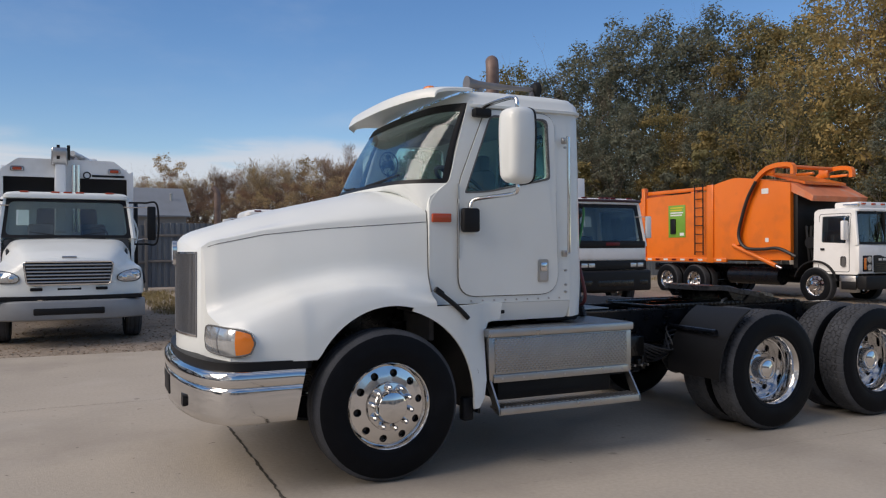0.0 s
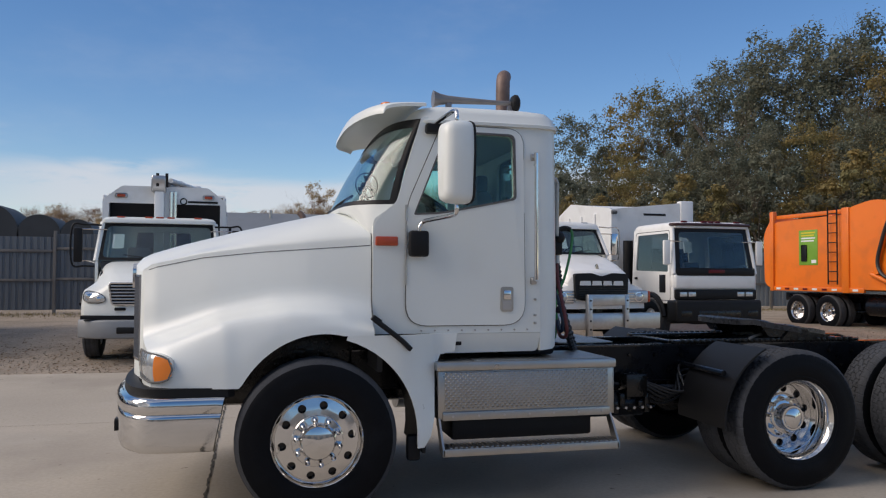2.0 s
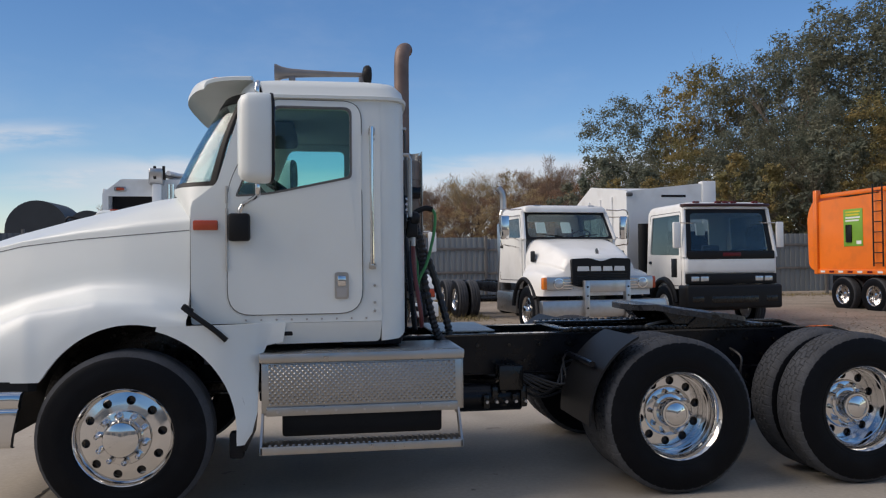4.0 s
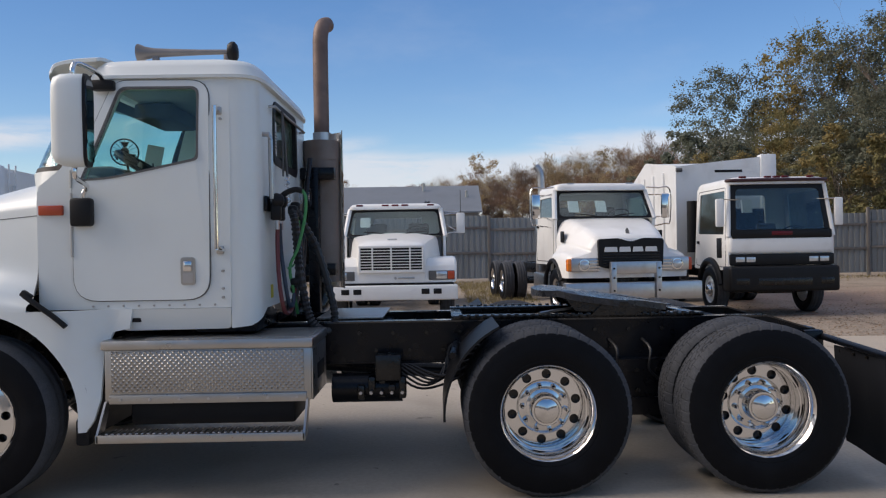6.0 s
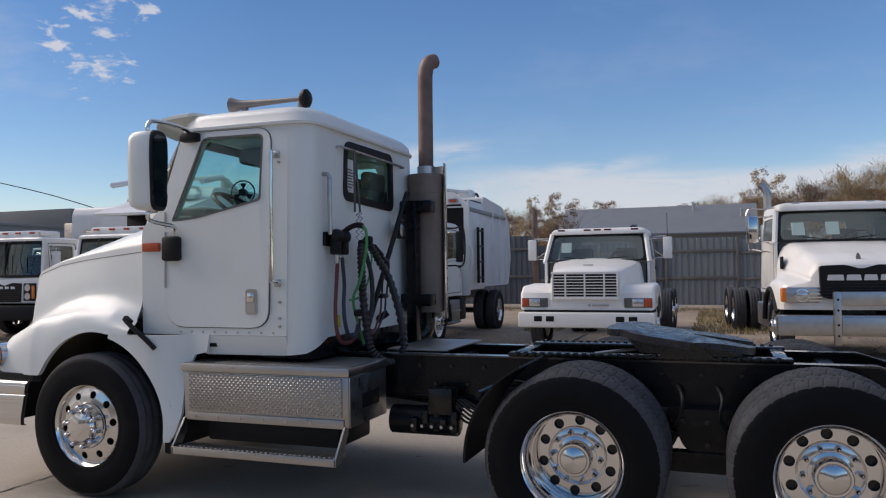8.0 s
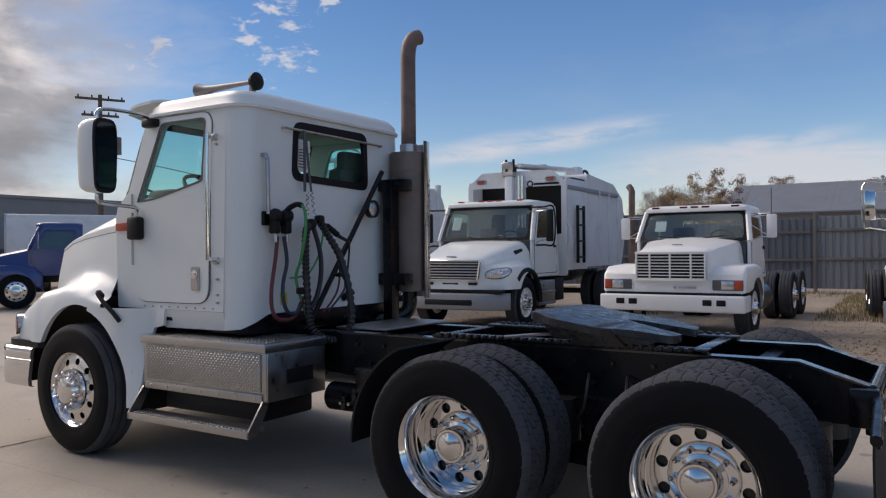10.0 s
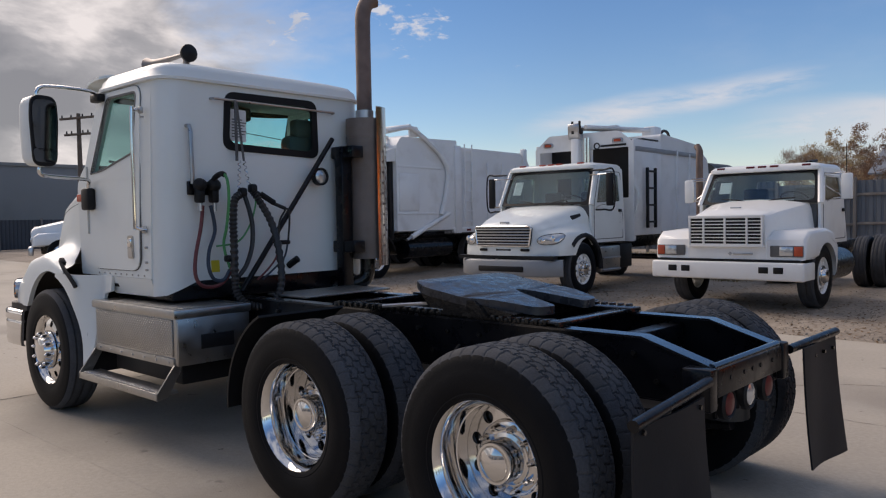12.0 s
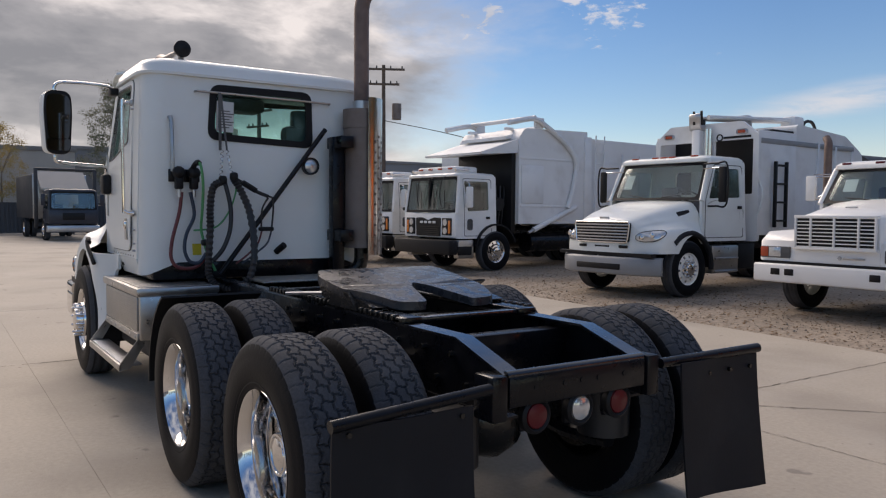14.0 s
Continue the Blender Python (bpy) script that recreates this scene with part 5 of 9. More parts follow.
fan = part("cab_fan", lathe(B(), [(0.100 + 0.006 * math.cos(a), 0.006 * math.sin(a)) for a in np.linspace(0, 2 * math.pi, 7)[:-1]], 22, closed_profile=True), PLASTIC, tractor, "small caged dashboard fan")
fan.matrix_basis = pose(0.475, 0.10, 2.29, 0, 0, 20)
for k in range(8):
    a = k * math.pi / 8
    part("cage_wire", cyl(B(), (-0.098 * math.cos(a), -0.02, -0.098 * math.sin(a)), (0.098 * math.cos(a), -0.02, 0.098 * math.sin(a)), 0.0022, 4), PLASTIC, fan)
part("fan_motor", cyl(B(), (0, -0.03, 0), (0, 0.05, 0), 0.032, 12), PLASTIC, fan)
for k in range(3):
    a = radians(90 + 120 * k)
    part("blade", panel(B(), rounded([(0.02 * math.cos(a), 0.02 * math.sin(a)), (0.085 * math.cos(a - 0.35), 0.085 * math.sin(a - 0.35)), (0.085 * math.cos(a + 0.35), 0.085 * math.sin(a + 0.35))], 0.01), [], lambda u, v, d: (u, 0.01 + d, v), 0.003), PLASTIC, fan)
part("fan_stalk", tube(B(), [(0.475, 0.13, 2.22), (0.50, 0.12, 2.12), (0.52, 0.10, 2.03)], 0.010, 6), PLASTIC, tractor)
part("roof_console", box(B(), 0.70, 0.98, -0.30, 0.30, 2.47, 2.59, 0.03), INTERIOR, tractor)
part("dash_hump", box(B(), 0.46, 0.78, -0.80, -0.15, 1.95, 2.09, 0.05), INTERIOR, tractor)

# mirrors
for side in (-1, 1):
    b = B()
    outline = rounded([(-0.092, -0.262, 0.07), (0.092, -0.262, 0.07), (0.112, 0.1, 0.2), (0.098, 0.262, 0.07), (-0.098, 0.262, 0.07), (-0.112, 0.1, 0.2)], 0.06, 5)
    yb = side * 1.455
    lp = []
    for k, (sx, sz, xx) in enumerate(((0.93, 0.96, 0.895), (0.97, 0.985, 0.880), (0.97, 0.99, 0.820), (0.93, 0.97, 0.765), (0.78, 0.91, 0.728), (0.45, 0.80, 0.712))):
        lp.append([(xx, yb + py * sx, 2.272 + pz * sz) for py, pz in outline])
    skin(b, lp)
    mir = part("mirror", b, WHITE, tractor, "tall white door mirror on chrome arms", angle=50)
    mir.matrix_basis = Matrix.Translation((0.83, yb, 0)) @ pose(0, 0, 0, 0, 0, side * -12) @ Matrix.Translation((-0.83, -yb, 0))
    part("mirror_rim", skin(B(), [[(xx, yb + py * s, 2.272 + pz * s) for py, pz in outline] for xx, s in ((0.888, 1.0), (0.902, 0.99), (0.904, 0.90))]), PLASTIC, mir)
    part("mirror_glass", skin(B(), [[(xx, yb + py * 0.86, 2.314 + pz * 0.72) for py, pz in outline] for xx in (0.904, 0.908)]), MIRROR_DARK, mir, "upper mirror glass")
    part("mirror_glass", skin(B(), [[(xx, yb + py * 0.86, 2.092 + pz * 0.20) for py, pz in outline] for xx in (0.904, 0.908)]), MIRROR_DARK, mir, "lower wide-angle glass")
    part("mirror_arm", tube(B(), [(0.79, side * 0.95, 2.555), (0.79, side * 1.0, 2.60), (0.81, side * 1.12, 2.618), (0.82, side * 1.39, 2.612), (0.82, side * 1.455, 2.575), (0.82, side * 1.455, 2.51)], 0.0145, 10), CHROME, tractor, "chrome mirror arm")
    part("mirror_arm", tube(B(), [(0.82, side * 1.455, 2.03), (0.82, side * 1.455, 1.965), (0.81, side * 1.39, 1.945), (0.74, side * 1.14, 1.935), (0.70, side * 1.05, 1.925), (0.675, side * 1.04, 1.89), (0.67, side * 1.04, 1.83)], 0.0145, 10), CHROME, tractor, "chrome mirror arm")
    part("arm_bracket", box(B(), 0.72, 0.86, side * 0.99 - 0.04, side * 0.99 + 0.03, 2.535, 2.60, 0.015), PLASTIC, tractor, "black mirror bracket")
    part("arm_block", box(B(), 0.60, 0.735, side * 1.045 - 0.035, side * 1.045 + 0.035, 1.69, 1.865, 0.02), PLASTIC, tractor, "black plastic mirror arm block")

# air horn on the roof
horn = part("air_horn", lathe(B(), [(0.062, 0.0), (0.059, 0.012), (0.043, 0.05), (0.032, 0.11), (0.027, 0.20), (0.019, 0.42), (0.016, 0.62)], 18), HORN, tractor, "long dull roof air horn", 50)
horn.matrix_basis = pose(0.862, -0.60, 2.866, 0, 0, -90)
part("horn_driver", lathe(B(), [(0.02, 0.60), (0.055, 0.61), (0.068, 0.63), (0.068, 0.65), (0.05, 0.665), (0.0, 0.67)], 18), PLASTIC, horn)
for x in (0.98, 1.46):
    part("horn_foot", box(B(), x - 0.022, x + 0.022, -0.62, -0.58, 2.755, 2.852, 0.01), HORN, tractor)

# ---- exhaust behind the cab, off side ----
part("exhaust_pipe", tube(B(), [(1.875, 0.84, 2.40), (1.875, 0.84, 2.8), (1.875, 0.84, 3.2), (1.878, 0.846, 3.36), (1.893, 0.88, 3.45), (1.925, 0.945, 3.485)], 0.066, 16), STACK, tractor, "heat-browned curved exhaust stack")
part("stack_clamp", cyl(B(), (1.875, 0.84, 2.43), (1.875, 0.84, 2.52), 0.078, 16), DULL, tractor)
part("muffler", cyl(B(), (1.87, 0.84, 1.24), (1.87, 0.84, 2.43), 0.154, 28), MUFFLER, tractor, "brown-stained upright muffler")
for z in (1.50, 1.74, 2.02, 2.28):
    part("muffler_band", cyl(B(), (1.87, 0.84, z), (1.87, 0.84, z + 0.02), 0.157, 28), MUFFLER, tractor)
part("muffler_cap", cyl(B(), (1.87, 0.84, 2.28), (1.87, 0.84, 2.445), 0.160, 28), MUFFLER, tractor)
b = B()
sheet(b, lambda u, v: (1.87 + 0.185 * math.cos(radians(-8 + 112 * u)), 0.84 + 0.185 * math.sin(radians(-8 + 112 * u)), 1.18 + v * 1.36), 12, 1, lambda u, v: (1.87 + 0.178 * math.cos(radians(-8 + 112 * u)), 0.84 + 0.178 * math.sin(radians(-8 + 112 * u)), 1.18 + v * 1.36))
shield = part("heat_shield", b, SHIELD, tractor, "perforated bright heat shield")
for k in range(22):
    for j in range(3):
        a = radians(14 + 30 * j + (15 if k % 2 else 0))
        p = Vector((1.87 + 0.185 * math.cos(a), 0.84 + 0.185 * math.sin(a), 1.26 + k * 0.045))
        d = Vector((math.cos(a), math.sin(a), 0)) * 0.003
        part("slot", cyl(B(), p - d, p + d, 0.011, 6), STACK, shield)
part("exhaust_elbow", tube(B(), [(1.87, 0.84, 1.26), (1.87, 0.84, 1.12), (1.84, 0.80, 1.04), (1.70, 0.66, 1.0), (1.4, 0.5, 0.98)], 0.065, 12), GREASE, tractor)
part("muffler_post", box(B(), 1.79, 1.88, 0.565, 0.675, 0.98, 2.20, 0.008), BLACK, tractor, "black muffler post")
for z in (1.30, 2.10):
    part("muffler_bracket", box(B(), 1.73, 2.01, 0.575, 0.70, z, z + 0.10, 0.01), BLACK, tractor)
part("muffler_strut", cyl(B(), (1.82, 0.52, 2.26), (1.84, -0.41, 1.05), 0.021, 10), BLACK, tractor, "black diagonal strut")

# ---- frame, deck, fifth wheel ----
for side in (-1, 1):
    web = [(0.30, 0.72), (5.50, 0.72), (5.50, 0.90), (5.16, 1.005), (0.30, 1.005)]
    b = prism(B(), [(x, z) for x, z in web], "y", side * 0.40, side * 0.41)
    part("frame_rail", b, BLACK, tractor, "black steel frame rail")
    part("rail_flange", prism(B(), [(0.30, 1.0), (5.17, 1.0), (5.51, 0.895), (5.51, 0.905), (5.17, 1.012), (0.30, 1.012)], "y", side * 0.33, side * 0.42), GLOSS_BLACK, tractor)
    part("rail_flange", box(B(), 0.30, 5.50, min(side * 0.33, side * 0.42), max(side * 0.33, side * 0.42), 0.715, 0.725), BLACK, tractor)
    for k in range(26):
        x = 2.3 + k * 0.118
        part("bolt", cyl(B(), (x, side * 0.41, 0.93 - 0.12 * (k % 2)), (x, side * 0.428, 0.93 - 0.12 * (k % 2)), 0.014, 6), GREASE, tractor)
for x in (2.45, 3.1, 4.18, 4.95):
    part("crossmember", box(B(), x - 0.05, x + 0.05, -0.40, 0.40, 0.76, 0.97, 0.01), BLACK, tractor)
part("deck_plate", box(B(), 1.98, 2.46, -0.28, 0.55, 1.015, 1.03, 0.004), TREAD_FLAT, tractor, "aluminium deck plate behind the cab")
part("end_crossmember", box(B(), 5.47, 5.53, -0.40, 0.40, 0.765, 0.895, 0.012), BLACK, tractor, "black rear crossmember")
part("end_pipe", cyl(B(), (5.50, -0.40, 0.895), (5.50, 0.40, 0.895), 0.022, 12), GLOSS_BLACK, tractor)
for y in (-0.26, -0.1, 0.0, 0.1, 0.26):
    part("bolt_hole", cyl(B(), (5.52, y, 0.84), (5.534, y, 0.84), 0.012, 8), PLASTIC, tractor)
for side in (-1, 1):
    part("frame_end", box(B(), 5.40, 5.535, side * 0.45 - 0.04, side * 0.45 + 0.04, 0.715, 0.905, 0.012), BLACK, tractor, "black frame end bracket")
    part("flap_rod", cyl(B(), (5.53, side * 0.50, 0.860), (5.56, side * 1.21, 0.822 if side < 0 else 0.872), 0.024, 12), BLACK, tractor, "black mud flap rod")

    def flap(u, v, d=0.0, side=side):
        y = 0.60 + u * 0.60
        return (5.555 + d + 0.05 * v ** 2 + 0.012 * math.sin(5 * u + 2 * v + side), side * (y + 0.015 * v), (0.855 if side > 0 else 0.815) - v * 0.65 - 0.03 * u * v * v)
    part("mud_flap", sheet(B(), flap, 10, 10, lambda u, v: flap(u, v, 0.01)), FLAP, tractor, "hanging black rubber mud flap")
    for y in (0.66, 0.82, 0.98, 1.14):
        part("flap_bolt", cyl(B(), (5.55, side * y, 0.785), (5.572, side * y, 0.785), 0.011, 6), GREASE, tractor)
for y, m, lab in ((-0.24, REDLENS, "round red tail lamp"), (0.01, LAMP, "round clear reversing lamp"), (0.245, REDLENS, "round red tail lamp")):
    t = part("tail_lamp", lathe(B(), [(0.058, 0.0), (0.052, 0.018), (0.03, 0.026), (0.0, 0.028)], 20), m, tractor, lab)
    t.matrix_basis = pose(5.50, y, 0.712, 0, 0, -90)
    part("lamp_grommet", lathe(B(), [(0.055, -0.02), (0.078, -0.02), (0.078, 0.012), (0.064, 0.022), (0.055, 0.012)], 20, closed_profile=True), PLASTIC, t)
for y in (-0.24, 0.01, 0.245):
    part("lamp_bracket", box(B(), 5.46, 5.49, y - 0.07, y + 0.07, 0.645, 0.80, 0.012), BLACK, tractor)

# fifth wheel: bevelled plate with a throat open to the rear
plate = [(3.57, 0.0), (3.59, -0.30, 0.1), (3.76, -0.455, 0.1), (4.12, -0.455, 0.05), (4.50, -0.31, 0.06), (4.52, -0.15, 0.03), (4.20, -0.055, 0.05), (4.12, 0.0, 0.03),
         (4.20, 0.055, 0.05), (4.52, 0.15, 0.03), (4.50, 0.31, 0.06), (4.12, 0.455, 0.05), (3.76, 0.455, 0.1), (3.59, 0.30, 0.1)]


def plate_at(u, v, d):
    z = 1.205 - 0.118 * (max(0.0, u - 3.74) / 0.78) ** 1.1 - 0.012 * max(0.0, (3.7 - u) / 0.2) - 0.02 * max(0.0, abs(v) - 0.40) / 0.06
    return (u, v, z - d)


fifth = part("fifth_wheel", panel(B(), rounded(plate, 0.04, 4), [], plate_at, 0.045, [3.6, 3.7, 3.8, 4.1, 4.2, 4.3, 4.4, 4.5]), WORN_STEEL, tractor, "greasy worn steel fifth wheel plate")
for side in (-1, 1):
    part("plate_skirt", prism(B(), rounded([(3.74, 1.16), (4.10, 1.115), (4.44, 1.06), (4.38, 1.045), (4.10, 1.05), (3.82, 1.06)], 0.015), "y", side * 0.27, side * 0.43), GREASE, fifth)
    part("pivot_bracket", prism(B(), [(3.92, 1.03), (4.28, 1.03), (4.18, 1.12), (4.02, 1.12)], "y", side * 0.34, side * 0.45), GREASE, fifth)
    part("slide_rail", box(B(), 2.95, 4.72, side * 0.37 - 0.06, side * 0.37 + 0.06, 1.014, 1.04, 0.004), GREASE, tractor, "toothed slider rail")
    for k in range(30):
        part("tooth", box(B(), 3.0 + k * 0.056, 3.028 + k * 0.056, side * 0.43 - 0.012, side * 0.43 + 0.03, 1.02, 1.05, 0.004), GREASE, tractor)
part("slide_cross", box(B(), 2.95, 3.03, -0.36, 0.36, 1.012, 1.03, 0.004), GREASE, tractor)
part("slide_cross", box(B(), 4.62, 4.70, -0.43, 0.43, 1.012, 1.034, 0.004), GLOSS_BLACK, tractor)
part("release_handle", tube(B(), [(3.9, -0.3, 1.08), (3.7, -0.42, 1.07), (3.55, -0.55, 1.06)], 0.011, 6), DULL, tractor)

# axles, tanks, drive shaft, suspension
for x in (3.51, 4.84):
    part("axle", cyl(B(), (x, -0.95, 0.515), (x, 0.95, 0.515), 0.075, 16), GREASE, tractor)
    part("axle_bowl", lathe(B(), [(0.06, -0.2), (0.17, -0.1), (0.2, 0.0), (0.17, 0.1), (0.06, 0.2)], 18), GREASE, tractor).matrix_basis = pose(x, 0, 0.515)
    for side in (-1, 1):
        part("air_bag", cyl(B(), (x + 0.36, side * 0.47, 0.46), (x + 0.36, side * 0.47, 0.72), 0.13, 16), HOSE, tractor)
        part("trailing_arm", tube(B(), [(x - 0.45, side * 0.47, 0.62), (x, side * 0.47, 0.42), (x + 0.4, side * 0.47, 0.43)], 0.045, 8), BLACK, tractor)
        part("brake_can", cyl(B(), (x + 0.2, side * 0.55, 0.42), (x + 0.2, side * 0.75, 0.42), 0.085, 14), GREASE, tractor)
        part("shock", cyl(B(), (x - 0.25, side * 0.52, 0.40), (x - 0.18, side * 0.46, 0.86), 0.035, 10), BLACK, tractor)
part("front_axle", tube(B(), [(0, -0.92, 0.515), (0, -0.6, 0.46), (0, 0, 0.40), (0, 0.6, 0.46), (0, 0.92, 0.515)], 0.055, 10), BLACK, tractor)
part("drive_shaft", cyl(B(), (1.3, 0, 0.72), (3.35, 0, 0.55), 0.055, 14), BLACK, tractor)
part("engine_block", box(B(), -0.75, 0.9, -0.36, 0.36, 0.62, 1.25, 0.06), GREASE, tractor)
part("air_tank", cyl(B(), (2.12, -0.47, 0.56), (2.60, -0.47, 0.56), 0.10, 18), BLACK, tractor, "black air tank under the frame")
part("air_tank", cyl(B(), (2.05, 0.62, 0.60), (2.75, 0.62, 0.60), 0.14, 18), BLACK, tractor, "black air tank under the frame")
part("valve_block", box(B(), 2.42, 2.60, -0.60, -0.45, 0.62, 0.80, 0.015), GREASE, tractor)
for k in range(6):
    part("air_line", tube(B(), [(2.5 + 0.03 * k, -0.5, 0.72), (2.7 + 0.04 * k, -0.52 - 0.02 * k, 0.56 + 0.02 * k), (2.95, -0.48, 0.60 + 0.05 * k), (3.3, -0.44, 0.80)], 0.009, 6), HOSE, tractor)
for side in (-1, 1):
    hang = part("suspension_hanger", prism(B(), rounded([(3.98, 0.73), (4.52, 0.73), (4.46, 0.56), (4.34, 0.44), (4.20, 0.42), (4.08, 0.50)], 0.03), "y", side * 0.40, side * 0.52), BLACK, tractor, "black suspension hanger between the drive axles")
    for x, z in ((4.08, 0.66), (4.22, 0.66), (4.36, 0.66), (4.22, 0.52)):
        part("bolt", cyl(B(), (x, side * 0.52, z), (x, side * 0.54, z), 0.018, 6), GREASE, hang)
    part("spring_beam", prism(B(), rounded([(3.45, 0.47), (4.90, 0.47), (4.90, 0.40), (4.35, 0.35), (4.05, 0.35), (3.45, 0.40)], 0.03), "y", side * 0.44, side * 0.54), BLACK, tractor)
    part("torque_rod", cyl(B(), (3.60, side * 0.30, 0.66), (4.10, side * 0.34, 0.56), 0.03, 8), GREASE, tractor)
    part("brake_hose", tube(B(), [(4.05, side * 0.43, 0.86), (4.08, side * 0.54, 0.80), (4.06, side * 0.55, 0.68), (3.98, side * 0.50, 0.58)], 0.010, 6), HOSE, tractor)
    part("brake_hose", tube(B(), [(4.28, side * 0.43, 0.86), (4.31, side * 0.54, 0.80), (4.30, side * 0.55, 0.66), (4.42, side * 0.50, 0.56)], 0.010, 6), HOSE, tractor)
for k in range(5):
    valve = part("air_valve", box(B(), 2.30 + 0.07 * k, 2.35 + 0.07 * k, -0.62 + 0.03 * (k % 3), -0.46, 0.50 + 0.05 * (k % 2), 0.60 + 0.05 * (k % 3), 0.012), GREASE, tractor, "small greasy air valve")
    part("fitting", cyl(B(), (2.325 + 0.07 * k, -0.64, 0.55), (2.325 + 0.07 * k, -0.55, 0.55), 0.012, 6), DULL, valve)
part("fuel_tank", cyl(B(), (0.85, 0.86, 0.66), (2.0, 0.86, 0.66), 0.30, 28), ALU, tractor, "round aluminium fuel tank")

# quarter fenders ahead of the drive wheels
for side in (-1, 1):
    def quarter(u, v, r=0.60, side=side):
        a = radians(116 + u * 66)
        return (3.51 + r * math.cos(a) - 0.02, side * (0.58 + v * 0.62), 0.515 + r * math.sin(a) - 0.02)
    part("quarter_fender", sheet(B(), lambda u, v: quarter(u, v), 14, 4, lambda u, v: quarter(u, v, 0.614)), PLASTIC, tractor, "curved black quarter fender")
    part("fender_bar", cyl(B(), (2.98, side * 0.42, 0.86), (2.94, side * 1.1, 0.86), 0.022, 8), BLACK, tractor)

# tool box in tread plate with a step below
box_root = part("tool_box", box(B(), 0.80, 2.07, -1.035, -0.46, 0.60, 0.925, 0.008), ALU, tractor, "aluminium tool box clad in tread plate")
part("box_face", box(B(), 0.845, 2.025, -1.046, -1.034, 0.665, 0.915, 0.003), TREAD, box_root, "tread plate box front")
part("box_lid", box(B(), 0.785, 2.085, -1.06, -0.45, 0.925, 0.985, 0.012), ALU, box_root, "aluminium box lid")
part("lid_tread", box(B(), 1.05, 2.05, -1.03, -0.5, 0.985, 0.991, 0.002), TREAD_FLAT, box_root)
part("box_kick", box(B(), 0.83, 2.04, -1.05, -1.03, 0.595, 0.650, 0.003), ALU, box_root)
for k in range(7):
    part("rivet", cyl(B(), (0.9 + k * 0.18, -1.046, 0.622), (0.9 + k * 0.18, -1.056, 0.622), 0.009, 6), DULL, box_root)
part("box_end", box(B(), 2.07, 2.078, -1.03, -0.47, 0.60, 0.92, 0.002), ALU, box_root)
# small black patch on the box's rear end
part("box_stain", box(B(), 2.079, 2.083, -0.86, -0.60, 0.70, 0.80, 0.002), PLASTIC, box_root)
step = part("step", box(B(), 0.81, 2.04, -1.165, -1.02, 0.415, 0.432, 0.003), ALU, tractor, "aluminium step with serrated tread")
part("step_lip", box(B(), 0.80, 2.05, -1.178, -1.163, 0.385, 0.436, 0.004), ALU, step)
for k in range(34):
    part("serration", box(B(), 0.85 + k * 0.0355, 0.868 + k * 0.0355, -1.160, -1.03, 0.432, 0.442, 0.002, m=None), DULL, step)
brackets = []
for x in (0.80, 2.036):
    brackets.append(part("step_bracket", prism(B(), [(-1.178, 0.386), (-1.178, 0.43), (-1.045, 0.61), (-1.0, 0.61), (-1.0, 0.57), (-1.10, 0.40)], "x", x, x + 0.014), ALU, tractor, "aluminium step bracket"))
for ob in [box_root, step] + brackets:
    ob.location.y = -0.04
# black block stands in for the dark hollow under the tool box
part("under_box", box(B(), 0.92, 1.95, -0.98, -0.5, 0.44, 0.59, 0.02), PLASTIC, tractor)

# wheels
for side in (-1, 1):
    put_wheel(tractor, W_FRONT, (0, side * 1.03, 0.515), side > 0, 10)
    part("brake_drum", cyl(B(), (0, side * 0.86, 0.515), (0, side * 1.085, 0.515), 0.238, 28), GREASE, tractor)
    for x in (3.51, 4.84):
        put_wheel(tractor, W_REAR, (x, side * 1.07, 0.515), side > 0, 7 + 20 * x)
        o = new("inner_tyre", TYRE_DRIVE)
        o.parent = tractor
        o.matrix_basis = pose(x, side * 0.735, 0.515)
        part("brake_drum", cyl(B(), (x, side * 0.60, 0.515), (x, side * 0.955, 0.515), 0.238, 28), GREASE, tractor)

# ---- hoses on the cab's rear wall ----
part("hose_tube", tube(B(), [(1.70, -0.765, 2.285), (1.765, -0.765, 2.28), (1.775, -0.763, 2.25), (1.775, -0.755, 1.86)], 0.016, 8, smooth=False), ALU, tractor, "upright metal hose holder")
plate = part("coupling_plate", box(B(), 1.728, 1.752, -0.78, -0.54, 1.78, 1.88, 0.006), BLACK, tractor, "black coupling plate")
for y in (-0.715, -0.60):
    c = part("air_coupling", lathe(B(), [(0.0, -0.02), (0.045, -0.02), (0.052, 0.0), (0.045, 0.03), (0.028, 0.045), (0.0, 0.05)], 14), PLASTIC, plate, "black air coupling")
    c.matrix_basis = pose(1.80, y, 1.85, 0, 0, -90)
    part("coupling_body", box(B(), 1.76, 1.83, y - 0.03, y + 0.03, 1.72, 1.84, 0.015), PLASTIC, plate)
    part("fitting", cyl(B(), (1.80, y, 1.66), (1.80, y, 1.74), 0.016, 8), DULL, plate)
part("cable_plug", tube(B(), [(1.78, -0.615, 1.84), (1.83, -0.61, 1.90), (1.90, -0.60, 1.93), (1.95, -0.60, 1.92)], 0.020, 8), PLASTIC, tractor, "black cable plug")


def hose(name, pts, r, m, label="", wave=0.0):
    part(name, tube(B(), [(x, y, z) for x, y, z in pts], r, 8, 10, wave=wave) if wave else tube(B(), pts, r, 8), m, tractor, label)


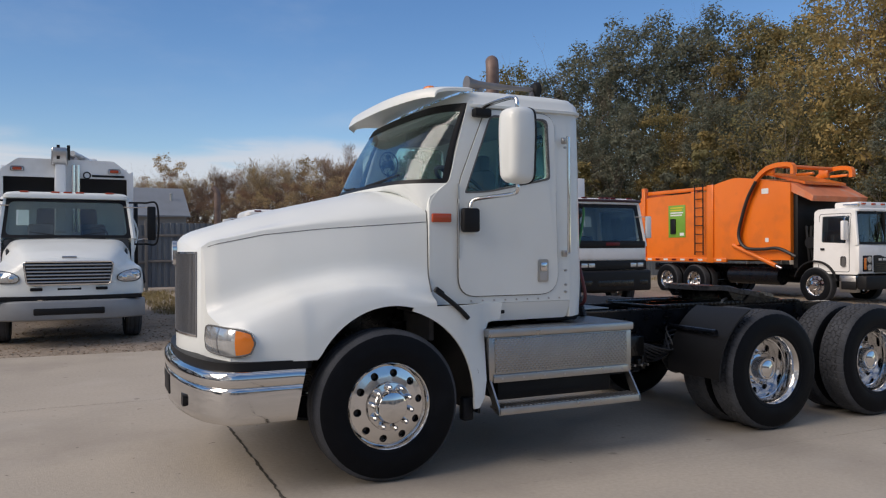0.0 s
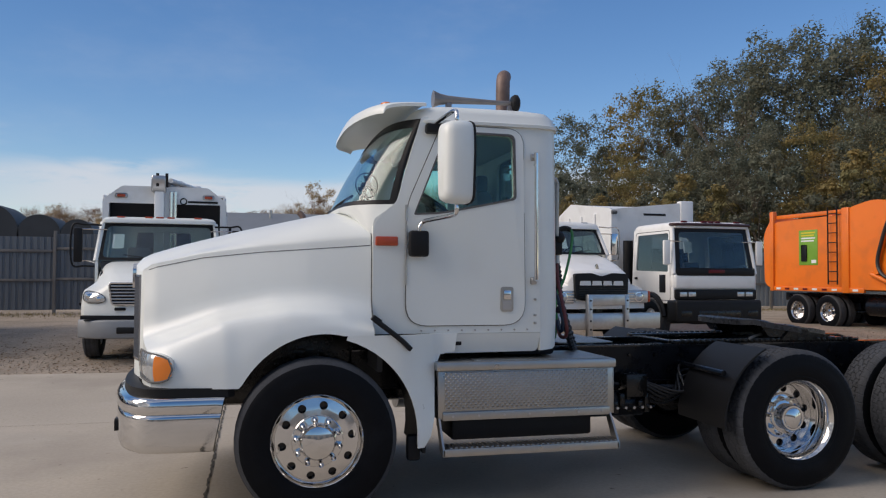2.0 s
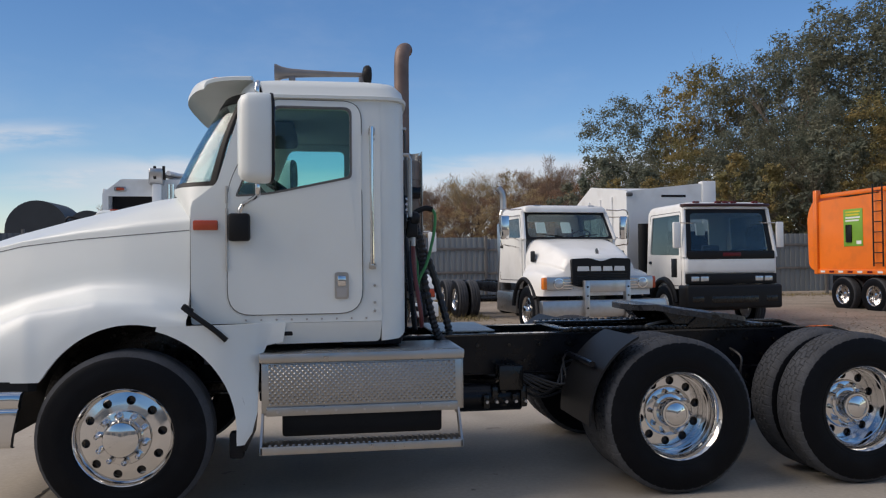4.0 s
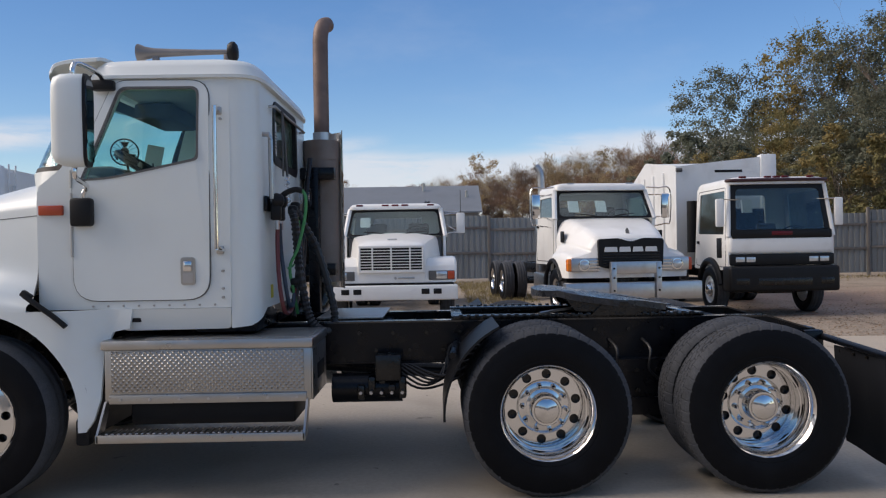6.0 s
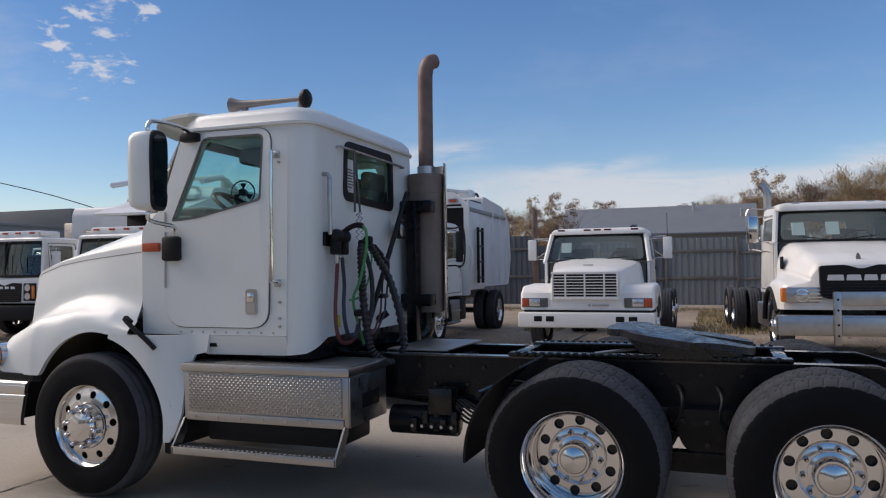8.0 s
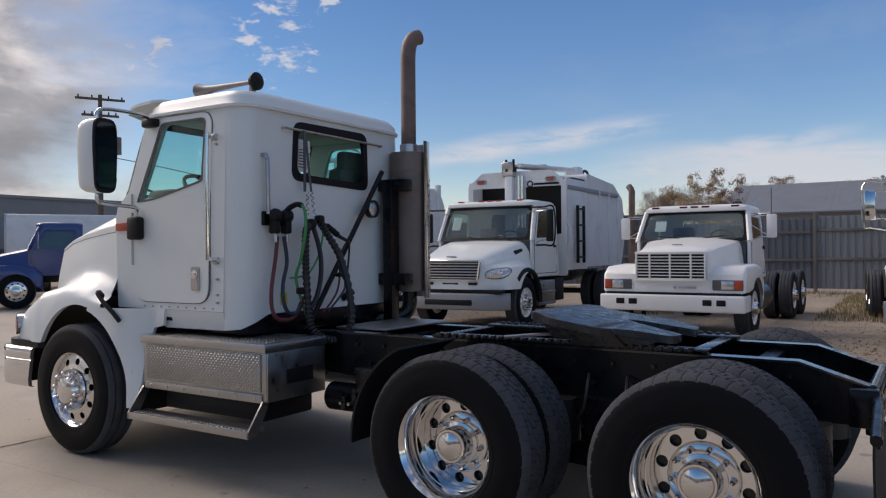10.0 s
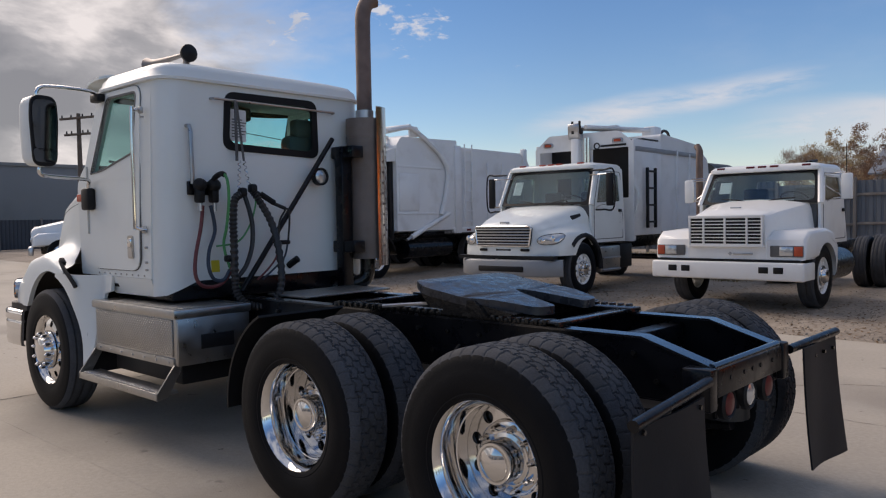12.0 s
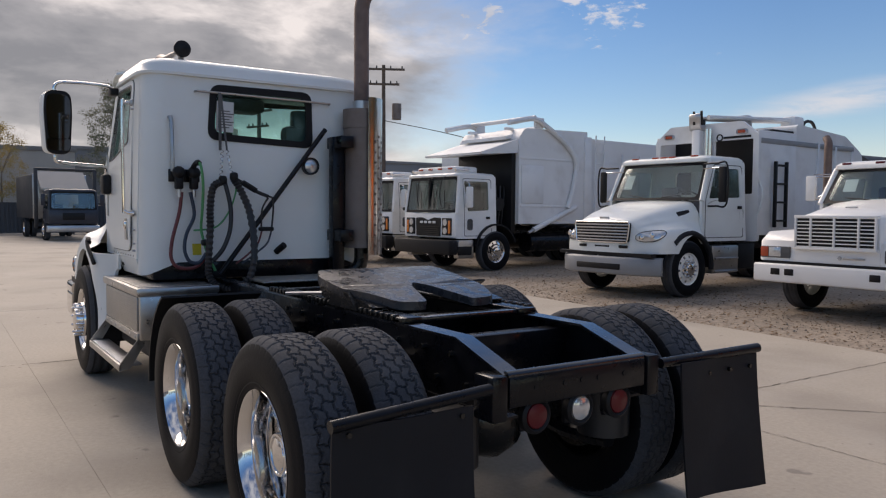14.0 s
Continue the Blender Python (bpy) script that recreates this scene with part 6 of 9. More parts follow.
hose("air_hose", [(1.80, -0.695, 1.70), (1.80, -0.715, 1.54), (1.82, -0.775, 1.33), (1.84, -0.79, 1.19), (1.85, -0.74, 1.115), (1.86, -0.62, 1.11), (1.87, -0.54, 1.18), (1.87, -0.51, 1.26)], 0.014, HOSE_RED, "red air hose")
hose("air_hose", [(1.80, -0.63, 1.70), (1.80, -0.60, 1.52), (1.83, -0.67, 1.37), (1.85, -0.69, 1.25), (1.86, -0.655, 1.16), (1.87, -0.58, 1.15), (1.87, -0.53, 1.22)], 0.014, HOSE_BLUE, "dark blue air hose")
hose("electric_cable", [(1.94, -0.60, 1.93), (1.97, -0.59, 1.88), (1.96, -0.575, 1.74), (1.91, -0.57, 1.54), (1.85, -0.56, 1.40), (1.87, -0.52, 1.22), (1.88, -0.46, 1.08)], 0.011, HOSE_GREEN, "green electric cable")
hose("electric_cable", [(1.85, -0.62, 1.40), (1.86, -0.45, 1.425), (1.87, -0.35, 1.54), (1.87, -0.29, 1.70), (1.86, -0.29, 1.79)], 0.007, HOSE_GREEN)
hose("spiral_hose", [(1.84, -0.385, 1.79), (1.87, -0.47, 1.74), (1.89, -0.50, 1.58), (1.90, -0.505, 1.42), (1.94, -0.53, 1.20), (1.98, -0.54, 1.05), (2.04, -0.48, 0.965), (2.09, -0.37, 0.955), (2.11, -0.26, 1.04), (2.06, -0.205, 1.26), (1.98, -0.21, 1.53), (1.89, -0.25, 1.71), (1.85, -0.30, 1.81)], 0.023, HOSE, "thick black spiral hose hung in a loop", 0.40)
hose("spiral_hose", [(1.84, -0.37, 1.79), (1.87, -0.345, 1.66), (1.89, -0.335, 1.54), (1.90, -0.35, 1.39), (1.91, -0.41, 1.25), (1.91, -0.49, 1.16)], 0.018, HOSE, "plain black hose", 0.0)
hose("sensor_cable", [(1.85, -0.28, 1.81), (1.86, -0.20, 1.765), (1.87, -0.12, 1.715), (1.88, -0.02, 1.675)], 0.015, HOSE, "black sensor cable")
hose("sensor_cable", [(1.88, -0.02, 1.675), (1.87, 0.02, 1.66), (1.86, 0.03, 1.57), (1.85, 0.02, 1.42)], 0.008, HOSE)
hose("sensor_cable", [(1.88, -0.02, 1.665), (1.86, -0.065, 1.57), (1.85, -0.07, 1.42)], 0.008, HOSE)
hose("sensor_cable", [(1.84, -0.06, 1.40), (1.85, -0.10, 1.29), (1.86, -0.19, 1.20), (1.87, -0.29, 1.13)], 0.008, HOSE_RED)
hose("sensor_cable", [(1.84, 0.02, 1.39), (1.85, -0.02, 1.29), (1.86, -0.12, 1.21), (1.87, -0.24, 1.13)], 0.008, HOSE_BLUE)
part("cable_plug", box(B(), 1.81, 1.86, -0.085, 0.04, 1.39, 1.425, 0.012), PLASTIC, tractor)
part("cable_plug", cyl(B(), (1.86, -0.23, 1.785), (1.87, -0.12, 1.72), 0.024, 8), PLASTIC, tractor)
for y, z in ((-0.385, 1.80), (-0.295, 1.83)):
    part("hose_clamp", box(B(), 1.81, 1.88, y - 0.03, y + 0.03, z - 0.035, z + 0.035, 0.02), PLASTIC, tractor)
part("hose_clamp", box(B(), 1.85, 1.91, -0.57, -0.49, 1.28, 1.33, 0.015), PLASTIC, tractor)
part("grommet", cyl(B(), (1.72, 0.11, 1.21), (1.80, 0.15, 1.27), 0.028, 10), PLASTIC, tractor)
for y0, y1 in ((-0.375, -0.385), (-0.335, -0.29)):
    part("spring", tube(B(), [(1.80 + 0.012 * math.cos(k * 1.3), y0 + (y1 - y0) * k / 25 + 0.012 * math.sin(k * 1.3), 2.04 - k * 0.0085) for k in range(26)], 0.004, 5, smooth=False), CHROME, tractor)
part("hanger_strap", box(B(), 1.775, 1.785, -0.395, -0.372, 2.04, 2.50, 0.003), SEAM, tractor, "worn grey hanger strap")
part("hanger_strap", cyl(B(), (1.78, -0.375, 2.49), (1.80, -0.335, 2.04), 0.009, 6), SEAM, tractor)
from mathutils.bvhtree import BVHTree


# ---- parked trucks: each is built nose to -x about its front axle, then turned to face the yard ----
def greenhouse(root, xb, xt, xr, wb, wt, zf, zb, zr, paint, win=(0.12, 0.10), belt_drop=0.0, glass_m=None, border=0.05, name="cab", door=True, roof_h=0.10):
    """A cab with real window openings. xb, xt: windscreen's foot and head; xr: rear; wb, wt: half widths at belt and roof; zf, zb, zr: floor, belt, roof."""
    glass_m = glass_m or GLASS_FAR
    yw = lambda z: wb + (wt - wb) * max(0.0, (z - zb) / (zr - zb))
    wnd = rounded([(xb + win[0] + 0.10, zb + 0.03 - belt_drop, 0.03), (xr - win[1] - 0.10, zb + 0.06, 0.04), (xr - win[1] - 0.10, zr - 0.14, 0.06), (xt + 0.14, zr - 0.14, 0.05)], 0.04)
    out = rounded([(xb, zf, 0.02), (xr, zf, 0.03), (xr, zr, 0.05), (xt, zr, 0.04), (xb, zb, 0.04)], 0.03)
    for s in (-1, 1):
        side = part(name + "_side", panel(B(), out, [wnd], lambda u, v, d: (u, s * (yw(v) - d), v), 0.05), paint, root)
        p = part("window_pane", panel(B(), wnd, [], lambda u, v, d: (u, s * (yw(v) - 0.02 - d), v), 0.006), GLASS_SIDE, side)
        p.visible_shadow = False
        if door:
            gap = rounded([(xb + win[0] - 0.02, zf + 0.06, 0.05), (xr - win[1] + 0.0, zf + 0.06, 0.05), (xr - win[1], zr - 0.07, 0.08), (xt + 0.10, zr - 0.07, 0.05), (xb + win[0] - 0.02, zb, 0.05)], 0.05)
            inn = rounded([(xb + win[0] - 0.005, zf + 0.075, 0.05), (xr - win[1] - 0.015, zf + 0.075, 0.05), (xr - win[1] - 0.015, zr - 0.085, 0.08), (xt + 0.11, zr - 0.085, 0.05), (xb + win[0] - 0.005, zb, 0.05)], 0.05)
            part("door_gap", panel(B(), gap, [inn], lambda u, v, d: (u, s * (yw(v) + 0.004 - d), v), 0.01), SEAM, side)
            part("door_handle", box(B(), xr - win[1] - 0.20, xr - win[1] - 0.08, s * (wb + 0.012) - 0.015, s * (wb + 0.012) + 0.015, zb - 0.16, zb - 0.10, 0.01), PLASTIC, side)
    scr = lambda u, v, d=0.0: (xb + (xt - xb) * v - 0.07 * (1 - (2 * u - 1) ** 2) + d, (2 * u - 1) * (wb + (wt - wb) * v), zb + (zr - zb - 0.02) * v)
    g = part("windscreen", sheet(B(), lambda u, v: scr(u, v, 0.008), 14, 4, lambda u, v: scr(u, v, 0.014)), glass_m, root)
    g.visible_shadow = False
    high = zr - zb - 0.02
    edge = border * 2 * wb
    hole = rounded([(-wb + edge, 0.07 * high), (wb - edge, 0.07 * high), (wb - edge, 0.91 * high), (-wb + edge, 0.91 * high)], 0.10, 5)
    fb = panel(B(), rounded([(-wb, 0.0), (wb, 0.0), (wb, high), (-wb, high)], 0.03), [hole], lambda u, v, d: scr(0.5 + u / (2 * wb), v / high, d), 0.03, [wb * k / 6 for k in range(-5, 6)])
    part("windscreen_border", fb, PLASTIC, root)
    for s in (-1, 1):
        part("pillar", tube(B(), [(xb + 0.01, s * (wb - 0.01), zb - 0.02), (xt + 0.01, s * (wt - 0.01), zr - 0.02)], 0.05, 8), paint, root)
        part("wiper", tube(B(), [(xb - 0.06, s * 0.12, zb + 0.02), (xb - 0.03, s * 0.3, zb + 0.06), (xb - 0.01 + 0.1 * (xt - xb), s * 0.62, zb + 0.1 * (zr - zb) + 0.03)], 0.010, 6), PLASTIC, root)
    part(name + "_back", panel(B(), [(-wb + 0.01, zf), (wb - 0.01, zf), (wt - 0.01, zr), (-wt + 0.01, zr)], [rounded([(-0.55, zb + 0.08), (0.55, zb + 0.08), (0.52, zr - 0.15), (-0.52, zr - 0.15)], 0.05)], lambda u, v, d: (xr - d, u, v), 0.05), paint, root)
    b = B()
    loops = []
    for ins, z in ((0.02, zr - 0.03), (0.0, zr - 0.02), (0.0, zr + roof_h * 0.35), (0.05, zr + roof_h * 0.8), (0.16, zr + roof_h), (0.4, zr + roof_h * 1.06)):
        q = rounded([(xt - 0.10 + ins, -wt + ins), (xr + 0.01 - ins, -wt + ins), (xr + 0.01 - ins, wt - ins), (xt - 0.10 + ins, wt - ins)], 0.12, 5)
        loops.append([(x, y, z) for x, y in q])
    skin(b, loops)
    part("roof", b, paint, root, angle=50)
    b = B()
    for y in (-0.45, 0.45):
        box(b, xr - 0.62, xr - 0.30, y - 0.22, y + 0.22, zf + 0.1, zf + 0.55, 0.04)
        box(b, xr - 0.34, xr - 0.20, y - 0.22, y + 0.22, zf + 0.5, zb + 0.28, 0.05)
        part("seat", b, INTERIOR, root)
        b = B()
    b.free()
    part("dashboard", box(B(), xb + 0.05, xb + 0.42, -wb + 0.08, wb - 0.08, zf + 0.2, zb - 0.01, 0.04), INTERIOR, root)
    part("cab_floor", box(B(), xb + 0.02, xr - 0.02, -wb + 0.06, wb - 0.06, zf + 0.01, zf + 0.05), INTERIOR, root)
    st = lathe(B(), [(0.22 + 0.015 * math.cos(a), 0.015 * math.sin(a)) for a in np.linspace(0, 2 * math.pi, 7)[:-1]], 18, closed_profile=True)
    part("steering_wheel", st, PLASTIC, root).matrix_basis = pose(xb + 0.50, -0.45, zb + 0.08, -60, 0, 90)


def hood_loft(root, secs, paint, name="hood", label=""):
    """secs: (x, half width at top, half width at foot, z top, z foot) from nose to cowl."""
    b = B()
    loops = []
    for x, wt, wb, zt, zb, crown in secs:
        r = min(0.13, (zt - zb) * 0.4)
        half = [(0, zt + crown), (wt * 0.5, zt + crown * 0.75), (wt - r, zt), (wt - r * 0.3, zt - r * 0.25), (wt, zt - r), (wt + (wb - wt) * 0.5, (zt - r + zb) / 2), (wb, zb)]
        loops.append([(x, y, z) for y, z in half] + [(x, -y, z) for y, z in reversed(half[1:])])
    skin(b, loops, caps=True, closed=True)
    return part(name, b, paint, root, label, angle=45)


def fender(root, s, y0, y1, x0, x1, zt, zf, paint, arch=0.62, xc=0.0, zc=0.50, bevel=0.06):
    """A front fender with its wheel arch; s: which side."""
    pts = [(x0, zf), (x0 + 0.02, zt - 0.16), (x0 + 0.20, zt - 0.03), (xc, zt), (x1 - 0.25, zt - 0.06), (x1, zt - 0.30), (x1, zc - 0.02)]
    a1 = math.acos(max(-1, min(1, (x1 - 0.06 - xc) / arch))) if x1 - 0.06 - xc < arch else 0.0
    a0 = math.pi - math.asin(min(1.0, max(0.0, (zf - zc)) / arch))
    pts += [(xc + arch * math.cos(a), zc + arch * math.sin(a)) for a in np.linspace(max(a1, 0.03), a0, 12)]
    b = prism(B(), pts, "y", s * y0, s * y1)
    lip = [e for e in b.edges if all(abs(abs(v.co.y) - y1) < 1e-4 for v in e.verts)]
    bmesh.ops.bevel(b, geom=lip, offset=bevel, segments=3, affect="EDGES", profile=0.5)
    return part("fender", b, paint, root, angle=50)


def soft_hood(root, paint, x0, x1, S, tab, low, arch, bow, label=""):
    """A moulded hood with its fenders in one skin. tab: rows of zt, zs, ys, zw, yw, zf, yf, ye over the stations S; low: lower edge; arch: wheel arch radius; bow: how far the corners sweep back."""
    def at(s, v):
        zt, zs, ys, zw, yw, zf, yf, ye = (lerp_in(s, S, row) for row in tab)
        xm = x0 + s * (x1 - x0)
        lo = low
        if abs(xm) < arch:
            lo = max(lo, 0.50 + math.sqrt(arch ** 2 - xm ** 2))
        zf = max(zf, lo + 0.05)
        key = [(0, zt), (ys * 0.5, zt - 0.012), (ys * 0.85, zt - 0.04), (ys, zs), ((ys + yw) / 2 + 0.01, (zs + zw) / 2), (yw, zw), (yw * 0.4 + yf * 0.6, zf + (zw - zf) * 0.22), (yf, zf - 0.03), (ye, (zf + lo) / 2 - 0.02), (ye, lo)]
        t = abs(v) * (len(key) - 1)
        i = min(int(t), len(key) - 2)
        f = t - i
        q = [key[max(0, min(len(key) - 1, k))] for k in (i - 1, i, i + 1, i + 2)]
        if i == 0:
            q[0] = (-q[2][0], q[2][1])
        cr = lambda a, b, c, d: 0.5 * (2 * b + (c - a) * f + (2 * a - 5 * b + 4 * c - d) * f * f + (3 * b - a - 3 * c + d) * f ** 3)
        y, z = cr(*(e[0] for e in q)), cr(*(e[1] for e in q))
        nose = x0 + bow * (abs(y) / 1.15) ** 2.6
        return (nose + s * (x1 - nose), math.copysign(y, v), z)
    b = B()
    st = [0, 0.01, 0.03] + [0.03 + 0.97 * k / 30 for k in range(1, 31)]
    rows = [[b.verts.new(at(s, -1 + j / 28)) for j in range(57)] for s in st]
    for p, q in zip(rows, rows[1:]):
        for j in range(56):
            b.faces.new((p[j], p[j + 1], q[j + 1], q[j]))
    foot = [b.verts.new((v.co.x, v.co.y, low)) for v in rows[0]]
    for j in range(1, 55):
        b.faces.new((rows[0][j], foot[j], foot[j + 1], rows[0][j + 1]))
    for k in (0, -1):
        inner = [b.verts.new((r[k].co.x, r[k].co.y * 0.95, r[k].co.z + 0.004)) for r in rows]
        for i in range(len(rows) - 1):
            b.faces.new((rows[i][k], rows[i + 1][k], inner[i + 1], inner[i]))
    part("hood", b, paint, root, label, angle=55)
    for sd in (-1, 1):
        part("wheel_liner", sheet(B(), lambda u, v: ((arch + 0.02) * math.cos(radians(178 - 176 * u)), sd * (0.5 + 0.6 * v), 0.5 + (arch + 0.02) * math.sin(radians(178 - 176 * u))), 16, 1,
                                  lambda u, v: ((arch + 0.04) * math.cos(radians(178 - 176 * u)), sd * (0.5 + 0.6 * v), 0.5 + (arch + 0.04) * math.sin(radians(178 - 176 * u)))), PLASTIC, root)
    return at


def curved_bumper(root, paint, x, half, z0, z1, sweep, label, r=0.03):
    plan = lambda u: (x + sweep * abs(2 * u - 1) ** 4.0, (2 * u - 1) * half)
    prof = [(z0, 0.05), (z0 + r * 0.4, 0.012), (z0 + r, 0.0), (z1 - r, 0.0), (z1 - r * 0.4, 0.012), (z1, 0.05)]
    f = lambda u, v, inn: (lambda p, q: (p[0] + q[1] + inn, p[1] * (1 - q[1] * 0.4 - inn * 0.3), q[0]))(plan(u), prof[round(v * 5)])
    return part("bumper", sheet(B(), lambda u, v: f(u, v, 0.0), 40, 5, lambda u, v: f(u, v, 0.06)), paint, root, label, angle=60)


def mirror_pair(root, x, y, z0, z1, w=0.20, paint=None, arm_z=None, depth=0.07):
    for s in (-1, 1):
        m = part("mirror", box(B(), x, x + depth, s * y - w / 2, s * y + w / 2, z0, z1, 0.025), paint or CHROME, root)
        part("mirror_glass", box(B(), x + depth, x + depth + 0.004, s * y - w / 2 + 0.02, s * y + w / 2 - 0.02, z0 + 0.03, z1 - 0.03), CHROME, m)
        for z in (z0 + 0.02, z1 - 0.02):
            part("mirror_arm", tube(B(), [(x + 0.03, s * y, z), (x + 0.05, s * (y - 0.2), z), (x + 0.12, s * (y - 0.48), z + (0.0 if z > z0 + 0.1 else -0.12))], 0.012, 6), CHROME, root)


def chassis(root, x0, x1, z=0.92, axles=(), wheel_f=None, wheel_r=None, track=1.02, dual=True, front_r=0.515, nuts=False, deep=0.26):
    for s in (-1, 1):
        part("frame_rail", box(B(), x0, x1, s * 0.42 - 0.04, s * 0.42 + 0.04, z - deep, z, 0.008), BLACK, root)
        put_wheel(root, wheel_f or W_FAR_F, (0, s * track, front_r), s > 0, 12, nuts)
        for ax in axles:
            put_wheel(root, wheel_r or W_FAR_R, (ax, s * 1.06, 0.515), s > 0, 25, nuts)
            o = new("inner_tyre", TYRE_FAR)
            o.parent = root
            o.matrix_basis = pose(ax, s * 0.73, 0.515)
    for ax in (0, *axles):
        part("axle", cyl(B(), (ax, -0.95, 0.5), (ax, 0.95, 0.5), 0.07, 10), GREASE, root)
    part("engine", box(B(), -0.7, 0.9, -0.40, 0.40, 0.45, 1.0, 0.05), GREASE, root)
    k = x0 + 0.6
    while k < x1:
        part("crossmember", box(B(), k - 0.04, k + 0.04, -0.40, 0.40, z - 0.2, z - 0.03), BLACK, root)
        k += 1.1


def windscreen_paper(root, x, y, z, w=0.17, h=0.24, lean=0):
    part("paper", box(B(), -0.002, 0.002, -w / 2, w / 2, -h / 2, h / 2, m=pose(x, y, z, 0, lean, 0)), PAPER, root, "white paper behind the windscreen")


def roof_lamps(root, x, z, ys, m=None):
    for y in ys:
        part("marker_lamp", box(B(), x - 0.035, x + 0.035, y - 0.07, y + 0.07, z - 0.02, z + 0.022, 0.012), m or REDLENS, root)


# -- short-nosed cab-and-chassis truck with a slatted grille --
t = thing("chassis_truck", (2.01, 9.29, 0.05), 90, "white cab-and-chassis truck with a slatted grille, no body", "truck")
hood_loft(t, [(-1.00, 0.60, 0.62, 1.44, 0.80, 0.02), (-0.96, 0.63, 0.65, 1.49, 0.80, 0.03), (-0.5, 0.68, 0.74, 1.57, 0.80, 0.04), (0.25, 0.84, 0.93, 1.68, 0.85, 0.05), (0.36, 0.86, 0.95, 1.70, 0.9, 0.05)], WHITE_OLD, label="white sloping hood")
for s in (-1, 1):
    fender(t, s, 0.60, 1.20, -1.00, 0.62, 1.27, 0.80, WHITE_OLD, 0.60)
    part("headlight", box(B(), -1.03, -0.985, min(s * 0.82, s * 1.02), max(s * 0.82, s * 1.02), 0.865, 1.01, 0.012), LAMP, t, "rectangular headlight")
    part("lamp_housing", box(B(), -1.02, -0.98, min(s * 0.68, s * 1.16), max(s * 0.68, s * 1.16), 0.85, 1.02, 0.012), SEAM, t)
    part("turn_signal", box(B(), -1.032, -0.95, min(s * 1.03, s * 1.155), max(s * 1.03, s * 1.155), 0.865, 1.01, 0.012), MARKER, t, "orange-red corner turn signal")
gr = part("grille", box(B(), -1.045, -1.0, -0.57, 0.57, 1.02, 1.46, 0.015), PLASTIC, t, "white slatted grille over a dark radiator")
for k in range(9):
    z = 1.03 + k * 0.052
    part("slat", box(B(), -1.068, -1.03, -0.56, 0.56, z, z + 0.016, 0.004), WHITE_OLD, gr)
for y in (-0.575, -0.345, 0.0, 0.345, 0.575):
    part("slat_post", box(B(), -1.072, -1.03, y - 0.014, y + 0.014, 1.02, 1.465, 0.004), WHITE_OLD, gr)
for z in (1.012, 1.472):
    part("surround", box(B(), -1.07, -0.99, -0.60, 0.60, z - 0.018, z + 0.018, 0.006), WHITE_OLD, gr)
part("badge_bar", box(B(), -1.03, -1.0, -0.42, -0.12, 0.875, 0.905, 0.006), DULL, t)
part("badge_bar", prism(B(), [(-0.10, 0.89), (-0.07, 0.92), (-0.04, 0.89), (-0.07, 0.86)], "x", -1.03, -1.0), DULL, t)
part("hood_badge", box(B(), -0.62, -0.60, -0.09, 0.09, 1.60, 1.62, 0.004), DULL, t)
bp = part("bumper", box(B(), -1.13, -0.98, -1.21, 1.21, 0.49, 0.765, 0.03, 3), WHITE_OLD, t, "white steel bumper")
for s in (-1, 1):
    part("bumper_return", box(B(), -1.12, -0.60, min(s * 1.15, s * 1.205), max(s * 1.15, s * 1.205), 0.495, 0.76, 0.02), WHITE_OLD, bp)
    for y, dx in ((0.84, 0.075), (0.62, 0.075)):
        part("tow_slot", box(B(), -1.138, -1.10, s * y - dx, s * y + dx, 0.60, 0.70, 0.012), PLASTIC, bp)
part("filler", box(B(), -1.02, -0.9, -1.12, 1.12, 0.765, 0.805), PLASTIC, t)
greenhouse(t, 0.32, 0.62, 1.75, 1.02, 0.93, 1.0, 1.68, 2.25, WHITE_OLD, roof_h=0.10)
roof_lamps(t, 0.56, 2.305, (-0.72, -0.2, 0.0, 0.2, 0.72))
mirror_pair(t, 0.55, 1.33, 1.72, 2.14, 0.17, WHITE_OLD)
windscreen_paper(t, 0.455, 0.60, 1.96, 0.20, 0.22, 28)
for s in (-1, 1):
    part("mirror_stay", cyl(B(), (0.6, s * 1.30, 1.74), (0.75, s * 0.92, 1.98), 0.010, 6), CHROME, t)
    part("mirror_stay", cyl(B(), (0.6, s * 1.30, 2.16), (0.75, s * 0.86, 2.16), 0.010, 6), CHROME, t)
for y in (-0.62, -0.68):
    part("horn", cyl(B(), (0.9, y, 2.36), (1.2, y, 2.40), 0.03, 8), PLASTIC, t)
part("exhaust_pipe", tube(B(), [(1.22, 1.42, 0.9), (1.22, 1.42, 1.8), (1.22, 1.42, 2.55), (1.24, 1.43, 2.72), (1.29, 1.50, 2.82)], 0.065, 10), STACK, t, "browned upright exhaust")
part("antenna", cyl(B(), (0.55, -1.33, 2.14), (0.55, -1.33, 2.6), 0.006, 5), PLASTIC, t)
for s in (-1, 1):
    part("step_tank", cyl(B(), (0.72, s * 0.86, 0.62), (1.85, s * 0.86, 0.62), 0.27, 18), BLACK if s < 0 else DULL, t)
chassis(t, -0.95, 6.0, 0.95, (4.15, 5.4), W_FAR_WHITE, W_FAR_WHITE)

